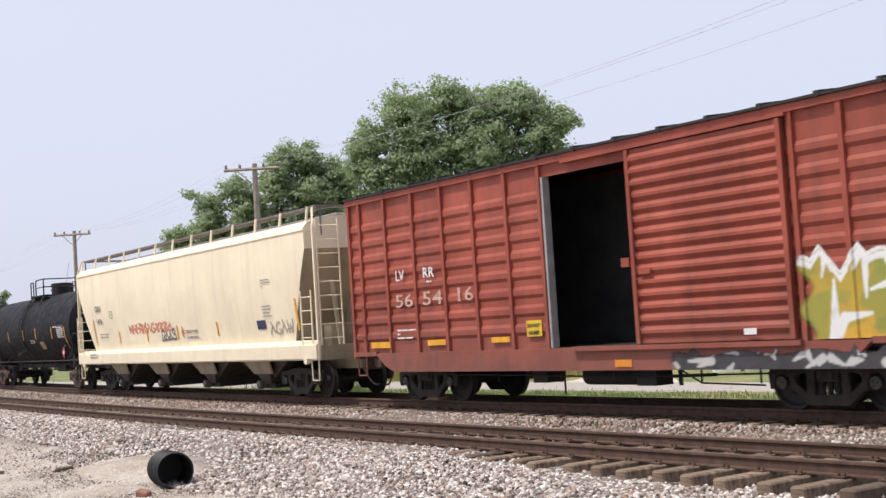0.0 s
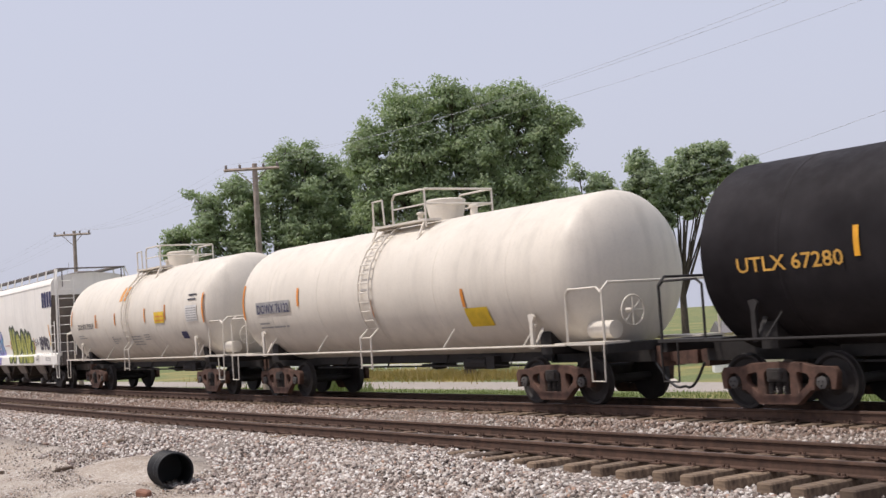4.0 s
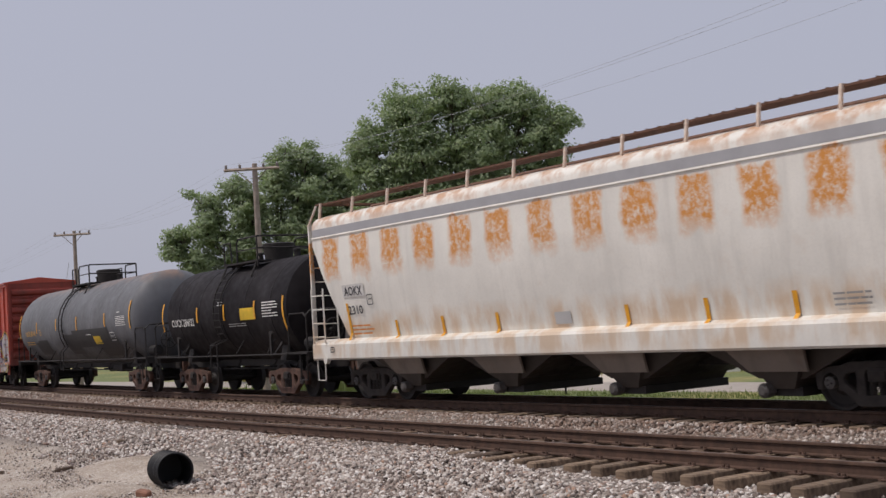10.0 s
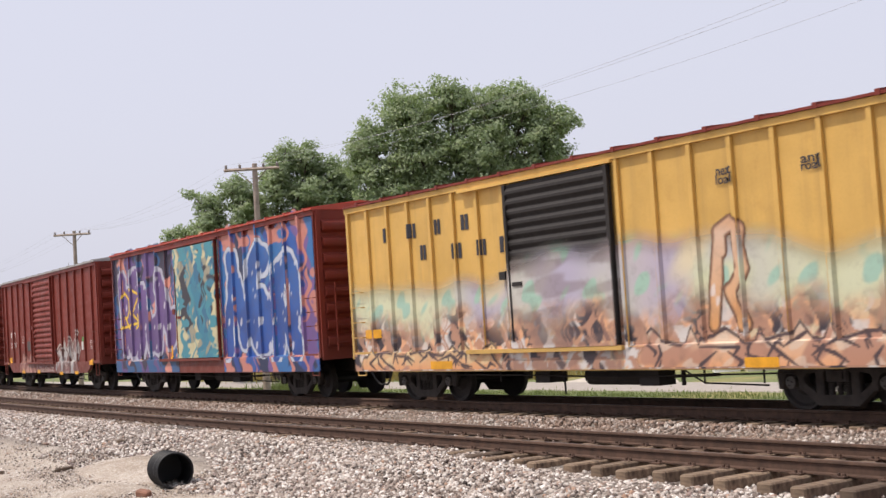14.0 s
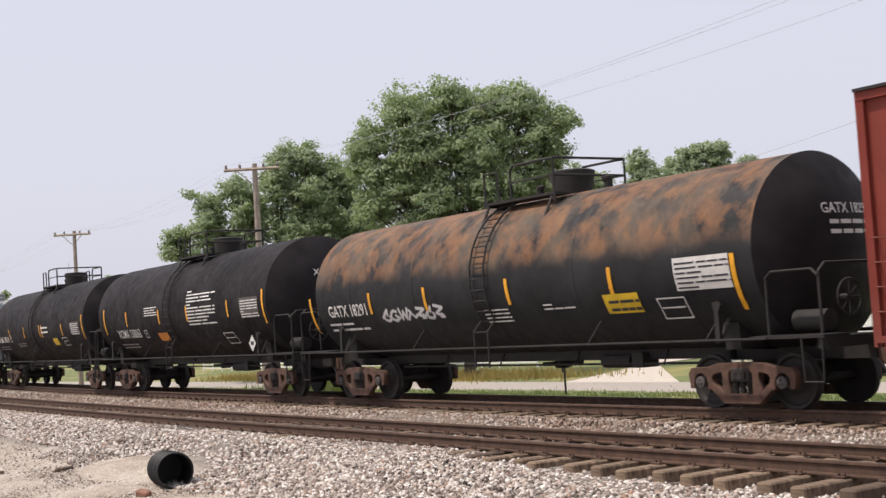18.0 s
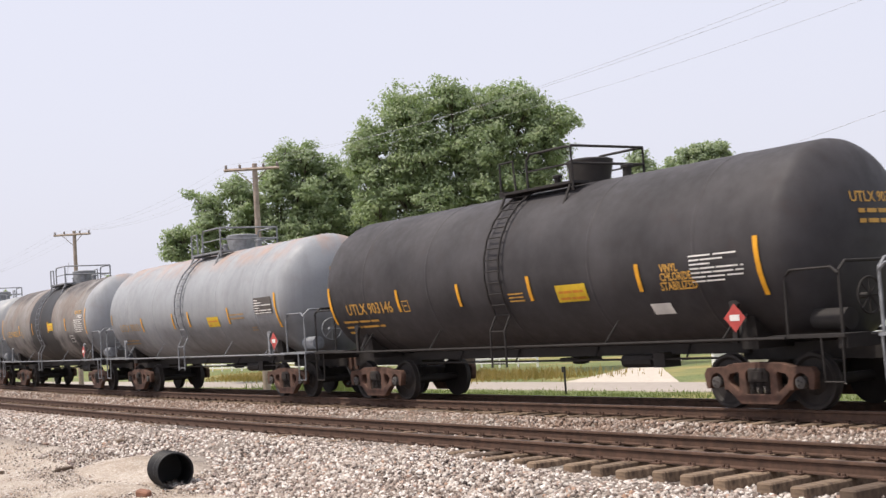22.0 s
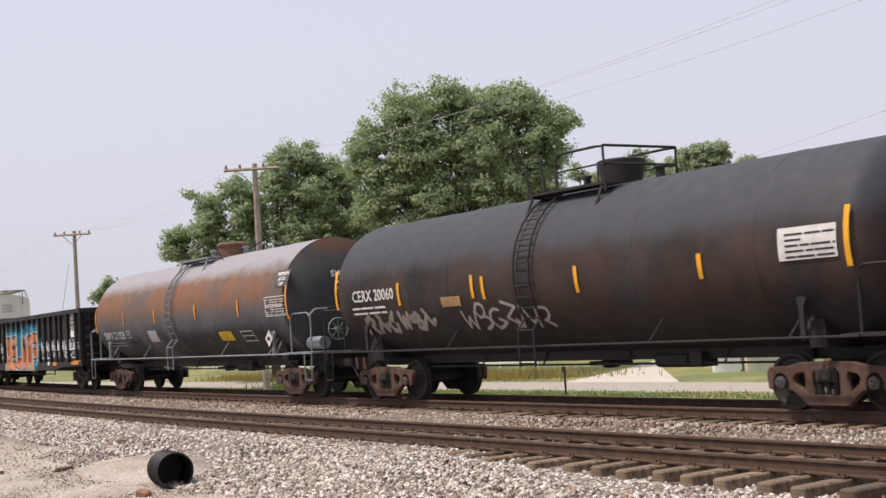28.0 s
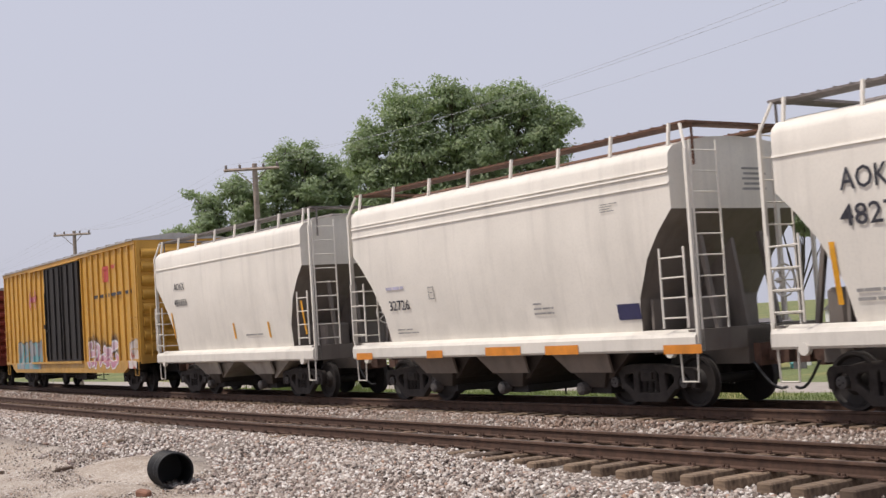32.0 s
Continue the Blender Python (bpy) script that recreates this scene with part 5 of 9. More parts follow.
M_TYRE = plain("tyre_rubber", (0.02, 0.02, 0.02), 0.8)
M_ALLOY = plain("alloy_wheel", (0.6, 0.6, 0.6), 0.3, 0.8, bump=0)
M_WEED = leaf_material("weeds", (0.13, 0.165, 0.055))
M_DRYWEED = leaf_material("dry_weeds", (0.26, 0.20, 0.07))
M_PLYWOOD = plain("rough_timber", (0.30, 0.21, 0.13), 0.9)
M_TEAL = plain("teal_plastic", (0.10, 0.33, 0.34), 0.5)
drive = Shape()
dv, n = [], 14
for i in range(n + 1):
    t = i / n
    y = 54.2 + 26 * t
    xl, xr = -62.5 - 14 * t - 3 * t * t, -52.5 - 16 * min(1, t * 1.4) - 6 * t
    wob = 0.3 * noise.noise(Vector((t * 5, 0, 2)))
    dv += [(xl + wob, y, Z_FIELD + 0.05), (xr - wob, y, Z_FIELD + 0.05)]
drive.add(dv, [(2 * i, 2 * i + 1, 2 * i + 3, 2 * i + 2) for i in range(n)])
tagged(part("driveway", drive, M_DRIVE, None), "pale gravel driveway joining the road", "driveway", kind="structure")


def shed(x, y, wx, wy, h, mat, label, roof=0.9, turn=0.0, door=True):
    t = thing("shed", label, "shed", "sheds beyond the road")
    t.location = (x, y, Z_FIELD)
    t.rotation_euler[2] = radians(turn)
    sh = Shape()
    sh.box(-wx / 2, wx / 2, -wy / 2, wy / 2, -0.1, h)
    part("wall", sh, mat, t)
    sd = Shape()
    k = 0.15
    while k < h:
        sd.box(-wx / 2 - 0.012, wx / 2 + 0.012, -wy / 2 - 0.014, -wy / 2 - 0.002, k, k + 0.03)
        k += 0.22
    part("siding_laps", sd, mat, t)
    r = Shape()
    r.prism([(-wx / 2 - 0.2, h), (wx / 2 + 0.2, h), (0, h + roof)], -wy / 2 - 0.2, wy / 2 + 0.2)
    part("roof", r, M_SHINGLE, t)
    if door:
        d = Shape()
        d.box(-0.45, 0.45, -wy / 2 - 0.05, -wy / 2 - 0.015, 0.0, 2.0)
        part("door", d, M_SHEDWHITE, t)


shed(-57.3, 63.5, 1.3, 1.6, 1.55, M_SHEDWHITE, "small white shed on the grass", 0.3, -40, door=False)
shed(-55.4, 64.6, 2.3, 2.0, 1.45, M_SHEDTAN, "low tan shed beside the white one", 0.25, -40, door=False)
shed(-63.5, 73.5, 6.0, 5.0, 2.3, M_SHEDTAN, "tan garage at the end of the drive", 0.8, -40)
shed(-66.0, 95.0, 16.0, 9.0, 3.2, M_SHEDWHITE, "long white house with a grey roof", 1.6, -40)
shed(-120.0, 92.0, 30.0, 10.0, 2.6, M_SHEDWHITE, "long white building behind the field", 1.4, -30)
shed(-42.0, 84.0, 10.0, 8.0, 3.0, M_SHEDWHITE, "white house behind the parked pickup", 1.5, -40)


def pickup(x, y, turn):
    t = thing("pickup_truck", "white crew-cab pickup parked on the grass", "truck")
    t.location = (x, y, Z_FIELD)
    t.rotation_euler[2] = radians(turn)
    sh = Shape()
    sh.prism([(-2.8, 0.55), (-2.85, 0.95), (-2.7, 1.15), (-1.0, 1.22), (2.75, 1.22), (2.8, 0.55), (2.0, 0.48), (-2.0, 0.48)], -0.95, 0.95)
    part("body", sh, M_CARWHITE, t)
    sh = Shape()
    sh.add([(-1.1, -0.9, 1.2), (1.0, -0.9, 1.2), (1.0, 0.9, 1.2), (-1.1, 0.9, 1.2), (-0.45, -0.72, 1.82), (0.75, -0.72, 1.82), (0.75, 0.72, 1.82), (-0.45, 0.72, 1.82)],
           [(0, 1, 5, 4), (1, 2, 6, 5), (2, 3, 7, 6), (3, 0, 4, 7), (4, 5, 6, 7)])
    part("cab", sh, M_CARWHITE, t)
    for a, b in ((-0.85, -0.1), (0.0, 0.8)):
        g = Shape()
        g.add([(a, -0.9, 1.27), (b, -0.9, 1.27), (b - 0.04, -0.75, 1.74), (a + 0.3, -0.75, 1.74)], [(0, 1, 2, 3)])
        part("side_window", g, M_CARGLASS, t)
    for wx in (-1.85, 1.8):
        for wy in (-0.9, 0.9):
            w = Shape()
            w.use(M_TYRE).lathe([(wy - 0.12, 0.25), (wy - 0.12, 0.38), (wy + 0.12, 0.38), (wy + 0.12, 0.25)], 24, "y", (wx, 0, 0.4))
            w.use(M_ALLOY).lathe([(wy - 0.1, 0.05), (wy - 0.1, 0.25), (wy + 0.1, 0.25), (wy + 0.1, 0.05)], 16, "y", (wx, 0, 0.4))
            part("wheel", w, None, t)
        a = Shape()
        a.lathe([(-0.965, 0.47), (-0.90, 0.47)], 20, "y", (wx, 0, 0.45))
        part("wheel_arch", a, M_TYRE, t)
    b = Shape()
    b.box(2.78, 2.9, -0.9, 0.9, 0.55, 0.75)
    part("bumper", b, M_ALLOY, t)
    l = Shape()
    l.box(-2.9, -2.8, -0.9, -0.5, 0.9, 1.1)
    part("headlight", l, M_ALLOY, t)


pickup(-41.5, 59.9, 8)
rndc = random.Random(21)
for i in range(16):
    x, y = -55 + 11.0 * i / 15 + rndc.uniform(-0.6, 0.6), 66 + rndc.uniform(-2, 5)
    mat = (M_SHEDWHITE, M_PLYWOOD, M_TEAL, M_SHINGLE, M_SHEDTAN)[i % 5]
    c = Shape()
    w, h = rndc.uniform(0.4, 1.3), rndc.uniform(0.3, 1.0)
    c.slab(-w / 2, w / 2, -0.4, 0.4, -0.1, h, 0.05)
    c.box(-w / 2 - 0.03, w / 2 + 0.03, -0.43, 0.43, h * 0.8, h * 0.86)
    o = part("yard_crate", c, mat, None)
    o.location, o.rotation_euler[2] = (x, y, Z_FIELD), rndc.uniform(0, 3)
    tagged(o, ("white", "brown timber", "teal", "dark grey", "tan")[i % 5] + " crate lying in the yard", "crate", "yard clutter")
fence = thing("fence", "white ranch fence along the far field", "fence")
for i in range(26):
    p = Shape()
    x = -150 + 2.6 * i
    p.box(x - 0.06, x + 0.06, 70.9, 71.02, Z_FIELD - 0.1, Z_FIELD + 1.3)
    part("post", p, M_SHEDWHITE, fence)
for z in (0.35, 0.75, 1.15):
    p = Shape()
    p.box(-150, -85, 70.86, 70.9, Z_FIELD + z, Z_FIELD + z + 0.13)
    part("fence_rail", p, M_SHEDWHITE, fence)
mp = Shape()
mp.rod((-53.6, 46.6, Z_FIELD - 0.2), (-53.6, 46.6, Z_FIELD + 1.5), 0.06, 8)
mp.box(-53.72, -53.48, 46.5, 46.58, Z_FIELD + 1.2, Z_FIELD + 1.5)
tagged(part("marker_post", mp, M_STEEL_DARK, None), "dark steel marker post beside the road", "post")


def weeds(name, label, spots, n, height, mat, seed):
    """Tufts of blades about the given spots (x, y, spread x, spread y)."""
    rnd = random.Random(seed)
    v, f = [], []
    for x, y, sx, sy in spots:
        for _ in range(n):
            px, py = x + rnd.gauss(0, sx), y + rnd.gauss(0, sy)
            z = bed_height(px, py)
            h = height * rnd.uniform(0.4, 1.2)
            a = rnd.uniform(0, 6.28)
            lx, ly = rnd.gauss(0, 0.25) * h, rnd.gauss(0, 0.25) * h
            w = 0.02 + 0.03 * h
            i = len(v)
            v += [(px - w * math.cos(a), py - w * math.sin(a), z - 0.03), (px + w * math.cos(a), py + w * math.sin(a), z - 0.03), (px + lx * 0.6 + w * 0.8, py + ly * 0.6, z + h * 0.6), (px + lx, py + ly, z + h)]
            f += [(i, i + 1, i + 2), (i, i + 2, i + 3)]
    me = bpy.data.meshes.new(name)
    me.from_pydata(v, [], f)
    me.materials.append(mat)
    tagged(part(name, me, None, None), label, "weeds", kind="stuff")


weeds("roadside_weeds", "tall green weeds on the verge", [(-83, 47.0, 3.0, 0.8), (-80, 46.5, 2.0, 0.7), (-77.5, 46.0, 1.6, 0.8)], 1500, 0.85, M_WEED, 3)
weeds("verge_grass", "rough grass on the verge", [(-30 - 7 * i, 46.0, 4.5, 1.3) for i in range(12)], 900, 0.2, M_WEED, 4)
weeds("dry_grass", "dry yellow grass beyond the road", [(-72 - 6 * i, 59.0, 4, 2.0) for i in range(8)], 1200, 0.7, M_DRYWEED, 5)
weeds("bank_grass", "grass tufts down the far bank", [(-20 - 6 * i, 24.5, 4, 1.2) for i in range(12)], 500, 0.16, M_WEED, 6)


# ---- the train, from its front wagon back ----
P_OXIDE = paint("boxcar_oxide_paint", (0.31, 0.070, 0.043), fade=0.22, rust=0.3, grime=0.55, spec=0.3, rust_color=(0.12, 0.045, 0.03))
P_RED = paint("boxcar_red_paint", (0.43, 0.070, 0.042), rust=0.1, grime=0.25)
# P_RED darkened in colour for the end's shade, with heavier grime
P_REDEND = paint("boxcar_red_end_shaded_paint", (0.25, 0.042, 0.028), rust=0.15, grime=0.7)
P_BROWN = paint("boxcar_brown_paint", (0.192, 0.032, 0.021), rust=0.15, grime=0.3, spec=0.25)
P_BROWN2 = paint("boxcar_dark_red_paint", (0.190, 0.032, 0.021), rust=0.15, grime=0.3, spec=0.25)
P_PINKDOOR = paint("faded_salmon_paint", (0.40, 0.135, 0.085), rust=0.1, grime=0.25)
P_YELLOW = paint("boxcar_yellow_paint", (0.62, 0.38, 0.10), rust=0.15, grime=0.3)
P_YELLOW2 = paint("boxcar_deep_yellow_paint", (0.55, 0.30, 0.05), rust=0.2, grime=0.3)
P_CREAM = paint("hopper_cream_paint", (0.86, 0.755, 0.55), fade=0.06, rust=0.02, grime=0.16)
P_WHITE = paint("hopper_white_paint", (0.84, 0.808, 0.745), fade=0.05, rust=0.02, grime=0.14)
P_WHITE2 = paint("hopper_offwhite_paint", (0.77, 0.73, 0.655), fade=0.06, rust=0.02, grime=0.22)
P_RUSTY = paint("hopper_rusty_white_paint", (0.80, 0.775, 0.71), fade=0.08, rust=0.10, grime=0.2, rust_color=(0.50, 0.26, 0.10), panels=((3.05, 3.88, 1.36, (0.64, 0.27, 0.055)),),
                bands=((4.25, 6.0, (0.46, 0.20, 0.06), 0.75, 0.35, 0.8), (1.0, 1.95, (0.56, 0.33, 0.14), 0.55, 0.5, 0.3)))
P_TANKWHITE = paint("tank_white_paint", (0.67, 0.615, 0.53), fade=0.06, rust=0.06, grime=0.22)
P_TANKBLACK = paint("tank_black_paint", (0.010, 0.0095, 0.012), fade=0.2, rust=0.0, grime=0.2, rough=0.6, spec=0.10)
P_TANKBLACK2 = paint("tank_worn_black_paint", (0.014, 0.0115, 0.013), fade=0.3, rust=0.04, grime=0.2, rough=0.6, rust_color=(0.05, 0.022, 0.012), spec=0.10)
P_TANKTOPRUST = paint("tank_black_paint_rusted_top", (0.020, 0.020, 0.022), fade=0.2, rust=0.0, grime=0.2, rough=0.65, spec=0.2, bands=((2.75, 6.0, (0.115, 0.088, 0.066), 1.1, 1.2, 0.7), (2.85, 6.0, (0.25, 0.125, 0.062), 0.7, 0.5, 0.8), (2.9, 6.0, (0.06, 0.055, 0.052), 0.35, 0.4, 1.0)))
# bands starting at 0.0 put stain and the underside's shade into the tank colour
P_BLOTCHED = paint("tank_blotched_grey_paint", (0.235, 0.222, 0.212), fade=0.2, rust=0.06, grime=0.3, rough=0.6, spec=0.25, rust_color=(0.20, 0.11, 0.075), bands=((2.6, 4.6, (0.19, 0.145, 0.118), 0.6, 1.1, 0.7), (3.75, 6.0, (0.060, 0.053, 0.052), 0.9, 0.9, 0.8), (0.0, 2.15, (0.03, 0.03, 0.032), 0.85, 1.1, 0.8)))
P_SHADED = paint("tank_pale_grey_paint_stained_and_shaded", (0.385, 0.372, 0.352), fade=0.1, rust=0.1, grime=0.4, rust_color=(0.34, 0.18, 0.09), bands=((0.0, 2.4, (0.10, 0.098, 0.10), 0.75, 2.5, 0.6),))
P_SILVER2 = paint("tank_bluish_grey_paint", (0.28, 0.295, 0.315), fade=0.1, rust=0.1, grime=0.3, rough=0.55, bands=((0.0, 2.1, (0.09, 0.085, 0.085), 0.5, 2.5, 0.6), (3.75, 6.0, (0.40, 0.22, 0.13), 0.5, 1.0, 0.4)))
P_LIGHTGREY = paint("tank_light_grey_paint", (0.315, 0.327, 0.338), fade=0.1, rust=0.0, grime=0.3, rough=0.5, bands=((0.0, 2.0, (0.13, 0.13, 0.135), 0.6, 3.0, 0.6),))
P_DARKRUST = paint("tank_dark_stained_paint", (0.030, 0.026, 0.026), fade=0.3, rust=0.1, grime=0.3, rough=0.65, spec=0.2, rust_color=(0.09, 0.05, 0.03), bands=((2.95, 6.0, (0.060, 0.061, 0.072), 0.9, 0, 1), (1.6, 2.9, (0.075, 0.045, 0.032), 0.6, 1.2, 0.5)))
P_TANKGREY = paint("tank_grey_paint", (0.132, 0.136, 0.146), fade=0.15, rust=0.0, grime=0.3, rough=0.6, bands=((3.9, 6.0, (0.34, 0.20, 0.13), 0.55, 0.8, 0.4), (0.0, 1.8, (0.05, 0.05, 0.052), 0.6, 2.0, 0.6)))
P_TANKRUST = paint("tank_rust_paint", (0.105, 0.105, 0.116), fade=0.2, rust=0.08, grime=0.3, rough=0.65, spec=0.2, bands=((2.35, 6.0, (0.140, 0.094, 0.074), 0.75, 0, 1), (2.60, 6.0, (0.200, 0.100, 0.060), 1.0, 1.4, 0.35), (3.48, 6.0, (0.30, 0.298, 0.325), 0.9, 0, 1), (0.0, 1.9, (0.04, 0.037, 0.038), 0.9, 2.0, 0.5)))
P_HEADGREY = paint("tank_head_dark_grey_paint", (0.060, 0.060, 0.062), fade=0.2, rust=0.05, grime=0.3, rough=0.65, spec=0.2, rust_color=(0.12, 0.06, 0.04), bands=((3.75, 6.0, (0.10, 0.055, 0.04), 1.5, 0.9, 0.6),))
P_TANKDARK = paint("tank_dark_grey_paint", (0.045, 0.042, 0.045), fade=0.25, rust=0.04, grime=0.25, rough=0.6, spec=0.25)
P_TANKSLATE = paint("tank_slate_grey_paint", (0.085, 0.088, 0.098), fade=0.2, rust=0.0, grime=0.25, rough=0.6, spec=0.25)
P_GOND = paint("gondola_black_paint", (0.014, 0.012, 0.0115), fade=0.3, rust=0.05, grime=0.2, rough=0.6, rust_color=(0.06, 0.03, 0.02), spec=0.25)
P_ROOF = paint("galvanised_roof", (0.42, 0.41, 0.40), fade=0.2, rust=0.35, grime=0.3)
P_WALK = plain("walkway_grating", (0.17, 0.15, 0.14), 0.7)
P_WALKRUST = plain("rusty_grating", (0.13, 0.065, 0.04), 0.8)
P_WALKGREY = plain("grey_walkway_paint", (0.20, 0.21, 0.225), 0.6)
P_GALV = plain("galvanised_steel", (0.36, 0.35, 0.34), 0.5, 0.4)
# near-black bay dirt carries its shade in the colour; front sheet the lit tone
P_BAY = paint("outlet_bay_shaded_dirt", (0.040, 0.031, 0.026), fade=0.1, rust=0.15, grime=0.5)
P_BAYFRONT = paint("outlet_front_lit_dirt", (0.25, 0.205, 0.17), fade=0.15, rust=0.3, grime=0.5)
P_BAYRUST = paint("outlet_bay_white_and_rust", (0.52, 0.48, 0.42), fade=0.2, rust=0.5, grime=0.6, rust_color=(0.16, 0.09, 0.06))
# hopper end dirt, darkened for the shade in the recessed ends
P_HOPEND = paint("hopper_end_shaded_dirt", (0.19, 0.165, 0.145), fade=0.1, rust=0.15, grime=0.5)
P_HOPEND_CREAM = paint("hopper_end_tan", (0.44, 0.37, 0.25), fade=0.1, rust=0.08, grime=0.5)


def build_train():
    boxcar("boxcar", "brick-red boxcar with its sliding door standing open", -18.25, 15.7, P_OXIDE, P_OXIDE, P_OXIDE, M_STEEL_DARK, door=(2.0, 5.5), beads=True, open_door=(-0.46, 2.05), eave=4.62, posts=(-7.30, -6.20, -5.05, -3.91, -2.78, -1.63, -0.54, 6.55))
    hopper("covered_hopper", "clean cream covered hopper with four outlet bays", -37.78, 19.85, 4, P_CREAM, P_HOPEND_CREAM, P_WALK, top=4.28)
    tank("tank_car", "glossy black tank car with yellow reflector strips", -56.99, 15.70, P_TANKBLACK, tone="rust", round_head=False, R=1.535, zc=2.485)
    tank("tank_car", "black tank car with gold lettering", -75.29, 13.80, P_TANKBLACK2, round_head=False, R=1.570, zc=2.520)
    tank("tank_car", "white tank car with a grey lettering panel", -92.80, 13.80, P_TANKWHITE, rail_mat=P_TANKWHITE, R=1.575, zc=2.525)
    tank("tank_car", "white tank car stained with rust below the platform", -109.37, 13.60, P_TANKWHITE, rail_mat=P_TANKWHITE, R=1.630, zc=2.580)
    hopper("covered_hopper", "pale grey covered hopper sprayed with graffiti", -127.69, 18.66, 4, P_WHITE, P_HOPEND, P_WALK, top=4.25)
    hopper("covered_hopper", "white covered hopper with ribbed roof edge", -147.6, 18.55, 4, P_WHITE, P_HOPEND, P_WALK, lines=2)
    hopper("covered_hopper", "white covered hopper with a grey patched side", -167.45, 18.53, 4, P_WHITE, P_HOPEND, P_WALK, lines=2)
    hopper("covered_hopper", "white covered hopper streaked with orange rust", -187.38, 18.4, 4, P_RUSTY, P_HOPEND, P_WALKRUST, top=4.0)
    tank("tank_car", "short black tank car with white lettering", -202.62, 8.6, P_TANKBLACK2, round_head=False, R=1.445, zc=2.395)
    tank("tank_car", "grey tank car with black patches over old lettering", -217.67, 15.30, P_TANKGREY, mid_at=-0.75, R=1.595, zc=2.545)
    boxcar("boxcar", "bright red boxcar with grey graffiti along its lower side", -235.8, 15.69, P_RED, P_RED, P_REDEND, P_RED, door=(-2.05, 1.2), posts=(-7.16, -6.04, -4.91, -3.81, -2.69, 2.37, 3.48, 4.72, 5.81, 6.90), door_style="panel", eave=4.62, bare_edge=(-2.1, 1.5))
    boxcar("boxcar", "yellow boxcar with a black door and graffiti", -253.38, 15.93, P_YELLOW, M_STEEL_DARK, P_YELLOW, P_BROWN, door=(-1.65, 1.45), eave=4.45)
    boxcar("boxcar", "boxcar covered in purple and blue graffiti", -270.73, 15.63, P_BROWN, P_BROWN, P_BROWN, P_RED, door=(-1.65, 1.6), eave=4.62)
    boxcar("boxcar", "oxide red boxcar with pale graffiti", -288.11, 15.48, P_BROWN, P_BROWN, P_BROWN2, P_ROOF, door=(-1.65, 1.35), eave=4.62, posts=(-6.99, -5.85, -4.75, -3.66, -2.52, 2.50, 3.60, 4.70, 5.80, 6.95))
    boxcar("boxcar", "dark red boxcar with a salmon door and cream graffiti", -305.63, 15.84, P_BROWN2, P_PINKDOOR, P_BROWN2, M_STEEL_DARK, door=(-1.74, 1.39), eave=4.55, posts=(-6.67, -5.94, -4.99, -4.20, -3.38, -2.48, 2.73, 3.59, 4.53, 5.32, 6.17, 7.01))
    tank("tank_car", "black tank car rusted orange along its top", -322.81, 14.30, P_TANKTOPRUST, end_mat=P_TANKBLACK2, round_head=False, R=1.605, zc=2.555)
    tank("tank_car", "black tank car with dense white safety lettering", -339.90, 14.30, P_TANKBLACK2, round_head=False, R=1.640, zc=2.670)
    tank("tank_car", "black tank car with yellow reflector strips", -356.79, 15.65, P_TANKBLACK2, round_head=False, R=1.640, zc=2.680)
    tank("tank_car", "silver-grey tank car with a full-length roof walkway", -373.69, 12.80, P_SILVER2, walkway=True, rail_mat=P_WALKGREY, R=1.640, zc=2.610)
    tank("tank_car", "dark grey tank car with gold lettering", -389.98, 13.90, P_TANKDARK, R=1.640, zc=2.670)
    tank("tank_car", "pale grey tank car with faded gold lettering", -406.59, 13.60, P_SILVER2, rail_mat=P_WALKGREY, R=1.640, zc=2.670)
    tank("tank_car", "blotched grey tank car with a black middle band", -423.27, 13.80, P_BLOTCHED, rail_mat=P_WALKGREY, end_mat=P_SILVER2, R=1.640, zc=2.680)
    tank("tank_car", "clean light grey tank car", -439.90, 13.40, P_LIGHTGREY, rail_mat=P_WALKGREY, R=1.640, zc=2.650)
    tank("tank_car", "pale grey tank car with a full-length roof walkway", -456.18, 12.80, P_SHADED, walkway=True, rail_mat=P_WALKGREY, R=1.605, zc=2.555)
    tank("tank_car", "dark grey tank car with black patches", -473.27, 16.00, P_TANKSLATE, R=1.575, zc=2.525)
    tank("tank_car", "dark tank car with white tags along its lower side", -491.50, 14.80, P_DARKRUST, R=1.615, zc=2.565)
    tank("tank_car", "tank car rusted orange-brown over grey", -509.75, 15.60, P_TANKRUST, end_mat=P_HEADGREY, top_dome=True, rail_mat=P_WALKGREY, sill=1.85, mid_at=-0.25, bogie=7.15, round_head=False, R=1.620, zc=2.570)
    gondola("gondola", "black gondola with orange and blue graffiti", -529.73, 20.52, P_GOND)
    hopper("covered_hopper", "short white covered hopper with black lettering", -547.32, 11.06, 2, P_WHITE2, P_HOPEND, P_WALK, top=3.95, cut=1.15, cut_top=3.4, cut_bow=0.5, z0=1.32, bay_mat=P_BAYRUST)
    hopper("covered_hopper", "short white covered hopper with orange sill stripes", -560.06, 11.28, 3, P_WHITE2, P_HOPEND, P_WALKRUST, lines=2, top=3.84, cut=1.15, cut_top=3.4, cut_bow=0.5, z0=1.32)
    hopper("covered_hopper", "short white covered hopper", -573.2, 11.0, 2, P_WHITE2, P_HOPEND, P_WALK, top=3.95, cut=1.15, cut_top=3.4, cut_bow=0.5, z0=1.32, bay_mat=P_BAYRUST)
    boxcar("boxcar", "long yellow boxcar with black doors and graffiti", -589.88, 19.26, P_YELLOW2, M_STEEL_DARK, P_YELLOW2, P_ROOF, door=(-2.05, 2.95), eave=5.0, posts=(9, 9), door_style="plug")
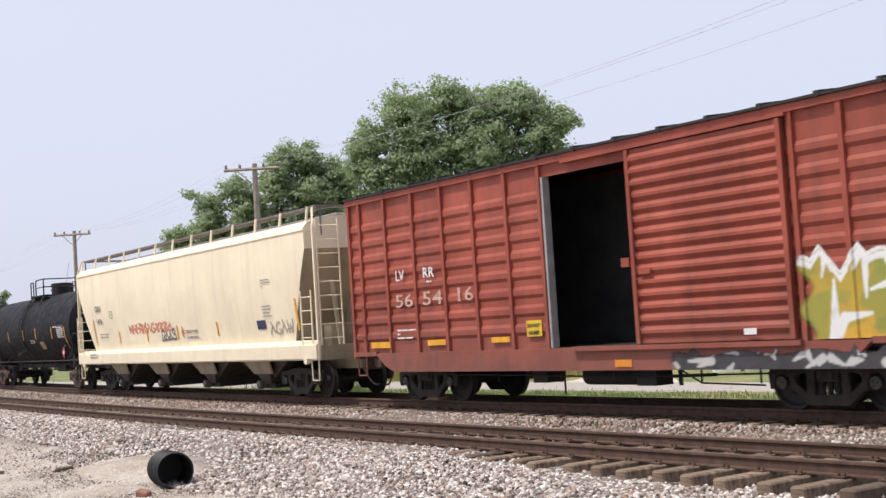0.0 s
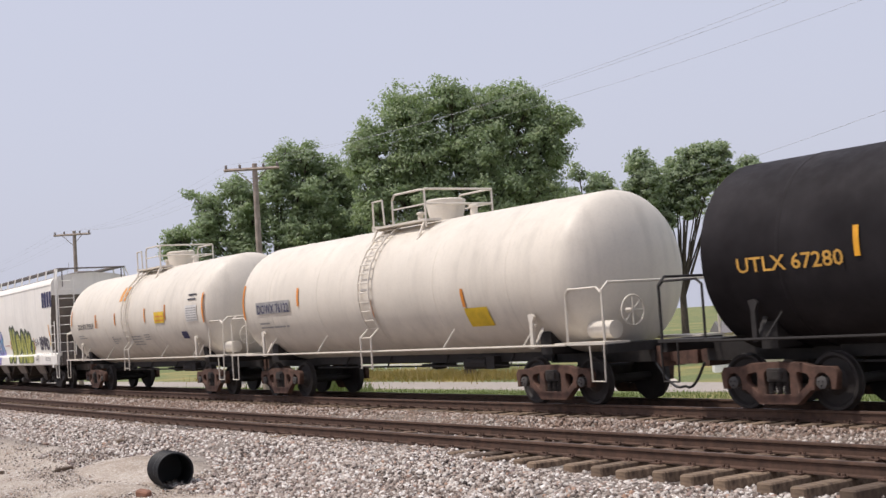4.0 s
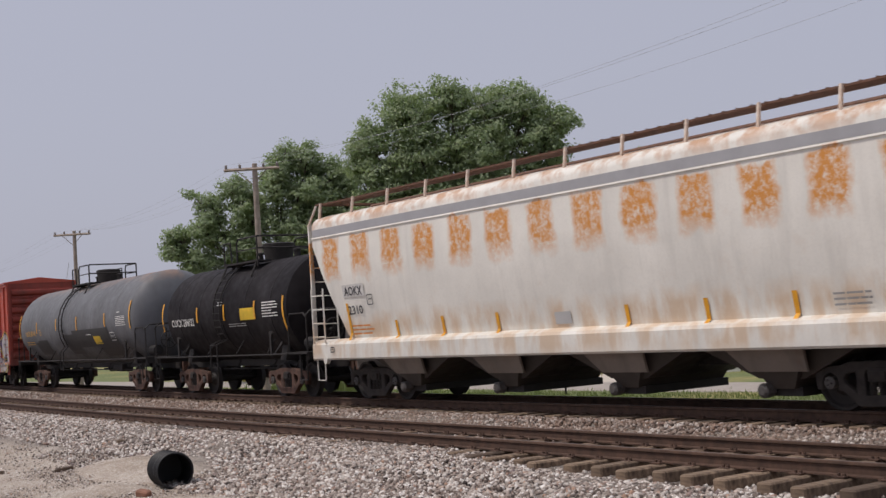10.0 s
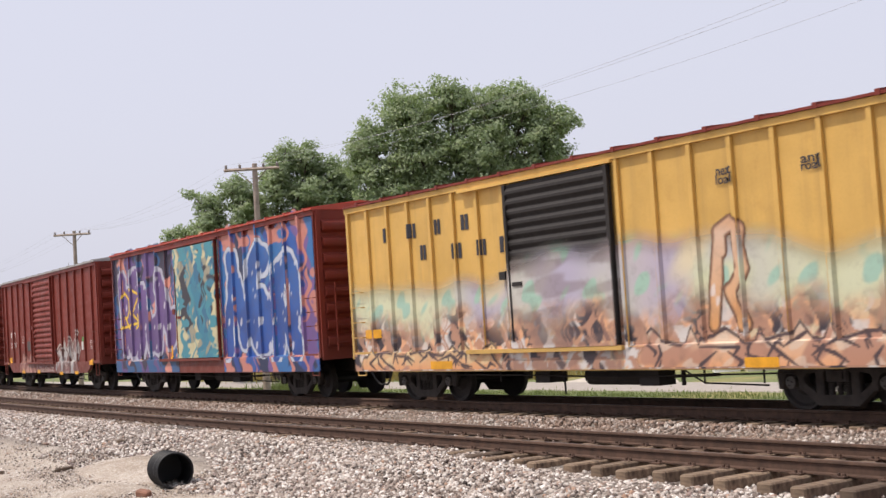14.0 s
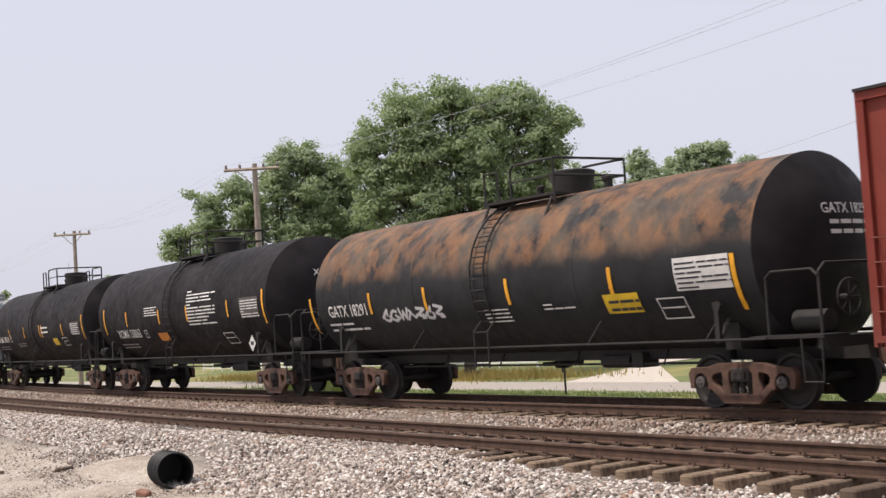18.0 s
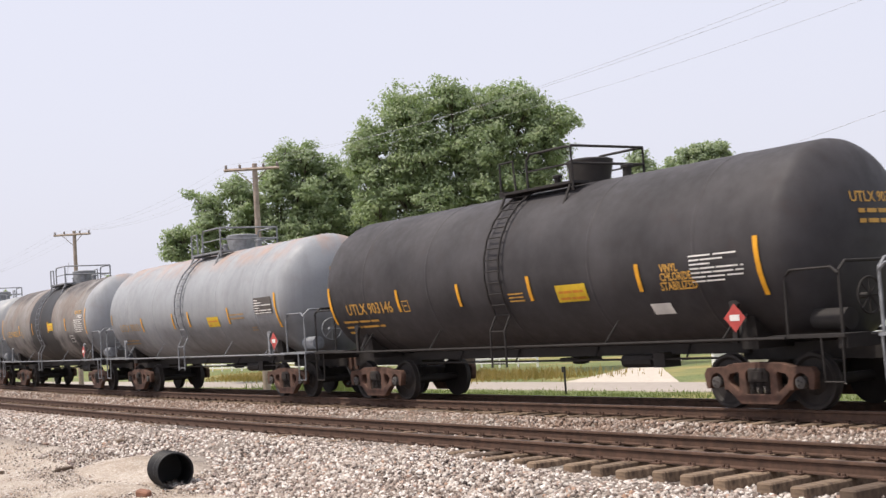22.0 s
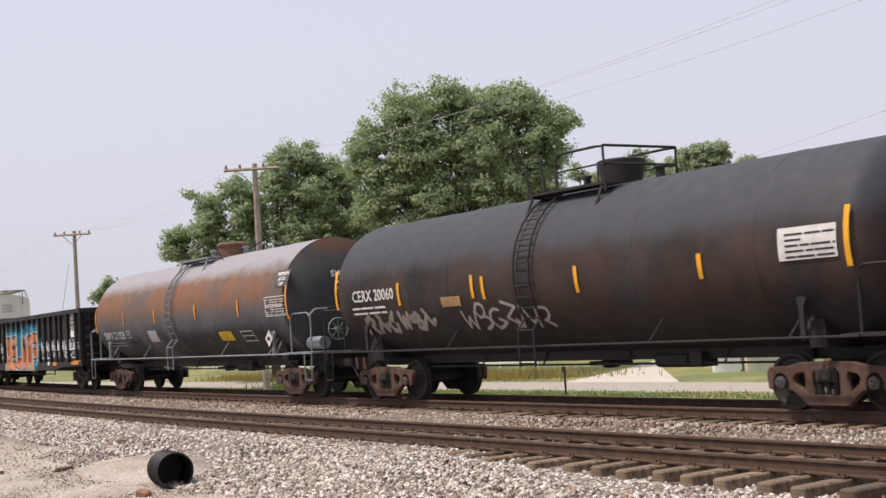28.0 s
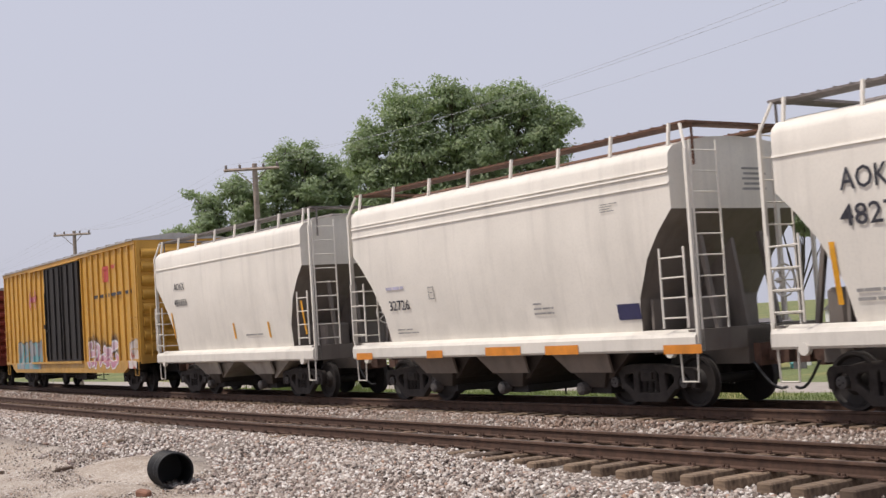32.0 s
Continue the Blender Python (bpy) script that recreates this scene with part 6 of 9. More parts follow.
    boxcar("boxcar", "dark red boxcar at the tail of the view", -609.6, 15.7, P_BROWN, P_BROWN, P_BROWN, P_ROOF)


build_train()

# ---- motion ----
RUN = (536.2707867, 58.0190316, -245.2536818, 287.4805654, 66.6664136, -275.7958406, 112.1513736)


def run_at(t):
    """How far the train has gone."""
    u = t / 32.0
    return sum(c * u ** (k + 1) for k, c in enumerate(RUN))


def wagon_pose(s):
    x, y, a = on_line(s)
    return Matrix.LocRotScale((x, y, 0), Euler((0, 0, a)), None)


def motions():
    for w, mid in WAGONS:
        walk(w, [(k * 0.5, wagon_pose(mid + run_at(k * 0.5))) for k in range(65)])
    mids = dict(WAGONS)
    for ob, w, ax in AXLES:
        seen = [k for k in range(32 * FPS + 1) if -75 < mids[w] + run_at(k / FPS) < 8]
        times = [0] + [k for k in seen if 0 < k < 32 * FPS] + [32 * FPS]
        base = run_at(seen[0] / FPS) if seen else 0.0
        stop = run_at(seen[-1] / FPS) if seen else 0.0
        turn = lambda k: (min(max(run_at(k / FPS), base), stop) - base) / 0.452
        walk(ob, [(k / FPS, Matrix.LocRotScale((ax, 0, 0.455), Euler((0, turn(k), 0)), None)) for k in times])


# ---- sleepers, ballast, drain pipe ----
def tie_material():
    n = Nodes("creosoted_timber", 0.9)
    c = n.ramp(n.noise(0.25, 5, 0.7, (0.5, 3, 2)), [(0.3, (0.060, 0.040, 0.028)), (0.5, (0.235, 0.165, 0.110)), (0.75, (0.48, 0.355, 0.24))])
    n.color(n.mix(n.math("MULTIPLY", n.chance(), 0.85), c, (0.062, 0.042, 0.031)))
    n.bump(n.noise(0.05, 4, 0.7, (0.4, 4, 2)), 0.6, 0.012)
    return n.mat


M_TIE = tie_material()


def lay_track(name, label, off, z, s0, s1, long_from, rails):
    t = thing(name, label, "railway track", kind="structure")
    rnd = random.Random(int(100 + off * 10))
    meshes = []
    for k in range(4):
        sh = Shape()
        sh.slab(-0.115, 0.115, -1.3, 1.3, -0.18, 0.0, 0.012)
        meshes.append(sh.mesh("sleeper", M_TIE))
    longer = Shape()
    longer.slab(-0.115, 0.115, -1.52, 1.3, -0.19, 0.0, 0.022)
    longer = longer.mesh("sleeper", M_TIE)
    s = s0
    plates = Shape()
    while s < s1:
        x, y, a = on_line(s, off)
        me = longer if s > long_from else meshes[rnd.randrange(4)]
        o = part("sleeper", me, None, t)
        y += rnd.uniform(-0.15, 0.07) + 0.03 * max(0.0, -13.0 - s) if me is longer else 0.0
        o.location = (x, y, z - 0.175 + rnd.uniform(-0.02, 0.005))
        o.rotation_euler = (0, 0, a + rnd.gauss(0, 0.03 if me is longer else 0.012))
        for r in (-GAUGE / 2, GAUGE / 2):
            px, py, pa = on_line(s, off + r)
            plates.box(px - 0.09, px + 0.09, py - 0.17, py + 0.17, z - 0.182, z - 0.165)
            for q in (-0.1, 0.1):
                plates.box(px - 0.05, px - 0.02, py + q - 0.015, py + q + 0.015, z - 0.17, z - 0.135)
                plates.box(px + 0.03, px + 0.06, py + q - 0.015, py + q + 0.015, z - 0.17, z - 0.135)
        s += (0.61 if off else 0.52) + rnd.uniform(-0.04, 0.04)
    tagged(part("tie_plates", plates, M_RAIL, t), kind="stuff")
    for r in rails:
        r.parent = t


lay_track("far_track", "rusty railway track carrying the train", 0.0, 0.0, -75, 6, 99, FAR_RAILS)
lay_track("near_track", "empty railway track with weathered wooden sleepers", YN - YC, ZN, -75, 4, -17.2, NEAR_RAILS)


def stone_material():
    n = Nodes("ballast_stone", 0.9)
    col = n.ramp(n.island(), [(0.0, (0.050, 0.038, 0.033)), (0.2, (0.190, 0.148, 0.124)), (0.45, (0.340, 0.285, 0.248)), (0.68, (0.48, 0.43, 0.385)), (0.88, (0.74, 0.70, 0.66)), (0.95, (0.36, 0.23, 0.16)), (1.0, (0.20, 0.16, 0.16))])
    p = n.xyz()
    rust = n.math("MULTIPLY", n.step(p["Y"], 13.6, 14.4), 0.72)
    n.color(n.mix(n.math("MULTIPLY", rust, n.step(n.noise(0.9, 4), 0.25, 0.65)), col, (0.21, 0.130, 0.090)))
    n.bump(n.noise(0.02, 3), 0.4, 0.004)
    return n.mat


M_STONE = stone_material()


def ballast(name, label, zones, seed):
    """Angular stones: knocked-about cubes strewn over strips (s0, s1, off0, off1, per square metre, size)."""
    rng = np.random.default_rng(seed)
    cube = np.array([(x, y, z) for x in (-1, 1) for y in (-1, 1) for z in (-1, 1)], float)
    quad = np.array([(0, 1, 3, 2), (4, 6, 7, 5), (0, 4, 5, 1), (2, 3, 7, 6), (0, 2, 6, 4), (1, 5, 7, 3)])
    vs, fs, k = [], [], 0
    for s0, s1, o0, o1, per, size in zones:
        n = int((s1 - s0) * (o1 - o0) * per)
        for s, o in zip(rng.uniform(s0, s1, n), rng.uniform(o0, o1, n)):
            x, y, a = on_line(s, o)
            z = bed_height(x, y)
            r = size * rng.uniform(0.55, 1.25) * 0.5
            q = rng.normal(size=4)
            q /= np.linalg.norm(q)
            w, i, j, l = q
            rot = np.array([[1 - 2 * (j * j + l * l), 2 * (i * j - l * w), 2 * (i * l + j * w)], [2 * (i * j + l * w), 1 - 2 * (i * i + l * l), 2 * (j * l - i * w)],
                            [2 * (i * l - j * w), 2 * (j * l + i * w), 1 - 2 * (i * i + j * j)]])
            shape = cube * rng.uniform(0.55, 1.0, (8, 1)) * np.array([1.0, rng.uniform(0.6, 0.95), rng.uniform(0.5, 0.85)])
            vs.append(shape @ rot.T * r + (x, y, z + r * 0.25))
            fs.append(quad + k)
            k += 8
    v = np.concatenate(vs)
    f = np.concatenate(fs)
    me = bpy.data.meshes.new(name)
    me.vertices.add(len(v))
    me.vertices.foreach_set("co", v.ravel())
    me.loops.add(f.size)
    me.loops.foreach_set("vertex_index", f.ravel())
    me.polygons.add(len(f))
    me.polygons.foreach_set("loop_start", np.arange(0, f.size, 4))
    me.update(calc_edges=True)
    me.materials.append(M_STONE)
    tagged(part(name, me, None, None), label, "ballast", kind="stuff")


ballast("shoulder_ballast", "loose pale crushed stone on the track shoulder", [(-21, -7, -8.4, -5.2, 430, 0.070), (-50, -21, -7.2, -5.2, 230, 0.075), (-70, -50, -6.6, -5.2, 60, 0.09), (-30, -21, -8.2, -7.2, 90, 0.06), (-40, -17, -12.5, -6.8, 40, 0.036), (-27, -17, -12.5, -7.5, 170, 0.024), (-16.5, -6, -5.25, -4.75, 160, 0.065), (-50, -16.5, -5.3, -4.62, 330, 0.065), (-16.5, -12.5, -5.3, -4.8, 150, 0.065)], 5)
ballast("track_ballast", "rust-stained crushed stone between the tracks", [(-50, -6, -2.75, -1.40, 300, 0.070), (-50, -6, -1.40, -1.10, 90, 0.060), (-75, -50, -2.75, -1.15, 90, 0.085), (-45, -6, -4.3, -3.0, 14, 0.06)], 6)

M_PIPE = plain("black_plastic_pipe", (0.0065, 0.0065, 0.008), 0.6, size=0.2, vary=0.3)
PIPE_AT = (-20.96, 9.29, -0.50)
pipe_thing = thing("drain_pipe", "black corrugated plastic drain pipe lying in the gravel", "pipe")
pipe_thing.location = PIPE_AT
pipe_thing.rotation_euler = (0, radians(-2), radians(-14.0))
ps = Shape()
rings = []
for i in range(48):
    x = -1.05 + 1.05 * i / 47
    rings.append((x, 0.312 + 0.013 * math.sin(i * 2.4)))
rings += [(0.0, 0.29), (-0.05, 0.285), (-1.0, 0.285)]
ps.lathe(rings, 40, "x", (0, 0, 0), False)
part("pipe_wall", ps, M_PIPE, pipe_thing, smooth=50)
# black cap added deep inside to keep the bore dark
cap = Shape()
cap.lathe([(-0.99, 0.286), (-1.0, 0.01)], 24, "x", (0, 0, 0), True)
part("blocked_end", cap, M_PIPE, pipe_thing)


def mound(x, y, rx, ry, h, seed):
    sh = Shape()
    n, m = 10, 24
    v = []
    for i in range(n + 1):
        for j in range(m):
            t = 2 * math.pi * j / m
            r = i / n
            px, py = x + rx * r * math.cos(t), y + ry * r * math.sin(t)
            z = bed_height(px, py) - 0.06 + h * (1 - r * r) ** 1.5 * (0.8 + 0.5 * noise.noise(Vector((px * 1.7, py * 1.7, seed)))) + 0.03 * noise.noise(Vector((px * 6, py * 6, seed)))
            v.append((px, py, z))
    f = [(i * m + j, i * m + (j + 1) % m, (i + 1) * m + (j + 1) % m, (i + 1) * m + j) for i in range(n) for j in range(m)]
    sh.add(v, f)
    tagged(part("dirt_mound", sh, bpy.data.materials["ground_gravel_and_grass"], None, smooth=60), "low mound of dry brown dirt and gravel", "dirt heap")


mound(-24.2, 10.1, 3.4, 1.5, 0.24, 1)
mound(-22.0, 8.6, 1.3, 0.8, 0.16, 4)
for x, y, a in ((-20.6, 8.55, 0.3),):
    r = Shape()
    r.slab(-0.14, 0.14, -0.07, 0.07, -0.05, 0.07, 0.02)
    o = part("brick_scrap", r, plain("broken_brick", (0.24, 0.12, 0.08), 0.9) if x == -20.6 else bpy.data.materials["broken_brick"], None)
    o.location, o.rotation_euler = (x, y, bed_height(x, y) + 0.03), (0.2, 0.1, a)
    tagged(o, "broken reddish brick lying by the pipe", "brick", "brick scraps")
for x, y in ((-29.0, 11.55), (-26.5, 9.3), (-27.5, 8.2)):
    r = Shape()
    r.slab(-0.2, 0.2, -0.05, 0.05, -0.03, 0.05, 0.02)
    o = part("wood_scrap", r, M_TIE, None)
    o.location, o.rotation_euler = (x, y, bed_height(x, y) + 0.02), (0.1, 0.05, x)
    tagged(o, "dark scrap of rotten timber on the gravel", "wood scrap", "timber scraps")


# ---- lettering, reflectors, notices and graffiti on the wagons ----
M_SIGNYELLOW = plain("notice_yellow", (0.66, 0.44, 0.02), 0.6, size=0.3, vary=0.2, bump=0)
M_GOLD_FADED = plain("stencil_gold_faded", (0.36, 0.23, 0.10), 0.7, size=0.2, vary=0.3, bump=0)
M_RED_FADED = plain("stencil_red_faded", (0.42, 0.16, 0.13), 0.7, size=0.2, vary=0.3, bump=0)
M_PALE = plain("notice_pale", (0.60, 0.585, 0.56), 0.6, size=0.2, vary=0.12, bump=0)
M_WORN = plain("stencil_worn_pink", (0.52, 0.34, 0.27), 0.7, size=0.12, vary=0.5, bump=0)
M_PATCHGREY = plain("patch_grey", (0.36, 0.36, 0.375), 0.6, size=0.5, vary=0.08, bump=0)
M_PATCHPALE = plain("patch_pale_grey", (0.47, 0.47, 0.47), 0.6, size=0.5, vary=0.08, bump=0)
M_PATCHBLACK = plain("patch_black", (0.022, 0.022, 0.024), 0.55, size=0.5, vary=0.3, bump=0)
M_PATCHDARK = plain("patch_dark", (0.075, 0.065, 0.06), 0.6, size=0.3, vary=0.2, bump=0)
M_PATCHTAN = plain("patch_tan", (0.36, 0.22, 0.15), 0.6, size=0.3, vary=0.2, bump=0)
M_PATCHBLUE = plain("patch_blue_grey", (0.33, 0.36, 0.41), 0.6, size=0.3, vary=0.15, bump=0)
M_LAVENDER = plain("stencil_lavender", (0.46, 0.44, 0.56), 0.6, size=0.3, vary=0.2, bump=0)
M_GREEN = plain("sticker_green", (0.06, 0.33, 0.06), 0.5, size=0.3, vary=0.2, bump=0)
M_RUSTPATCH = plain("rust_orange_patch", (0.60, 0.28, 0.08), 0.8, size=0.15, vary=0.25, bump=0)


def spray_material():
    n = Nodes("spray_paint", 0.5)
    a = n.nt.nodes.new("ShaderNodeAttribute")
    a.attribute_name = "spray"
    n.color(n.mix(n.math("MULTIPLY", n.step(n.noise(0.25, 5), 0.5, 0.8), 0.35), a.outputs["Color"], (0.12, 0.085, 0.07)))
    n.link(a.outputs["Alpha"], n.bsdf.inputs["Alpha"])
    return n.mat


M_SPRAY = spray_material()

def arc(cx, cz, rx, rz, a0, a1, n=7):
    return [(cx + rx * math.cos(radians(a0 + (a1 - a0) * k / n)), cz + rz * math.sin(radians(a0 + (a1 - a0) * k / n))) for k in range(n + 1)]


# abstract spray forms: hooks, loops, arrows, waves
GLYPHS = [
    [arc(0.45, 0.5, 0.45, 0.5, 60, 330), [(0.55, 0.45), (0.95, 0.25)]],
    [[(0.0, 0.05), (0.35, 0.75), (0.15, 0.95)], [(0.35, 0.75), (0.75, 0.15), (1.0, 0.35)]],
    [arc(0.4, 0.72, 0.32, 0.26, -60, 250), arc(0.5, 0.25, 0.42, 0.25, 120, -100)],
    [[(0.05, 0.9), (0.3, 0.1), (0.5, 0.7), (0.75, 0.05), (0.95, 0.95)]],
    [[(0.1, 0.0), (0.15, 0.85)], arc(0.5, 0.62, 0.38, 0.33, 170, -90), [(0.5, 0.3), (0.95, 0.0)]],
    [[(0.0, 0.3), (0.6, 0.95), (0.55, 0.55)], arc(0.55, 0.25, 0.35, 0.25, 180, 400)],
    [[(0.05, 0.95), (0.85, 0.8), (0.2, 0.35), (0.9, 0.1)], [(0.7, 0.3), (0.9, 0.1), (0.6, 0.02)]],
    [arc(0.25, 0.45, 0.25, 0.45, 90, 270), arc(0.75, 0.55, 0.25, 0.45, -90, 90), [(0.2, 0.5), (0.8, 0.5)]],
]
LETTERS = {
    "P": [[(0.1, 0), (0.1, 0.95)], [(0.1, 0.95)] + arc(0.45, 0.7, 0.42, 0.27, 90, -90) + [(0.1, 0.42)]],
    "R": [[(0.1, 0), (0.1, 0.95)], [(0.1, 0.95)] + arc(0.45, 0.72, 0.4, 0.25, 90, -90) + [(0.1, 0.46)], [(0.4, 0.46), (0.95, 0.0)]],
    "A": [[(0.0, 0), (0.4, 0.98), (0.6, 0.98), (0.95, 0)], [(0.2, 0.36), (0.8, 0.36)]],
    "I": [[(0.5, 0), (0.5, 0.55)], [(0.42, 0.86), (0.58, 0.90)]],
    "N": [[(0.08, 0), (0.1, 0.95), (0.85, 0.05), (0.9, 1.0)]],
    "E": [[(0.85, 0.95), (0.1, 0.9), (0.08, 0.05), (0.9, 0.0)], [(0.1, 0.5), (0.7, 0.52)]],
    "L": [[(0.15, 1.0), (0.1, 0.05), (0.9, 0.0)]],
    "X": [[(0.0, 1.0), (0.95, 0.0)], [(0.95, 1.0), (0.05, 0.0)]],
    "B": [[(0.1, 0), (0.1, 1)], [(0.1, 1)] + arc(0.4, 0.77, 0.35, 0.23, 90, -90) + arc(0.4, 0.27, 0.45, 0.27, 90, -90) + [(0.1, 0)]],
    "M": [[(0.0, 0), (0.1, 1), (0.5, 0.4), (0.9, 1), (1.0, 0)]],
    "D": [[(0.1, 0), (0.1, 1)], [(0.1, 1)] + arc(0.3, 0.5, 0.55, 0.5, 90, -90) + [(0.1, 0)]],
    "e": [[(0.1, 0.3), (0.8, 0.35)] + arc(0.45, 0.3, 0.38, 0.3, 20, 310)],
    "U": [[(0.05, 1.0), (0.08, 0.3)] + arc(0.48, 0.28, 0.40, 0.28, 180, 360) + [(0.90, 1.0)]],
    "O": [arc(0.48, 0.5, 0.45, 0.48, 90, 450, 12)],
    "K": [[(0.1, 0.0), (0.1, 1.0)], [(0.9, 1.0), (0.15, 0.45), (0.95, 0.0)]],
    "S": [arc(0.5, 0.74, 0.38, 0.24, 20, 250) + arc(0.48, 0.25, 0.42, 0.26, 80, -160)],
    "l": [[(0.5, 1.0), (0.45, 0.1), (0.7, 0.0)]],
    "a": [arc(0.4, 0.28, 0.35, 0.28, 30, 360), [(0.78, 0.6), (0.8, 0.0)]],
    "x": [[(0.1, 0.7), (1.0, -0.3)], [(1.1, 0.9), (0.0, -0.1)]],
}


def lump(x, z, seed, size):
    """Smooth blotches from 0 to 1 over arrays."""
    u = np.sin(x / size * 2.1 + seed) + np.sin(z / size * 2.7 + seed * 1.7) + np.sin((x + z) / size * 1.3 + seed * 0.6) + np.sin((x - 1.4 * z) / size * 3.3 + seed * 2.3) * 0.7
    return (u / 3.7 + 1) / 2


def soft(v, lo, hi):
    t = np.clip((v - lo) / (hi - lo), 0, 1)
    return t * t * (3 - 2 * t)


def seg_dist(x, z, a, b):
    ax, az, bx, bz = a[0], a[1], b[0], b[1]
    dx, dz = bx - ax, bz - az
    t = np.clip(((x - ax) * dx + (z - az) * dz) / (dx * dx + dz * dz + 1e-9), 0, 1)
    return np.hypot(x - ax - t * dx, z - az - t * dz)


TYPED = []
LAYERS = {}


def set_type():
    """Makes all lines of type at once."""
    cut_type([(s, size, 0.004) for _, s, _, _, _, size, _ in TYPED])
    for c, s, x, z, width, size, mat in TYPED:
        line = wrap_text(s, size, (x, z), c.lay(0.020 + 0.002 * LAYERS.get(c.w.name, 0)), width, 0.004)
        for letter in letters(line):
            part("letter", letter, mat, c.w)


def letters(line):
    """Parts a line of type into its letters: faces whose spans along the line overlap belong together."""
    spans = sorted((min(line.v[i][0] for i in f), max(line.v[i][0] for i in f), k) for k, f in enumerate(line.f))
    runs, reach = [], -1e9
    for lo, hi, k in spans:
        if lo > reach + 0.001:
            runs.append([])
        runs[-1].append(k)
        reach = max(reach, hi)
    out = []
    for run in runs:
        used = sorted({i for k in run for i in line.f[k]})
        at = {i: n for n, i in enumerate(used)}
        sh = Shape()
        sh.add([line.v[i] for i in used], [tuple(at[i] for i in line.f[k]) for k in run])
        out.append(sh)
    return out


class Decals:
    """Puts lettering, strips, notices and spray paint on one wagon's near side."""
    def __init__(self, index):
        self.w, self.skin = CARS[index]
        self.seed = index * 17

    def lay(self, d):
        return lambda x, z: self.skin(x, z) - d

    def type(self, s, x, z, width, size, mat):
        TYPED.append((self, s, x, z, width, size, mat))

    def strip(self, x, z0, z1, mat=None):
        part("reflector_strip", patch(x - 0.05, x + 0.05, z0, z1, self.lay(0.014), 1, 5), mat or M_YELLOW, self.w)

    def panel(self, x0, x1, z0, z1, mat):
        part("notice" if mat not in (M_YELLOW, M_ORANGE) else "reflector_strip", patch(x0, x1, z0, z1, self.lay(0.013), max(1, round((x1 - x0) / 0.3)), 5), mat, self.w)

    def print_(self, x0, x1, z0, z1, rows, mat):
        self.seed += 1
        o = part("small_print", bars(x0, z0, x1 - x0, z1 - z0, rows, self.lay(0.017), self.seed), mat, self.w)
        tagged(o, kind="stuff")

    def box(self, x0, x1, z0, z1, mat):
        f = self.lay(0.015)
        sh = Shape()
        t = 0.022
        for a, b, c, d in ((x0, x1, z0, z0 + t), (x0, x1, z1 - t, z1), (x0, x0 + t, z0, z1), (x1 - t, x1, z0, z1), (x0 + 0.06, x1 - 0.06, (z0 + z1) / 2, (z0 + z1) / 2 + t)):
            sh.add([(a, f(a, c), c), (b, f(b, c), c), (b, f(b, d), d), (a, f(a, d), d)], [(0, 1, 2, 3)])
        part("stencil_box", sh, mat, self.w)

    def placard(self, x, z, red=True, s=0.23):
        f = lambda x, z: -1.56
        sh = Shape()
        sh.use(M_REDSIGN if red else M_PALE)
        sh.add([(x - s, f(x, z), z), (x, f(x, z), z - s), (x + s, f(x, z), z), (x, f(x, z), z + s)], [(0, 1, 2, 3)])
        k = s * 0.45
        sh.use(M_WHITE if red else M_INK)
        sh.add([(x - k, f(x, z) - 0.004, z - 0.05), (x + k, f(x, z) - 0.004, z - 0.05), (x + k, f(x, z) - 0.004, z + 0.05), (x - k, f(x, z) - 0.004, z + 0.05)], [(0, 1, 2, 3)])
        part("hazard_placard", sh, None, self.w)

    def spray(self, x0, x1, z0, z1, paint_fn, res=0.03, name="graffiti"):
        """A painted skin: paint_fn(x, z) gives colour and cover over the grid."""
        LAYERS[self.w.name] = LAYERS.get(self.w.name, 0) + 1
        nx, nz = max(2, int((x1 - x0) / res)), max(2, int((z1 - z0) / res))
        xs, zs = np.linspace(x0, x1, nx + 1), np.linspace(z0, z1, nz + 1)
        gx, gz = np.meshgrid(xs, zs)
        col, alpha = paint_fn(gx, gz)
        alpha = np.clip(alpha, 0, 1)
        keep, verts, cols = {}, [], []
        faces = []
        for j in range(nz):
            for i in range(nx):
                if max(alpha[j, i], alpha[j, i + 1], alpha[j + 1, i], alpha[j + 1, i + 1]) < 0.03:
                    continue
                f = []
                for q in ((j, i), (j, i + 1), (j + 1, i + 1), (j + 1, i)):
                    if q not in keep:
                        keep[q] = len(verts)
                        x, z = float(xs[q[1]]), float(zs[q[0]])
                        verts.append((x, self.skin(x, z) - 0.004 - 0.002 * LAYERS[self.w.name], z))
                        cols.append((*[float(c[q]) for c in col], float(alpha[q])))
                    f.append(keep[q])
                faces.append(f)
        if not faces:
            return
        me = bpy.data.meshes.new(name)
        me.from_pydata(verts, [], faces)
        att = me.color_attributes.new("spray", "FLOAT_COLOR", "POINT")
        att.data.foreach_set("color", np.array(cols, dtype=np.float32).ravel())
        me.materials.append(M_SPRAY)
        part(name, me, None, self.w, "spray-painted graffiti")

    def piece(self, x0, x1, z0, z1, n, fill, outline, edge=None, halo=None, thick=0.13, seed=1, lean=0.1, swell=0.25, res=0.03, word="", spans=(), cloudy=0.7, cloud_from=0.35):
        """Letter-like spray forms: n fat glyphs with fill, outline, bright edge and clouded halo."""
        rnd = random.Random(seed)
        segs = []
        h, wd = z1 - z0, (x1 - x0) / n
        for k in range(n):
            g = LETTERS[word[k]] if word else GLYPHS[rnd.randrange(len(GLYPHS))]
            sx, sz, oz = wd * 0.98, h * rnd.uniform(0.62, 0.80), rnd.uniform(0.08, 0.16) * h
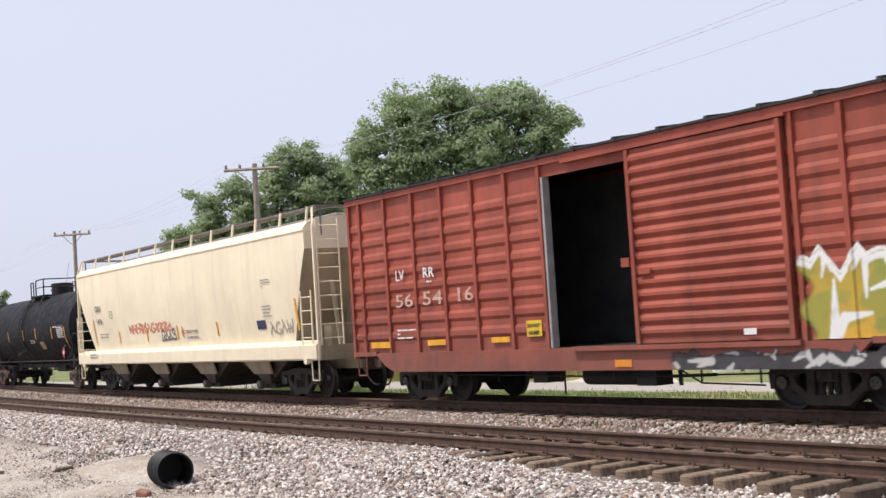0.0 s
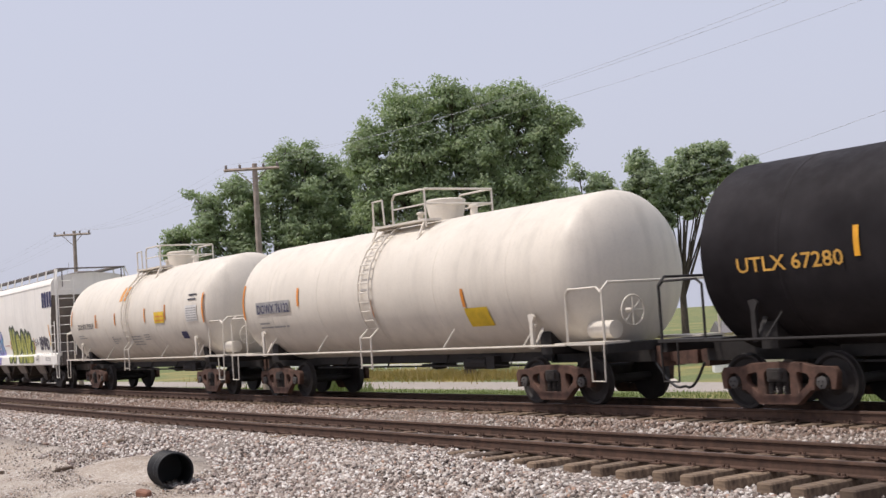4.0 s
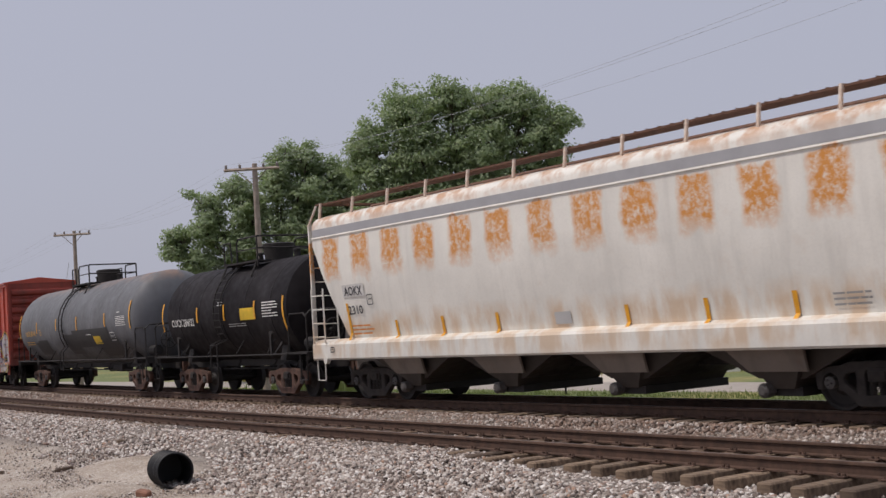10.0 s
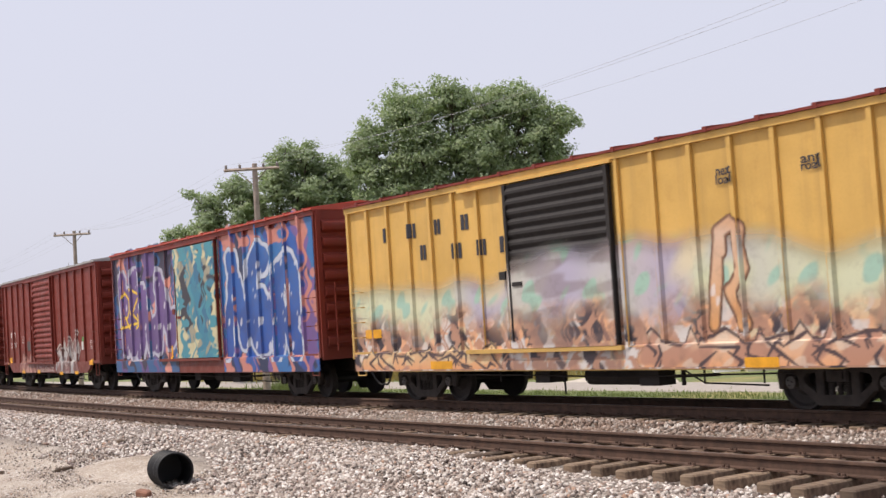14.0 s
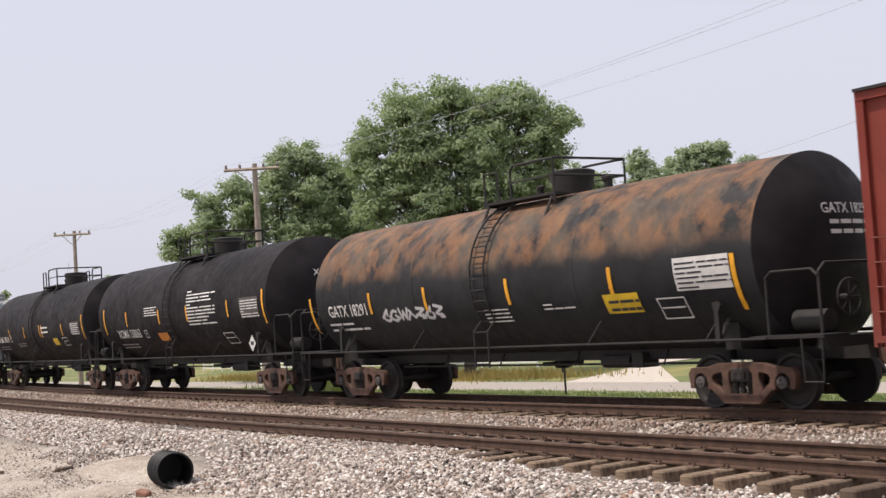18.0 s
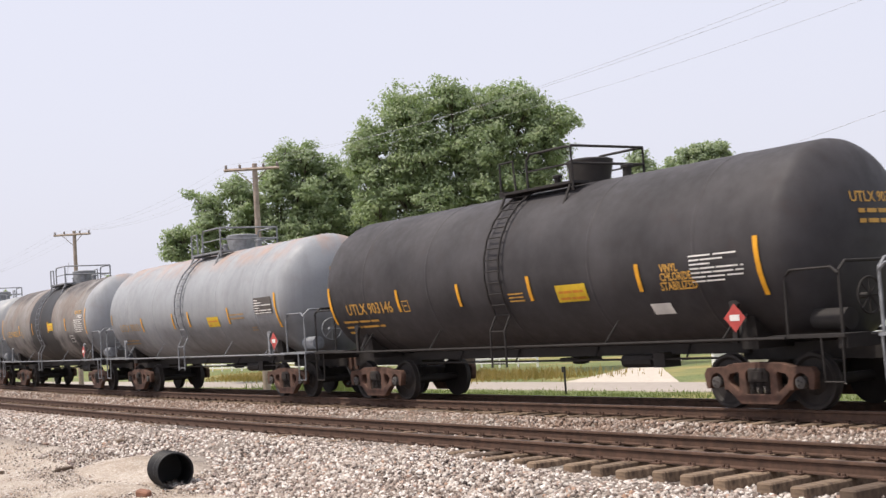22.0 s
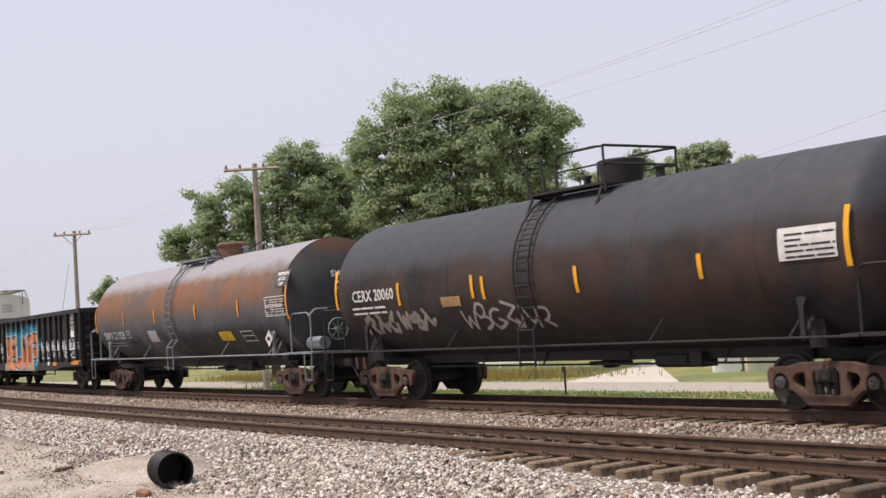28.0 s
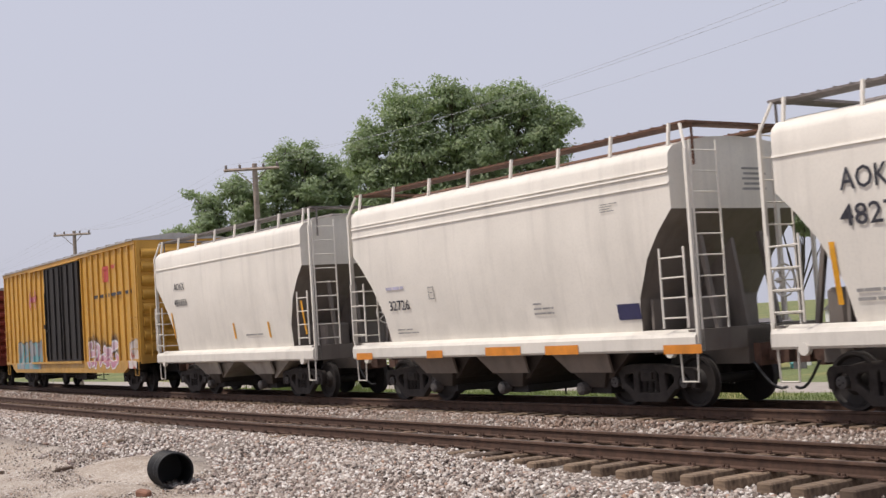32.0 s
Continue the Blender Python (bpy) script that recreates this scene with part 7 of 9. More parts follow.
            left, wide = (spans[k][0] + thick, (spans[k][1] - spans[k][0] - 2 * thick) / 0.9) if spans else (x0 + wd * k + wd * 0.12, sx)
            for line in g:
                pts = [(left + px * wide * 0.9 + lean * pz * h * rnd.uniform(0.5, 1.2) + rnd.uniform(-0.06, 0.06), z0 + oz + pz * sz + rnd.uniform(-0.04, 0.04)) for px, pz in line]
                segs += list(zip(pts, pts[1:]))

        def fn(x, z):
            d = np.full(x.shape, 9.0)
            wob = (lump(x, z, seed, 0.35) - 0.5) * swell * thick * 2
            for a, b in segs:
                d = np.minimum(d, seg_dist(x, z, a, b))
            d = d + wob
            o = thick * 0.32
            t = np.clip((z - z0) / h, 0, 1)
            mixv = soft(lump(x, z, seed + 3, 0.6), 0.35, 0.65)
            col = [fill[0][i] * (1 - t) + fill[1][i] * t for i in range(3)]
            col = [c * (1 - 0.5 * mixv) + fill[2][i] * 0.5 * mixv for i, c in enumerate(col)]
            shine = soft(lump(x * 2, z, seed + 5, 0.3), 0.78, 0.86) * 0.6
            col = [c * (1 - shine) + 0.75 * shine for c in col]
            line_m = soft(d, thick - 0.02, thick + 0.015)
            col = [c * (1 - line_m) + outline[i] * line_m for i, c in enumerate(col)]
            out_d = thick + o
            alpha = 1 - soft(d, out_d, out_d + 0.03)
            if edge:
                e = soft(d, out_d - 0.01, out_d + 0.02)
                col = [c * (1 - e) + edge[i] * e for i, c in enumerate(col)]
                out_d += thick * 0.30
                alpha = 1 - soft(d, out_d, out_d + 0.03)
            if halo:
                e = soft(d, out_d, out_d + 0.03)
                col = [c * (1 - e) + halo[i] * e for i, c in enumerate(col)]
                cloud = cloudy * (1 - soft(d, out_d + thick * 0.5, out_d + thick * (1.0 + 2.6 * lump(x, z, seed + 8, 0.4)))) * (0.55 + 0.45 * lump(x, z, seed + 9, 0.2))
                alpha = np.maximum(alpha, cloud * soft(z, z0 + cloud_from * h, z0 + (cloud_from + 0.25) * h))
            fade = np.minimum(soft(x, x0 - 0.1, x0 + 0.1), 1 - soft(x, x1 + 0.35, x1 + 0.5)) * soft(z, z0 - 0.3, z0 - 0.2)
            return col, alpha * fade
        self.spray(x0 - 0.4, x1 + 0.5, z0 - 0.02, z1 + 0.35, fn, res)

    def tag(self, x0, x1, z0, z1, n, color, seed, thick=0.022, res=0.022, word=""):
        """Thin hand-drawn scribble."""
        rnd = random.Random(seed)
        segs = []
        wd, h = (x1 - x0) / n, z1 - z0
        for k in range(n):
            g = LETTERS[word[k]] if word else GLYPHS[rnd.randrange(len(GLYPHS))]
            s = rnd.uniform(0.7, 1.0)
            for line in g:
                pts = [(x0 + wd * k + px * wd * 1.05 + pz * 0.12 * wd, z0 + pz * h * s + rnd.uniform(-0.04, 0.04) * h) for px, pz in line]
                segs += list(zip(pts, pts[1:]))
        segs += [((x0, z0), (x1, z0 + 0.1 * h))] if rnd.random() < 0.4 else []

        def fn(x, z):
            d = np.full(x.shape, 9.0)
            for a, b in segs:
                d = np.minimum(d, seg_dist(x, z, a, b))
            return [np.full(x.shape, color[i]) for i in range(3)], 1 - soft(d, thick, thick + 0.025)
        self.spray(x0 - 0.05, x1 + 0.1, z0 - 0.05, z1 + 0.08, fn, res)

    def wild(self, x0, x1, z0, z1, fills, line, seed, peaks=9, strokes=40, edge=None, thick=0.035, res=0.026, rim=True, gaps=0.0):
        """Interlocked spiky spray forms: a jagged body with tapering dark strokes through it."""
        rnd = random.Random(seed)
        h, wd = z1 - z0, (x1 - x0) / peaks
        tops = [(x0 + wd * (k + rnd.uniform(0.2, 0.8)), rnd.uniform(0.72, 1.0) * h, rnd.uniform(0.5, 2.2)) for k in range(peaks)]
        lines = []
        for _ in range(strokes):
            a = (rnd.uniform(x0, x1), z0 + rnd.uniform(0.05, 0.85) * h)
            b = (a[0] + rnd.gauss(0, 0.30), a[1] + rnd.uniform(-0.45, 0.45) * h)
            c = (b[0] + rnd.uniform(-0.35, 0.35), b[1] - rnd.uniform(0.1, 0.4) * h)
            lines += [(a, b, thick * 0.15, thick), (b, c, thick, thick * 0.1)]

        def fn(x, z):
            top = np.full(x.shape, z0 + 0.60 * h) + 0.08 * h * np.sin(x * 4.1 + seed)
            for px, ph, sl in tops:
                top = np.maximum(top, z0 + ph - np.abs(x - px) * sl)
            t = np.clip((z - z0) / h, 0, 1)
            col = [fills[0][i] * (1 - t) + fills[1][i] * t for i in range(3)]
            m = soft(lump(x * 1.3, z, seed + 3, 0.5), 0.5, 0.62) * 0.8
            col = [c * (1 - m) + fills[2][i] * m for i, c in enumerate(col)]
            m = soft(lump(x, z * 1.4, seed + 7, 0.25), 0.62, 0.7) * 0.5
            col = [c * (1 - m) + fills[1][i] * 1.15 * m for i, c in enumerate(col)]
            ink = 1 - soft(np.abs(z - top + thick * 0.8), thick * 0.5, thick * 0.5 + 0.03)
            ink = ink if rim else ink * 0.0
            for a, b, wa, wb in lines:
                dx, dz = b[0] - a[0], b[1] - a[1]
                u = np.clip(((x - a[0]) * dx + (z - a[1]) * dz) / (dx * dx + dz * dz + 1e-9), 0, 1)
                d = np.hypot(x - a[0] - u * dx, z - a[1] - u * dz)
                w = wa + (wb - wa) * u
                ink = np.maximum(ink, 1 - soft(d, w, w + 0.022))
            col = [c * (1 - ink) + line[i] * ink for i, c in enumerate(col)]
            alpha = 1 - soft(z, top, top + 0.02)
            if edge:
                e = soft(z, top - 0.005, top + 0.012)
                col = [c * (1 - e) + edge[i] * e for i, c in enumerate(col)]
                alpha = 1 - soft(z, top + 0.05, top + 0.075)
            if gaps:
                wedge = lump(x * 1.2 + 0.3 * np.sin(z * 3), z - 0.4 * x, seed + 11, 0.34)
                bare = soft(wedge, 0.80 - gaps, 0.81 - gaps + 0.03)
                brim = bare * (1 - soft(wedge, 0.84 - gaps, 0.87 - gaps))
                col = [c * (1 - brim) + line[i] * brim for i, c in enumerate(col)]
                dark = soft(lump(x - 0.5 * z, z * 1.3, seed + 19, 0.30), 0.70, 0.74)
                col = [c * (1 - dark * 0.85) + line[i] * 1.6 * dark * 0.85 for i, c in enumerate(col)]
                alpha = alpha * (1 - bare * soft(wedge, 0.84 - gaps, 0.88 - gaps))
            alpha = alpha * soft(x + 0.12 * np.sin(z * 9), x0 - 0.1, x0 + 0.06) * (1 - soft(x + 0.15 * np.sin(z * 7), x1 - 0.06, x1 + 0.06))
            return col, alpha
        self.spray(x0 - 0.2, x1 + 0.2, z0, z1 + 0.1, fn, res)

    def wash(self, x0, x1, z0, z1, colors, seed, size=0.5, ragged=0.5, hard=0.04, cover=1.0, res=0.035, haze=0.08):
        """Ragged all-over painting in many overlapping colours, from the sill up to an uneven upper edge."""
        def fn(x, z):
            r = [np.zeros(x.shape) for _ in range(3)]
            for i in range(3):
                r[i] += colors[0][i]
            for k, c in enumerate(colors[1:]):
                warp = 0.25 * np.sin(z * (5 + k) + k) + 0.2 * np.sin(x * (3.1 + k * 0.7) + 2 * k)
                m = soft(lump(x * 1.5 + warp, z * 0.55 - warp * 0.5, seed + 2.37 * k, size * (0.6 + 0.25 * (k % 4))), 0.58 - hard, 0.58 + hard)
                for i in range(3):
                    r[i] = r[i] * (1 - m) + c[i] * m
            top = z1 - ragged * (0.5 + 0.5 * np.sin(x * 2.2 + seed) * np.sin(x * 5.1 + 1.3 * seed)) * (0.6 + 0.4 * lump(x, x * 0, seed, 0.3))
            a = (1 - soft(z, top - haze, top + 0.02)) * cover
            a = a * soft(x, x0, x0 + 0.08) * (1 - soft(x, x1 - 0.08, x1))
            if cover < 1:
                a = a * soft(lump(x, z, seed + 31, 0.35), 0.25, 0.5)
            return r, a
        self.spray(x0, x1, z0, z1 + 0.05, fn, res)


def head_type(index, s, mat, z=0.55, y=-0.35, size=0.24, rows=2):
    """Type and small print on a tank's head."""
    w, H, R, zc, deep, power = HEADS[index]

    def put(v, f, name):
        sh = Shape()
        sh.add([(H + 0.012 + deep * max(0.0, 1 - (math.hypot(a, b - zc) / R) ** power) ** (0.5 if power == 2.0 else 1.0), a, b) for a, b in v], f)
        return part(name, sh, mat, w)
    v, f = text_points(s, size, 0.004)
    put([(y + p[0], zc + z + p[1]) for p in v], f, "head_lettering")
    rnd = random.Random(index)
    for k in range(rows):
        b = zc + z - 0.18 - 0.16 * k
        a = y + 0.15
        v, f = [], []
        while a < y + 1.1:
            e = a + rnd.uniform(0.12, 0.3)
            i = len(v)
            v += [(a, b), (e, b), (e, b + 0.07), (a, b + 0.07)]
            f.append((i, i + 1, i + 2, i + 3))
            a = e + 0.05
        tagged(put(v, f, "head_small_print"), kind="stuff")


def letter_blocks(c, x, z, w, h, n, mat, name="emblem"):
    """A maker's big emblem as plain upright blocks."""
    for k in range(n):
        a = x + w * k / n
        b = a + w / n * 0.78
        part(name, patch(a, b, z, z + h, c.lay(0.012), 2, 4), mat, c.w)
def decorate():
    c = Decals(0)
    c.type('LV', -5.84, 2.72, 0.37, 0.33, M_WHITE)
    c.type('RR', -4.73, 2.73, 0.46, 0.31, M_WHITE)
    c.type('56', -5.91, 2.13, 0.74, 0.40, M_WORN)
    c.type('54', -4.80, 2.14, 0.78, 0.41, M_WORN)
    c.type('16', -3.57, 2.16, 0.69, 0.40, M_WORN)
    c.print_(-5.90, -5.13, 1.43, 1.69, 3, M_WHITE)
    c.panel(-7.07, -6.18, 1.24, 1.38, M_YELLOW)
    c.panel(-4.70, -4.01, 1.26, 1.38, M_YELLOW)
    c.panel(-2.37, -1.76, 1.27, 1.38, M_YELLOW)
    c.panel(-1.19, -0.72, 1.36, 1.67, M_SIGNYELLOW)
    c.type('DO NOT', -1.15, 1.54, 0.39, 0.10, M_INK)
    c.type('HUMP', -1.12, 1.40, 0.33, 0.10, M_INK)
    c.panel(1.34, 1.78, 0.76, 0.89, M_ORANGE)
    c.panel(4.51, 4.77, 1.25, 1.35, M_WHITE)
    c.print_(-4.61, -4.28, 2.62, 2.71, 1, M_WHITE)
    c = Decals(1)
    c.type('GISX', -7.69, 2.88, 0.67, 0.30, M_INK)
    c.type('1474', -7.67, 2.42, 0.60, 0.30, M_INK)
    c.print_(-7.51, -6.60, 1.94, 2.15, 2, M_GREYBAR)
    c.box(-6.12, -5.84, 2.60, 2.85, M_INK)
    c.strip(-8.07, 1.72, 2.63)
    c.strip(-5.40, 1.72, 2.14)
    c.strip(-2.61, 1.72, 2.15)
    c.strip(0.17, 1.73, 2.17)
    c.print_(0.48, 1.29, 1.83, 2.03, 3, M_RED_FADED)
    c.print_(-8.48, -7.55, 1.24, 1.44, 2, M_GREYBAR)
    c.print_(-6.22, -5.56, 1.41, 1.52, 1, M_GREYBAR)
    c.strip(8.75, 1.77, 2.59)
    c.panel(6.21, 6.77, 1.86, 2.10, M_NAVY)
    c.print_(6.70, 7.28, 2.18, 2.54, 4, M_GREYBAR)
    c.print_(6.81, 7.46, 2.99, 3.23, 3, M_GREYBAR)
    c.print_(0.92, 1.85, 1.73, 2.11, 2, M_GREYBAR)
    c.strip(3.39, 1.76, 2.17)
    c.strip(0.61, 1.78, 2.12)
    c = Decals(2)
    c.type('GATX 2077', -7.73, 2.06, 1.71, 0.34, M_WHITE)
    c.print_(-7.88, -5.97, 1.74, 2.01, 2, M_WHITE)
    c.strip(-8.16, 1.83, 2.52)
    c.strip(-5.27, 2.08, 2.53)
    c.strip(-2.88, 2.07, 2.53)
    c.strip(0.03, 2.08, 2.54)
    c.strip(2.33, 2.09, 2.56)
    c.print_(1.15, 2.02, 1.95, 2.10, 3, M_WHITE)
    c.print_(-3.96, -3.66, 2.01, 2.08, 1, M_WHITE)
    c.strip(5.07, 2.07, 2.53)
    c.strip(7.13, 1.65, 2.51)
    c.panel(5.89, 6.93, 2.06, 2.58, M_PATCHDARK)
    c.print_(5.98, 6.97, 2.10, 2.56, 6, M_WHITE)
    c.panel(2.75, 3.45, 1.66, 1.98, M_GOLD_FADED)
    c.print_(5.38, 5.98, 2.51, 2.63, 1, M_WHITE)
    c = Decals(3)
    c.type('UTLX 67280', -6.15, 2.22, 2.06, 0.33, M_GOLD)
    c.strip(-3.84, 2.32, 2.77)
    c.strip(-1.58, 2.37, 2.80)
    c.strip(1.33, 2.45, 2.82)
    c.strip(3.67, 2.39, 2.83)
    c.strip(6.83, 2.16, 3.06)
    c.panel(5.35, 6.43, 2.21, 2.72, M_PATCHDARK)
    c.print_(5.44, 6.39, 2.24, 2.69, 6, M_WHITE)
    c.panel(1.22, 2.01, 1.96, 2.25, M_WHITE)
    c = Decals(4)
    c.panel(-6.10, -4.10, 2.25, 2.57, M_GREYBAR)
    c.type('DOWX 76122', -6.04, 2.27, 1.87, 0.33, M_NAVY)
    c.print_(-6.06, -4.37, 1.87, 2.09, 2, M_GREYBAR)
    c.strip(-6.88, 2.14, 3.08, M_ORANGE)
    c.strip(-3.63, 2.38, 2.84, M_ORANGE)
    c.panel(3.71, 4.53, 1.61, 2.00, M_SIGNYELLOW)
    c.strip(3.76, 2.02, 2.41, M_ORANGE)
    c.strip(-0.02, 1.95, 2.35, M_ORANGE)
    c = Decals(5)
    c.type('DOWX 73907', -5.76, 2.29, 1.91, 0.29, M_INK)
    c.print_(-5.91, -4.30, 1.96, 2.12, 2, M_GREYBAR)
    c.box(-3.64, -3.34, 2.31, 2.56, M_ORANGE)
    c.strip(-6.57, 2.46, 3.02, M_ORANGE)
    c.strip(-3.57, 2.32, 2.79, M_ORANGE)
    c.strip(-1.35, 2.35, 2.76, M_ORANGE)
    c.strip(1.76, 2.35, 2.80, M_ORANGE)
    c.strip(3.68, 2.37, 2.84, M_ORANGE)
    c.strip(6.88, 2.18, 3.06, M_ORANGE)
    c.panel(2.68, 3.58, 2.28, 2.64, M_SIGNYELLOW)
    c.print_(2.79, 3.55, 2.34, 2.60, 2, M_ORANGE)
    c.panel(5.49, 6.43, 2.24, 2.73, M_PALE)
    c.print_(5.55, 6.42, 2.27, 2.70, 6, M_GREYBAR)
    c.print_(5.71, 6.38, 2.88, 3.15, 2, M_INK)
    c.panel(4.77, 5.25, 1.74, 1.96, M_NAVY)
    c.print_(-2.09, -1.14, 1.71, 2.00, 4, M_GREYBAR)
    c.print_(-0.01, 0.96, 1.62, 1.98, 4, M_GREYBAR)
    c.print_(1.29, 1.86, 1.78, 2.00, 3, M_GREYBAR)
    c = Decals(6)
    c.type('GPLX', -7.11, 2.67, 0.73, 0.27, M_INK)
    c.type('75135', -7.09, 2.25, 0.92, 0.27, M_INK)
    c.print_(-7.14, -5.09, 1.85, 2.06, 2, M_GREYBAR)
    c.box(-5.87, -5.65, 2.52, 2.75, M_GREYBAR)
    c.strip(7.96, 1.78, 2.65)
    c.strip(-7.48, 1.83, 2.63)
    c.strip(4.99, 1.66, 2.15)
    c.strip(0.31, 1.71, 2.15)
    c.type('22', 5.84, 1.22, 0.50, 0.33, M_INK)
    c.print_(6.49, 7.48, 1.39, 1.52, 2, M_GREYBAR)
    c.print_(7.51, 8.36, 1.20, 1.35, 3, M_GREYBAR)
    c.print_(-0.87, 0.14, 1.89, 1.99, 1, M_RED_FADED)
    c.panel(7.78, 8.04, 1.76, 1.91, M_SIGNYELLOW)
    c = Decals(7)
    c.type('ACFX', -7.03, 2.50, 0.78, 0.34, M_NAVY)
    c.type('39496', -7.02, 2.12, 0.84, 0.34, M_NAVY)
    c.print_(-7.02, -5.68, 1.67, 1.92, 2, M_GREYBAR)
    c.box(-5.43, -5.19, 2.33, 2.59, M_GREYBAR)
    c.strip(-7.67, 1.62, 2.51)
    c.strip(-4.98, 1.59, 1.99)
    c.strip(-2.44, 1.54, 2.00)
    c.strip(-0.09, 1.55, 2.02)
    c.strip(2.02, 1.54, 2.00)
    c.strip(4.72, 1.55, 2.01)
    c.strip(7.95, 1.60, 2.50)
    c.print_(-0.61, 1.05, 1.14, 1.34, 3, M_GREYBAR)
    c.print_(6.63, 7.29, 1.94, 2.09, 3, M_GREYBAR)
    c.print_(6.68, 7.32, 1.63, 1.76, 3, M_GREYBAR)
    c.print_(3.86, 4.36, 1.12, 1.26, 3, M_GREYBAR)
    c.print_(-5.38, -5.14, 1.15, 1.29, 1, M_INK)
    c = Decals(8)
    c.type('ROIX', -7.37, 2.64, 0.70, 0.31, M_NAVY)
    c.type('57575', -7.34, 2.13, 0.85, 0.31, M_NAVY)
    c.print_(-7.28, -6.25, 1.62, 1.87, 2, M_GREYBAR)
    c.box(-6.32, -6.07, 2.32, 2.58, M_GREYBAR)
    c.strip(-7.57, 1.54, 2.46)
    c.strip(-5.10, 1.54, 1.96)
    c.strip(-2.17, 1.54, 1.98)
    c.strip(0.12, 1.53, 1.99)
    c.strip(2.46, 1.53, 1.99)
    c.panel(-3.96, -2.73, 1.51, 2.09, M_PATCHGREY)
    c.panel(-3.36, -2.80, 2.03, 2.20, M_PATCHGREY)
    c.panel(-4.16, 1.73, 1.02, 1.42, M_PATCHPALE)
    c.panel(3.16, 4.47, 1.05, 1.25, M_PATCHPALE)
    c.box(-5.44, -5.20, 1.13, 1.27, M_INK)
    c.print_(4.31, 4.52, 1.68, 1.80, 3, M_GREYBAR)
    c.strip(7.97, 1.55, 2.49)
    c.print_(4.44, 4.69, 1.63, 1.79, 3, M_GREYBAR)
    c.print_(7.22, 7.86, 1.64, 1.70, 1, M_GREYBAR)
    c.print_(5.14, 5.57, 1.20, 1.34, 3, M_GREYBAR)
    c.panel(8.76, 9.39, 3.59, 4.02, M_PATCHPALE)
    c = Decals(9)
    c.panel(-7.61, -6.61, 2.47, 2.77, M_PALE)
    c.type('AOKX', -7.52, 2.51, 0.82, 0.30, M_INK)
    c.type('2310', -7.46, 2.06, 0.67, 0.29, M_INK)
    c.box(-6.54, -6.29, 2.25, 2.50, M_INK)
    c.print_(-7.42, -6.36, 1.58, 1.86, 3, M_ORANGE)
    c.strip(-7.50, 1.44, 2.33)
    c.strip(-5.44, 1.43, 1.86)
    c.strip(-3.59, 1.43, 1.88)
    c.strip(-1.62, 1.45, 1.87)
    c.box(-8.28, -8.09, 1.18, 1.31, M_INK)
    c.strip(8.11, 1.38, 2.31)
    c.strip(6.04, 1.45, 1.89)
    c.strip(4.17, 1.43, 1.87)
    c.strip(2.23, 1.46, 1.85)
    c.panel(0.20, 0.68, 1.57, 1.80, M_PATCHPALE)
    c.print_(6.76, 7.46, 1.62, 1.87, 3, M_GREYBAR)
    c = Decals(10)
    c.strip(-4.69, 1.99, 2.87)
    c.strip(-1.82, 2.19, 2.64)
    c.strip(0.21, 2.18, 2.64)
    c.strip(2.32, 2.15, 2.65)
    c.strip(4.12, 1.79, 2.71)
    c.type('COCX 286022', -3.90, 2.11, 1.82, 0.31, M_WHITE)
    c.panel(1.35, 2.28, 2.15, 2.48, M_SIGNYELLOW)
    c.print_(2.83, 3.83, 2.19, 2.64, 6, M_WHITE)
    c.print_(-0.28, 0.07, 2.62, 2.78, 2, M_WHITE)
    c.print_(0.47, 1.70, 1.99, 2.11, 2, M_GREYBAR)
    c = Decals(11)
    c.type('NATX 251642', -6.73, 2.24, 1.64, 0.29, M_GOLD)
    c.print_(-6.91, -5.58, 1.87, 2.05, 2, M_GOLD)
    c.strip(-7.80, 2.17, 3.16)
    c.strip(-4.88, 2.32, 2.79)
    c.strip(-1.81, 2.38, 2.83)
    c.strip(1.14, 2.36, 2.83)
    c.panel(-5.37, -3.47, 1.43, 1.95, M_PATCHBLACK)
    c.panel(3.00, 3.88, 1.74, 2.03, M_SIGNYELLOW)
    c.box(-4.48, -4.20, 2.24, 2.46, M_GOLD)
    c.print_(2.26, 2.88, 2.09, 2.18, 1, M_WHITE)
    c.strip(1.12, 2.31, 2.81)
    c.strip(4.76, 2.34, 2.82)
    c.strip(7.63, 2.20, 3.14)
    c.panel(0.37, 4.99, 1.65, 2.31, M_PATCHBLACK)
    c.panel(-0.84, 0.83, 1.40, 2.17, M_PATCHBLACK)
    c.panel(3.23, 5.83, 1.28, 1.92, M_PATCHBLACK)
    c.panel(-4.98, -3.50, 1.67, 2.03, M_PATCHBLACK)
    c.print_(6.10, 7.16, 2.33, 2.69, 6, M_WHITE)
    c.box(5.17, 5.65, 1.83, 2.13, M_WHITE)
    c.print_(6.23, 6.52, 2.78, 2.87, 1, M_WHITE)
    c = Decals(12)
    c.type('BK', -6.80, 2.34, 0.40, 0.33, M_WHITE)
    c.type('TY', -5.83, 2.33, 0.35, 0.31, M_WHITE)
    c.type('150', -6.84, 1.99, 0.49, 0.33, M_WHITE)
    c.type('553', -5.89, 2.00, 0.53, 0.31, M_WHITE)
    c.panel(-2.36, -2.07, 2.71, 2.87, M_WHITE)
    c.panel(-1.46, -1.14, 2.68, 2.80, M_WHITE)
    c.panel(-6.98, -6.39, 0.80, 1.01, M_YELLOW)
    c.panel(-4.38, -3.84, 0.81, 0.96, M_YELLOW)
    c.panel(0.85, 1.37, 0.80, 0.97, M_YELLOW)
    c.panel(3.60, 4.08, 0.84, 1.00, M_YELLOW)
    c.panel(6.85, 7.35, 0.96, 1.16, M_YELLOW)
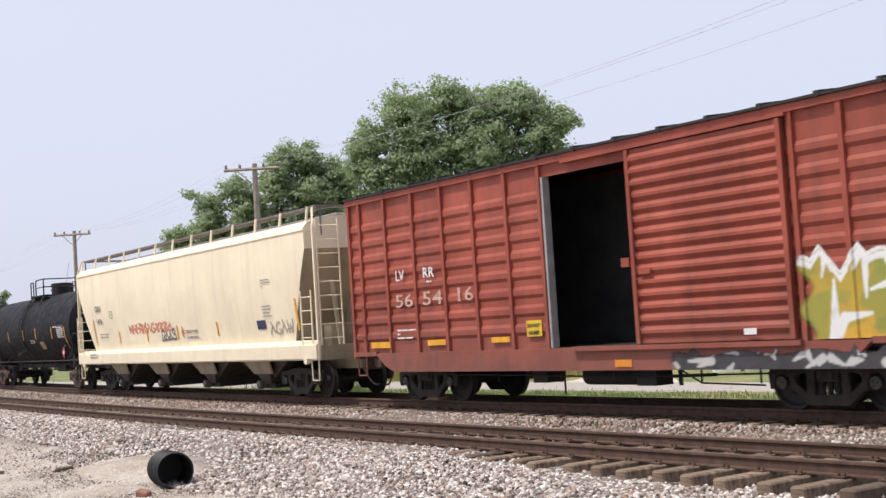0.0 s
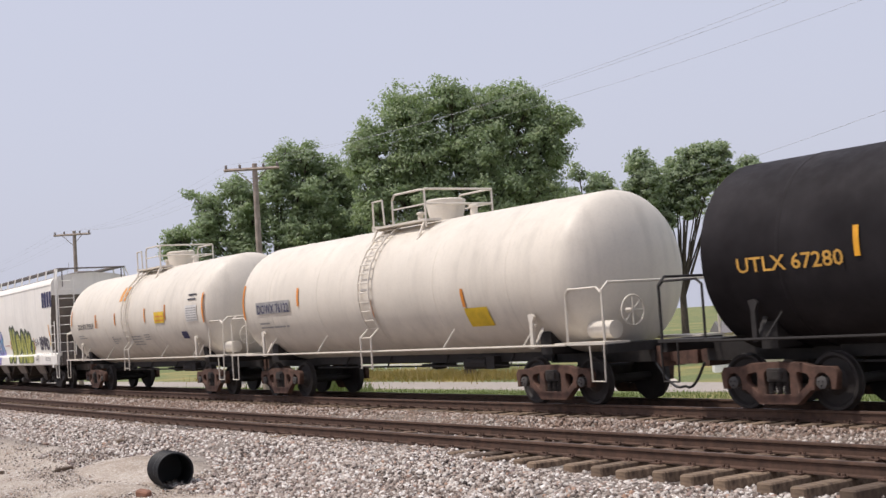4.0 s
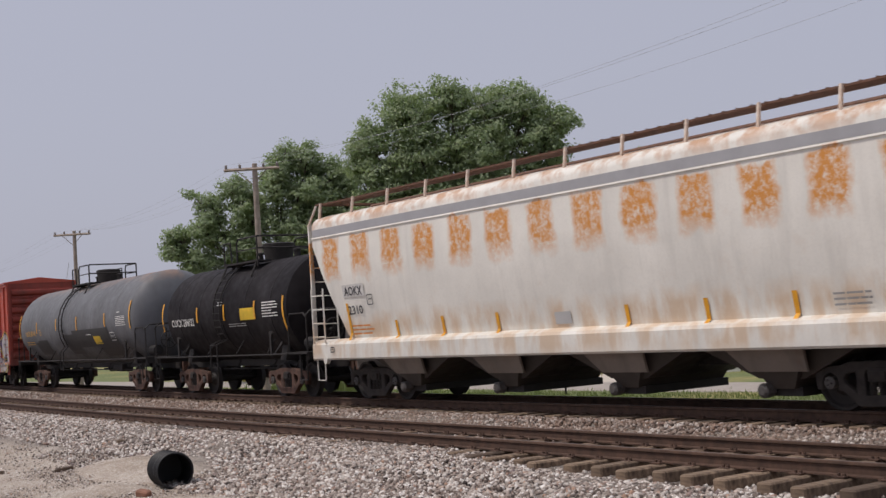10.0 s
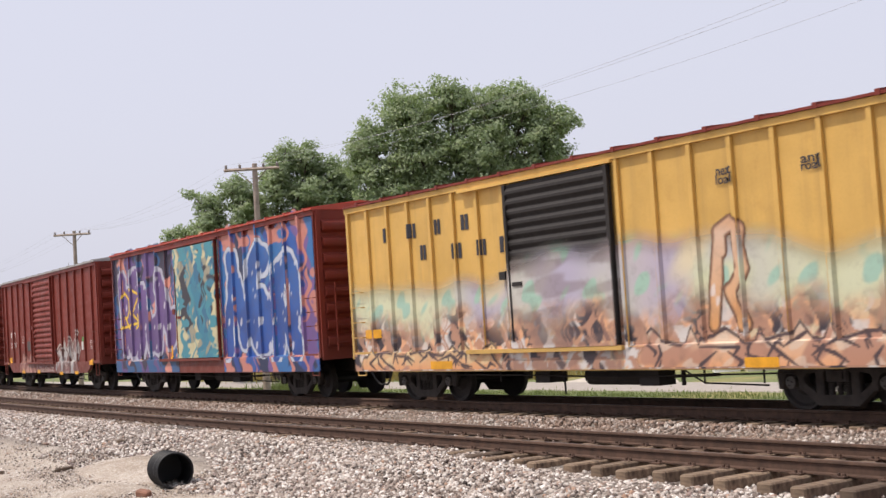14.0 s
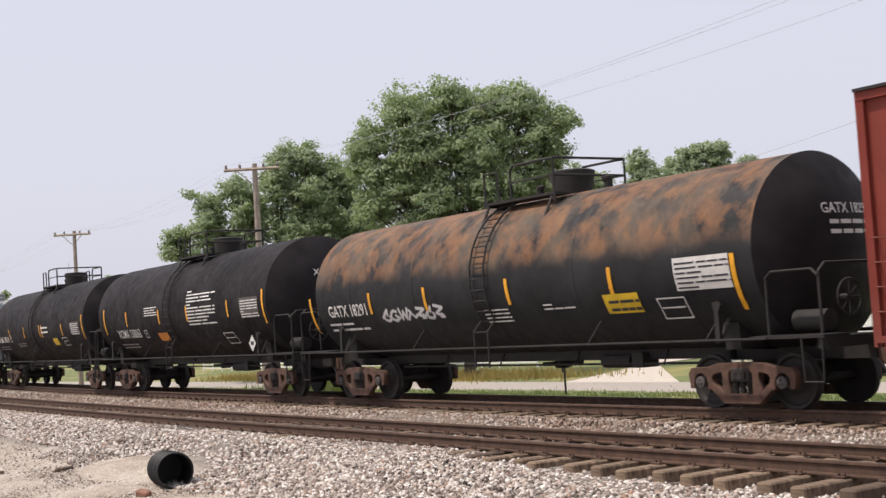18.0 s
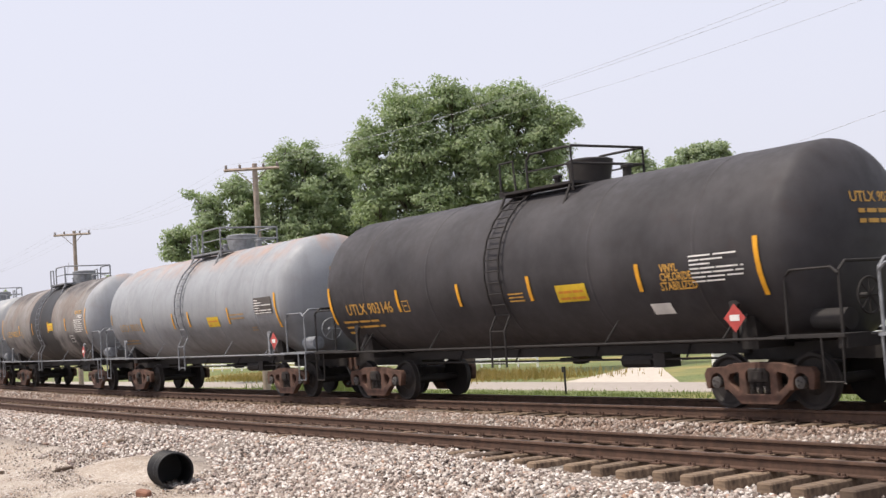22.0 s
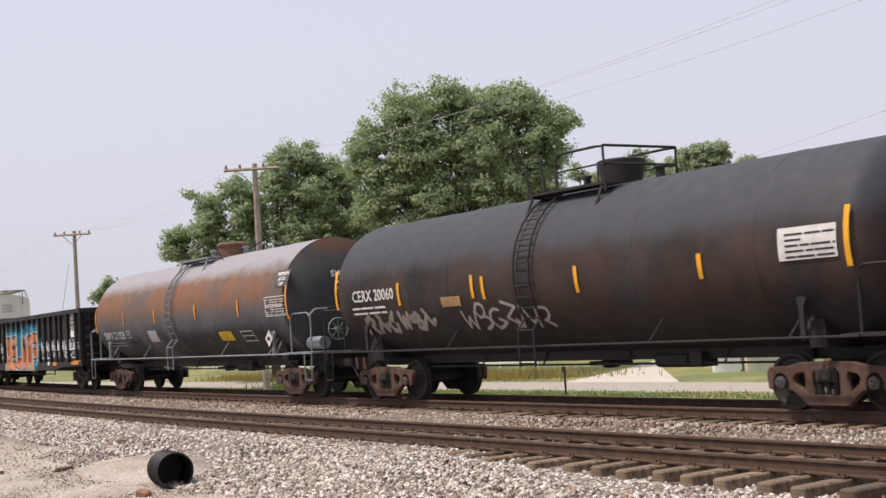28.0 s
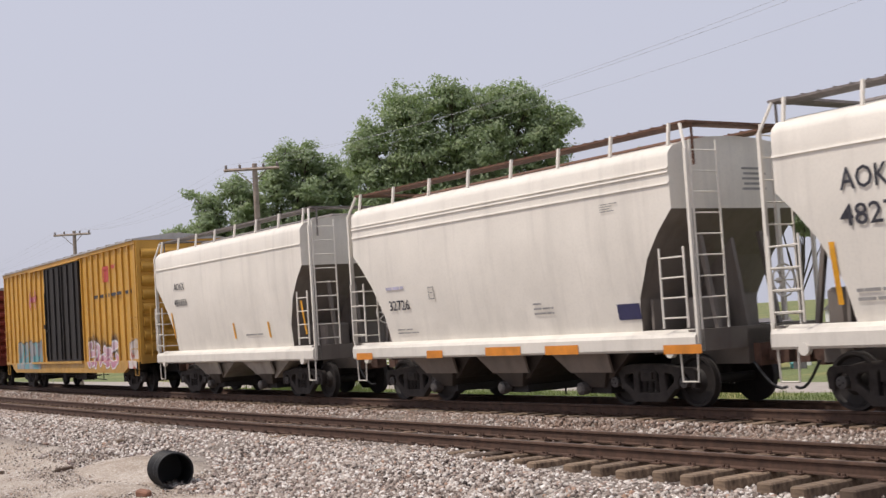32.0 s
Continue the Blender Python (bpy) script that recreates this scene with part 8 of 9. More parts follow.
    c.print_(-6.55, -6.21, 1.43, 1.73, 3, M_WHITE)
    c = Decals(13)
    c.type('next', 3.95, 3.82, 0.39, 0.23, M_INK)
    c.type('load', 3.93, 3.68, 0.40, 0.21, M_INK)
    c.type('any', 5.69, 3.79, 0.43, 0.21, M_INK)
    c.type('road', 5.68, 3.68, 0.43, 0.20, M_INK)
    c.panel(7.32, 7.80, 1.44, 1.64, M_YELLOW)
    c.panel(-4.64, -3.82, 0.75, 0.92, M_YELLOW)
    c.panel(4.33, 5.03, 0.73, 0.89, M_YELLOW)
    c.panel(-7.42, -6.71, 1.47, 1.67, M_YELLOW)
    c = Decals(14)
    c.panel(-5.28, -5.13, 1.13, 1.56, M_YELLOW)
    c.panel(-2.53, -2.40, 1.11, 1.54, M_YELLOW)
    c = Decals(15)
    c.type('BK', -6.38, 2.25, 0.37, 0.34, M_WHITE)
    c.type('TY', -5.71, 2.24, 0.32, 0.34, M_WHITE)
    c.type('152', -6.49, 1.79, 0.49, 0.34, M_WHITE)
    c.type('717', -5.76, 1.79, 0.51, 0.34, M_WHITE)
    c.box(-4.29, -3.99, 1.98, 2.27, M_WHITE)
    c.panel(-6.85, -6.36, 1.08, 1.36, M_YELLOW)
    c.panel(-4.18, -3.66, 0.67, 0.79, M_YELLOW)
    c.panel(-1.45, -0.98, 0.68, 0.81, M_YELLOW)
    c.panel(-3.39, -2.69, 1.63, 2.04, M_PATCHDARK)
    c.panel(-2.20, -1.87, 2.15, 2.43, M_PATCHTAN)
    c.panel(-2.28, -1.95, 1.65, 1.91, M_PATCHTAN)
    c.panel(5.24, 5.75, 1.57, 1.87, M_PALE)
    c.panel(5.36, 5.55, 1.89, 2.05, M_GREEN)
    c.panel(6.42, 6.93, 0.99, 1.21, M_YELLOW)
    c.panel(2.21, 2.67, 0.62, 0.74, M_YELLOW)
    c.panel(4.41, 4.89, 0.65, 0.76, M_YELLOW)
    c.print_(6.44, 6.83, 1.59, 1.94, 5, M_WHITE)
    c = Decals(16)
    c.type('BK', -6.41, 2.30, 0.35, 0.29, M_WHITE)
    c.type('TY', -5.84, 2.30, 0.26, 0.29, M_WHITE)
    c.type('157043', -6.46, 1.90, 0.94, 0.31, M_WHITE)
    c.panel(-3.14, -2.83, 2.82, 3.08, M_PALE)
    c.panel(7.14, 7.95, 0.95, 1.06, M_YELLOW)
    c.panel(4.13, 4.70, 0.85, 0.97, M_YELLOW)
    c.panel(-4.71, -4.17, 0.90, 1.07, M_YELLOW)
    c.panel(-7.68, -6.85, 0.95, 1.06, M_YELLOW)
    c.panel(-2.36, -1.28, 0.67, 0.82, M_YELLOW)
    c.panel(1.22, 1.77, 0.69, 0.82, M_YELLOW)
    c.panel(5.54, 5.73, 1.85, 2.05, M_GREEN)
    c.print_(6.43, 6.83, 1.45, 1.80, 5, M_RED_FADED)
    c.print_(5.54, 5.97, 1.43, 1.76, 4, M_RED_FADED)
    c.panel(0.38, 0.74, 1.15, 1.28, M_WHITE)
    c = Decals(17)
    c.type('GATX 18291', -6.59, 2.02, 1.80, 0.39, M_WHITE)
    c.print_(-6.73, -4.92, 1.68, 1.95, 2, M_WHITE)
    c.strip(-7.44, 1.65, 2.52)
    c.strip(-4.59, 2.03, 2.52)
    c.strip(-2.27, 2.01, 2.52)
    c.strip(0.71, 2.00, 2.52)
    c.strip(3.78, 2.04, 2.53)
    c.strip(6.74, 1.64, 2.55)
    c.panel(3.48, 4.40, 1.70, 2.05, M_SIGNYELLOW)
    c.print_(3.60, 4.40, 1.74, 2.02, 2, M_INK)
    c.panel(5.40, 6.66, 2.01, 2.56, M_PALE)
    c.print_(5.44, 6.66, 2.04, 2.53, 6, M_INK)
    c.print_(1.72, 2.68, 1.85, 2.01, 2, M_WHITE)
    c.print_(-0.23, 0.62, 1.67, 1.98, 4, M_WHITE)
    c.box(4.82, 5.49, 1.55, 1.92, M_WHITE)
    c = Decals(18)
    c.type('XOMX 130063', -5.33, 1.87, 2.26, 0.41, M_WHITE)
    c.print_(-5.58, -3.92, 1.53, 1.73, 2, M_GREYBAR)
    c.strip(-6.50, 2.04, 2.92)
    c.strip(-4.14, 2.26, 2.75)
    c.strip(-1.01, 2.25, 2.71)
    c.strip(1.41, 2.26, 2.72)
    c.strip(4.56, 2.27, 2.74)
    c.strip(6.97, 2.01, 2.93)
    c.panel(-1.52, -0.67, 1.71, 1.97, M_ORANGE)
    c.print_(-2.29, -1.09, 2.54, 2.86, 4, M_WHITE)
    c.print_(1.47, 3.72, 2.13, 3.21, 11, M_WHITE)
    c.panel(5.45, 6.67, 2.20, 2.76, M_PATCHDARK)
    c.print_(5.49, 6.66, 2.22, 2.73, 7, M_WHITE)
    c.box(3.67, 4.42, 1.51, 1.84, M_WHITE)
    c.box(-2.70, -2.42, 1.84, 2.09, M_WHITE)
    c = Decals(19)
    c.type('XOMX 100338', -6.91, 2.07, 2.06, 0.37, M_WHITE)
    c.print_(-7.00, -5.36, 1.74, 1.95, 2, M_GREYBAR)
    c.strip(-7.79, 1.96, 2.89)
    c.strip(-4.56, 2.16, 2.64)
    c.strip(-1.73, 2.18, 2.66)
    c.strip(1.06, 2.19, 2.68)
    c.box(-4.52, -4.24, 2.08, 2.35, M_WHITE)
    c.print_(-3.37, -1.88, 1.84, 2.03, 2, M_GREYBAR)
    c.print_(1.35, 2.47, 2.32, 2.69, 2, M_WHITE)
    c.panel(5.98, 7.17, 2.15, 2.64, M_PATCHDARK)
    c.print_(6.0, 7.15, 2.17, 2.62, 6, M_WHITE)
    c.panel(2.85, 3.60, 1.80, 2.08, M_SIGNYELLOW)
    c.strip(1.42, 2.15, 2.66)
    c.strip(4.62, 2.16, 2.63)
    c.strip(7.62, 1.95, 2.87)
    c.box(4.34, 5.05, 1.76, 2.08, M_WHITE)
    c = Decals(20)
    c.type('OCPX 80076', -5.57, 2.14, 1.71, 0.34, M_PATCHPALE)
    c.print_(-5.39, -4.00, 1.80, 2.00, 2, M_PATCHPALE)
    c.strip(-6.51, 2.06, 2.50, M_ORANGE)
    c.strip(-3.34, 2.07, 2.50, M_ORANGE)
    c.strip(-0.09, 2.04, 2.55, M_ORANGE)
    c.strip(2.78, 2.09, 2.52, M_ORANGE)
    c.strip(6.10, 1.61, 2.52, M_ORANGE)
    c.panel(0.81, 1.66, 2.03, 2.32, M_SIGNYELLOW)
    c.print_(0.90, 1.65, 2.07, 2.29, 2, M_INK)
    c.panel(4.76, 6.01, 2.09, 2.58, M_PALE)
    c.print_(4.81, 6.00, 2.10, 2.54, 6, M_GREYBAR)
    c.panel(3.35, 4.28, 1.76, 2.01, M_PATCHBLACK)
    c.print_(3.44, 4.26, 1.79, 1.98, 2, M_WHITE)
    c.panel(4.79, 5.28, 1.80, 2.02, M_PALE)
    c.box(-3.30, -3.04, 2.15, 2.43, M_WHITE)
    c.print_(1.13, 1.51, 2.87, 3.12, 3, M_WHITE)
    c.print_(2.37, 3.17, 1.73, 1.98, 3, M_PATCHPALE)
    c = Decals(21)
    c.type('UTLX 903146', -6.25, 2.04, 2.05, 0.36, M_GOLD)
    c.print_(-6.61, -4.82, 1.60, 1.98, 3, M_GOLD)
    c.strip(-6.96, 1.84, 2.72)
    c.strip(-3.91, 2.03, 2.52)
    c.strip(-1.53, 2.04, 2.51)
    c.strip(0.88, 2.04, 2.52)
    c.strip(3.96, 2.05, 2.53)
    c.strip(6.71, 1.85, 2.78)
    c.panel(1.66, 2.52, 1.97, 2.29, M_SIGNYELLOW)
    c.print_(1.74, 2.49, 2.01, 2.25, 2, M_ORANGE)
    c.type('VINYL', 4.54, 2.35, 0.41, 0.19, M_GOLD)
    c.type('CHLORIDE', 4.50, 2.20, 0.74, 0.19, M_GOLD)
    c.type('STABILIZED', 4.46, 2.04, 0.86, 0.20, M_GOLD)
    c.print_(5.24, 6.42, 2.13, 2.62, 7, M_WHITE)
    c.panel(4.02, 4.52, 1.64, 1.83, M_WHITE)
    c.box(-3.77, -3.51, 2.02, 2.27, M_GOLD)
    c.print_(0.17, 0.66, 2.05, 2.26, 3, M_GOLD)
    c = Decals(22)
    c.type('UTLX 90101', -5.90, 2.09, 1.90, 0.34, M_GOLD_FADED)
    c.print_(-6.28, -4.68, 1.65, 1.85, 2, M_GOLD_FADED)
    c.strip(-6.68, 2.36, 2.69, M_GOLD_FADED)
    c.strip(-3.73, 2.03, 2.48)
    c.strip(-0.88, 2.05, 2.53)
    c.strip(0.44, 2.07, 2.53)
    c.strip(3.47, 2.07, 2.53)
    c.strip(6.66, 1.88, 2.80)
    c.panel(1.87, 2.71, 2.02, 2.31, M_SIGNYELLOW)
    c.print_(1.95, 2.68, 2.05, 2.28, 2, M_ORANGE)
    c.panel(5.33, 6.44, 2.27, 2.71, M_PATCHDARK)
    c.print_(5.36, 6.43, 2.28, 2.69, 6, M_WHITE)
    c.print_(3.56, 4.57, 2.19, 2.40, 2, M_GOLD_FADED)
    c.print_(4.79, 5.14, 1.84, 1.98, 2, M_GOLD_FADED)
    c = Decals(23)
    c.type('UTLX 903215', -5.99, 2.28, 2.01, 0.33, M_GOLD)
    c.strip(-6.98, 2.22, 3.09)
    c.strip(-3.73, 2.30, 2.74)
    c.strip(-1.37, 2.29, 2.78)
    c.strip(1.26, 2.31, 2.78)
    c.strip(3.95, 2.33, 2.80)
    c.strip(6.77, 2.14, 3.10)
    c.panel(1.30, 2.08, 2.39, 2.69, M_SIGNYELLOW)
    c.print_(1.36, 2.03, 2.43, 2.66, 2, M_ORANGE)
    c.print_(5.26, 6.42, 2.24, 2.75, 7, M_WHITE)
    c.type('VINYL CHLORIDE', 5.42, 2.92, 0.94, 0.17, M_GOLD)
    c.type('STABILIZED', 5.75, 2.76, 0.69, 0.17, M_WHITE)
    c.box(4.26, 4.78, 1.87, 2.13, M_WHITE)
    c.box(-3.41, -3.15, 2.20, 2.45, M_GOLD)
    c = Decals(24)
    c.type('TILX 402022', -5.77, 2.29, 1.98, 0.36, M_WHITE)
    c.print_(-5.93, -4.17, 1.88, 2.14, 2, M_WHITE)
    c.strip(-6.72, 2.19, 3.06)
    c.strip(-3.58, 2.35, 2.81)
    c.strip(-0.93, 2.38, 2.84)
    c.strip(1.42, 2.34, 2.85)
    c.strip(3.52, 2.35, 2.82)
    c.strip(6.63, 2.14, 3.09)
    c.panel(1.76, 2.53, 2.26, 2.68, M_SIGNYELLOW)
    c.print_(1.83, 2.51, 2.30, 2.65, 4, M_ORANGE)
    c.print_(5.36, 6.48, 2.27, 2.76, 8, M_WHITE)
    c.panel(4.14, 5.37, 2.07, 2.21, M_PATCHBLACK)
    c.print_(4.20, 5.35, 2.09, 2.19, 1, M_WHITE)
    c.print_(1.70, 2.46, 1.83, 2.00, 3, M_WHITE)
    c.panel(4.92, 5.37, 1.67, 1.87, M_PALE)
    c.box(-3.59, -3.26, 2.25, 2.49, M_WHITE)
    c = Decals(25)
    c.type('OCPX 80193', -5.69, 2.11, 2.04, 0.43, M_WHITE)
    c.print_(-5.85, -4.21, 1.76, 2.00, 2, M_PATCHPALE)
    c.strip(-6.35, 1.94, 2.66, M_ORANGE)
    c.strip(-3.50, 2.07, 2.47, M_ORANGE)
    c.strip(-1.48, 2.03, 2.48, M_ORANGE)
    c.strip(0.95, 2.04, 2.48, M_ORANGE)
    c.strip(3.12, 2.04, 2.48, M_ORANGE)
    c.strip(6.14, 1.82, 2.77, M_ORANGE)
    c.panel(0.83, 1.73, 2.01, 2.31, M_SIGNYELLOW)
    c.print_(0.91, 1.71, 2.05, 2.27, 2, M_ORANGE)
    c.panel(4.81, 5.99, 2.05, 2.54, M_PATCHBLACK)
    c.print_(4.84, 5.98, 2.08, 2.51, 6, M_WHITE)
    c.panel(5.36, 5.97, 2.59, 2.80, M_PATCHBLACK)
    c.type('VINYL CHLORIDE', 5.42, 2.71, 0.55, 0.16, M_WHITE)
    c.type('STABILIZED', 5.49, 2.60, 0.40, 0.16, M_WHITE)
    c.box(3.75, 4.36, 1.71, 1.98, M_WHITE)
    c.panel(3.98, 4.73, 2.53, 2.75, M_PATCHBLUE)
    c.print_(1.11, 1.68, 2.90, 3.09, 3, M_WHITE)
    c.box(-3.20, -2.91, 2.22, 2.51, M_WHITE)
    c.print_(2.53, 3.40, 1.89, 1.99, 2, M_WHITE)
    c.print_(-0.78, -0.06, 2.02, 2.10, 1, M_WHITE)
    c = Decals(26)
    c.strip(-8.30, 1.84, 2.49)
    c.strip(-4.24, 1.99, 2.48)
    c.strip(-1.21, 2.00, 2.48)
    c.strip(1.18, 2.00, 2.51)
    c.strip(3.92, 2.03, 2.51)
    c.strip(7.58, 1.61, 2.52)
    c.panel(4.53, 5.43, 1.79, 2.07, M_SIGNYELLOW)
    c.panel(-4.80, -2.83, 1.70, 2.28, M_PATCHBLACK)
    c.panel(-0.55, 1.00, 1.61, 2.01, M_PATCHBLACK)
    c.panel(4.12, 6.05, 1.85, 2.23, M_PATCHBLACK)
    c.print_(6.17, 7.31, 2.06, 2.59, 6, M_WHITE)
    c.print_(-7.17, -6.08, 2.02, 2.26, 2, M_WHITE)
    c.print_(2.53, 3.40, 1.92, 2.04, 2, M_GREYBAR)
    c = Decals(27)
    c.type('CERX 20060', -6.76, 2.33, 1.82, 0.37, M_WHITE)
    c.print_(-6.84, -5.34, 2.03, 2.27, 2, M_WHITE)
    c.strip(-7.54, 2.18, 3.12)
    c.strip(-4.75, 2.17, 2.67)
    c.strip(-1.92, 2.19, 2.67)
    c.panel(-3.12, -2.41, 2.06, 2.27, M_GOLD_FADED)
    c.panel(6.21, 7.32, 2.34, 2.84, M_PALE)
    c.print_(6.35, 7.31, 2.37, 2.80, 5, M_INK)
    c.strip(-1.55, 2.15, 2.62)
    c.strip(1.38, 2.13, 2.62)
    c.strip(4.53, 2.18, 2.60)
    c.strip(7.50, 2.18, 3.08)
    c = Decals(28)
    c.type('SHPX 211328', -7.13, 1.86, 2.11, 0.37, M_WHITE)
    c.print_(-7.15, -5.21, 1.61, 1.80, 2, M_GREYBAR)
    c.box(-4.74, -4.43, 1.87, 2.12, M_WHITE)
    c.strip(-7.84, 2.11, 3.01, M_ORANGE)
    c.strip(-4.79, 2.25, 2.73, M_ORANGE)
    c.strip(-1.77, 2.28, 2.74, M_ORANGE)
    c.panel(-2.70, -1.93, 1.69, 2.06, M_PATCHPALE)
    c.strip(1.73, 2.26, 2.71, M_ORANGE)
    c.strip(4.93, 2.25, 2.74, M_ORANGE)
    c.strip(8.05, 2.08, 2.95, M_ORANGE)
    c.panel(3.10, 4.03, 1.60, 1.87, M_SIGNYELLOW)
    c.box(6.72, 8.00, 2.18, 2.70, M_PALE)
    for k in range(4):
        c.print_(6.78 + 0.3 * k, 7.04 + 0.3 * k, 2.22, 2.66, 7, M_PALE)
    c.panel(7.28, 8.12, 2.93, 3.36, M_PATCHDARK)
    c.type('PROPYLENE', 7.40, 3.23, 0.66, 0.11, M_WHITE)
    c.type('GLYCOL', 7.50, 3.10, 0.44, 0.11, M_WHITE)
    c.type('USP', 7.60, 2.97, 0.24, 0.11, M_WHITE)
    c.box(4.65, 5.47, 1.55, 1.85, M_WHITE)
    c = Decals(29)
    c.type('SMIX', -7.97, 2.50, 0.74, 0.36, M_WHITE)
    c.type('660962', -8.04, 2.04, 0.86, 0.31, M_WHITE)
    c.box(-5.09, -4.83, 2.24, 2.51, M_WHITE)
    c.panel(-9.35, -8.47, 1.03, 1.14, M_ORANGE)
    c.panel(-6.07, -5.63, 1.04, 1.15, M_ORANGE)
    c.print_(-8.02, -7.22, 1.04, 1.30, 2, M_WHITE)
    c.panel(5.90, 6.49, 0.98, 1.12, M_ORANGE)
    c.panel(8.75, 9.79, 1.02, 1.17, M_ORANGE)
    c.panel(5.00, 5.37, 1.00, 1.16, M_WHITE)
    c.print_(9.00, 9.90, 1.59, 1.90, 4, M_WHITE)
    c = Decals(30)
    c.type('AOKX', -3.99, 3.29, 1.11, 0.46, M_INK)
    c.type('482745', -4.05, 2.77, 1.46, 0.44, M_INK)
    c.box(-2.04, -1.83, 3.05, 3.31, M_GREYBAR)
    c.strip(-4.27, 1.63, 2.56)
    c.strip(-2.00, 1.62, 2.05)
    c.strip(0.22, 1.62, 2.06)
    c.strip(2.44, 1.62, 2.06)
    c.strip(4.59, 1.61, 2.59)
    c.panel(2.68, 3.11, 1.76, 2.02, M_NAVY)
    c.print_(0.96, 1.63, 1.73, 2.06, 4, M_RED_FADED)
    c.type('WARNING', 0.99, 2.08, 0.48, 0.11, M_RED_FADED)
    c.print_(3.29, 4.00, 2.01, 2.24, 4, M_GREYBAR)
    c.print_(-3.96, -3.10, 1.67, 1.93, 2, M_GREYBAR)
    c.print_(-0.17, 0.69, 1.34, 1.47, 2, M_GREYBAR)
    c = Decals(31)
    c.type('32726', -3.98, 2.07, 0.86, 0.31, M_INK)
    c.print_(-3.80, -2.95, 1.54, 1.69, 2, M_GREYBAR)
    c.print_(-4.00, -3.25, 2.53, 2.70, 1, M_LAVENDER)
    c.box(-2.30, -2.08, 2.25, 2.52, M_GREYBAR)
    c.panel(3.65, 4.24, 1.58, 1.86, M_NAVY)
    c.panel(4.89, 5.79, 0.97, 1.12, M_ORANGE)
    c.panel(1.67, 2.65, 1.00, 1.17, M_ORANGE)
    c.panel(-2.44, -1.83, 0.99, 1.15, M_ORANGE)
    c.panel(-0.27, 0.90, 1.01, 1.18, M_ORANGE)
    c.panel(-5.45, -4.73, 0.99, 1.14, M_ORANGE)
    c.print_(1.27, 1.88, 1.77, 2.05, 3, M_GREYBAR)
    c.print_(3.54, 4.05, 3.51, 3.68, 4, M_GREYBAR)
    c = Decals(32)
    c.type('AOKX', -3.64, 3.23, 0.85, 0.30, M_INK)
    c.type('481656', -3.71, 2.74, 1.03, 0.30, M_INK)
    c.strip(4.95, 1.66, 2.52)
    c.strip(2.78, 1.63, 2.05)
    c.strip(-4.08, 1.76, 2.55)
    c.strip(0.49, 1.65, 2.09)
    c.print_(1.25, 2.37, 1.71, 1.82, 1, M_GREYBAR)
    c = Decals(33)
    c.print_(4.43, 9.07, 3.38, 3.69, 1, M_INK)
    c.panel(5.93, 6.41, 3.91, 4.41, M_REDSIGN)
    c.panel(6.01, 7.47, 4.35, 4.47, M_REDSIGN)
    graffiti()


def cloud_wall(x, z):
    """Soft mint and lavender clouds over a row of orange, brown and black figures."""
    def over(r, m, c):
        return [a * (1 - m) + b * m for a, b in zip(r, c)]
    r = [np.zeros(x.shape) + v for v in (0.60, 0.62, 0.42)]
    r = over(r, soft(lump(x, z, 4.1, 1.3), 0.45, 0.65), (0.66, 0.58, 0.40))
    for mid, wide in ((3.0, 1.7), (-2.6, 1.0), (0.1, 1.4)):
        r = over(r, np.exp(-((x - mid) / wide) ** 2) * soft(lump(x, z, mid, 0.9), 0.25, 0.5) * 0.9, (0.40, 0.36, 0.50))
    r = over(r, soft(lump(x * 1.3, z, 7.7, 0.42), 0.66, 0.76), (0.34, 0.52, 0.42))
    low = 1 - soft(z + 0.7 * lump(x, z, 2.2, 0.8), 1.7, 2.35)
    for k, c in enumerate(((0.66, 0.36, 0.19), (0.64, 0.52, 0.34), (0.30, 0.15, 0.11), (0.74, 0.40, 0.22), (0.62, 0.58, 0.55), (0.045, 0.035, 0.045), (0.44, 0.24, 0.16))):
        warp = 0.2 * np.sin(z * (4 + k) + k) + 0.15 * np.sin(x * (3.1 + k) + 2 * k)
        m = soft(lump(x * 1.6 + warp, z * 0.75 - warp, 3 + 2.37 * k, 0.30 + 0.08 * (k % 3)), 0.50, 0.60)
        r = over(r, m * low, c)
    door = (x > -1.7) & (x < 1.5)
    r = over(r, np.where(door, 0.45 * soft(lump(x * 0.6, z * 2, 9.0, 0.4), 0.4, 0.6), 0.0), (0.17, 0.11, 0.10))
    top = 2.75 + 0.45 * (lump(x, x * 0, 3.3, 0.9) - 0.5) + 0.25 * np.sin(x * 0.5 + 0.7)
    a = (1 - soft(z, top - 0.35, top + 0.25)) * soft(x, -7.9, -7.8) * (1 - soft(x, 7.8, 7.9))
    return r, a


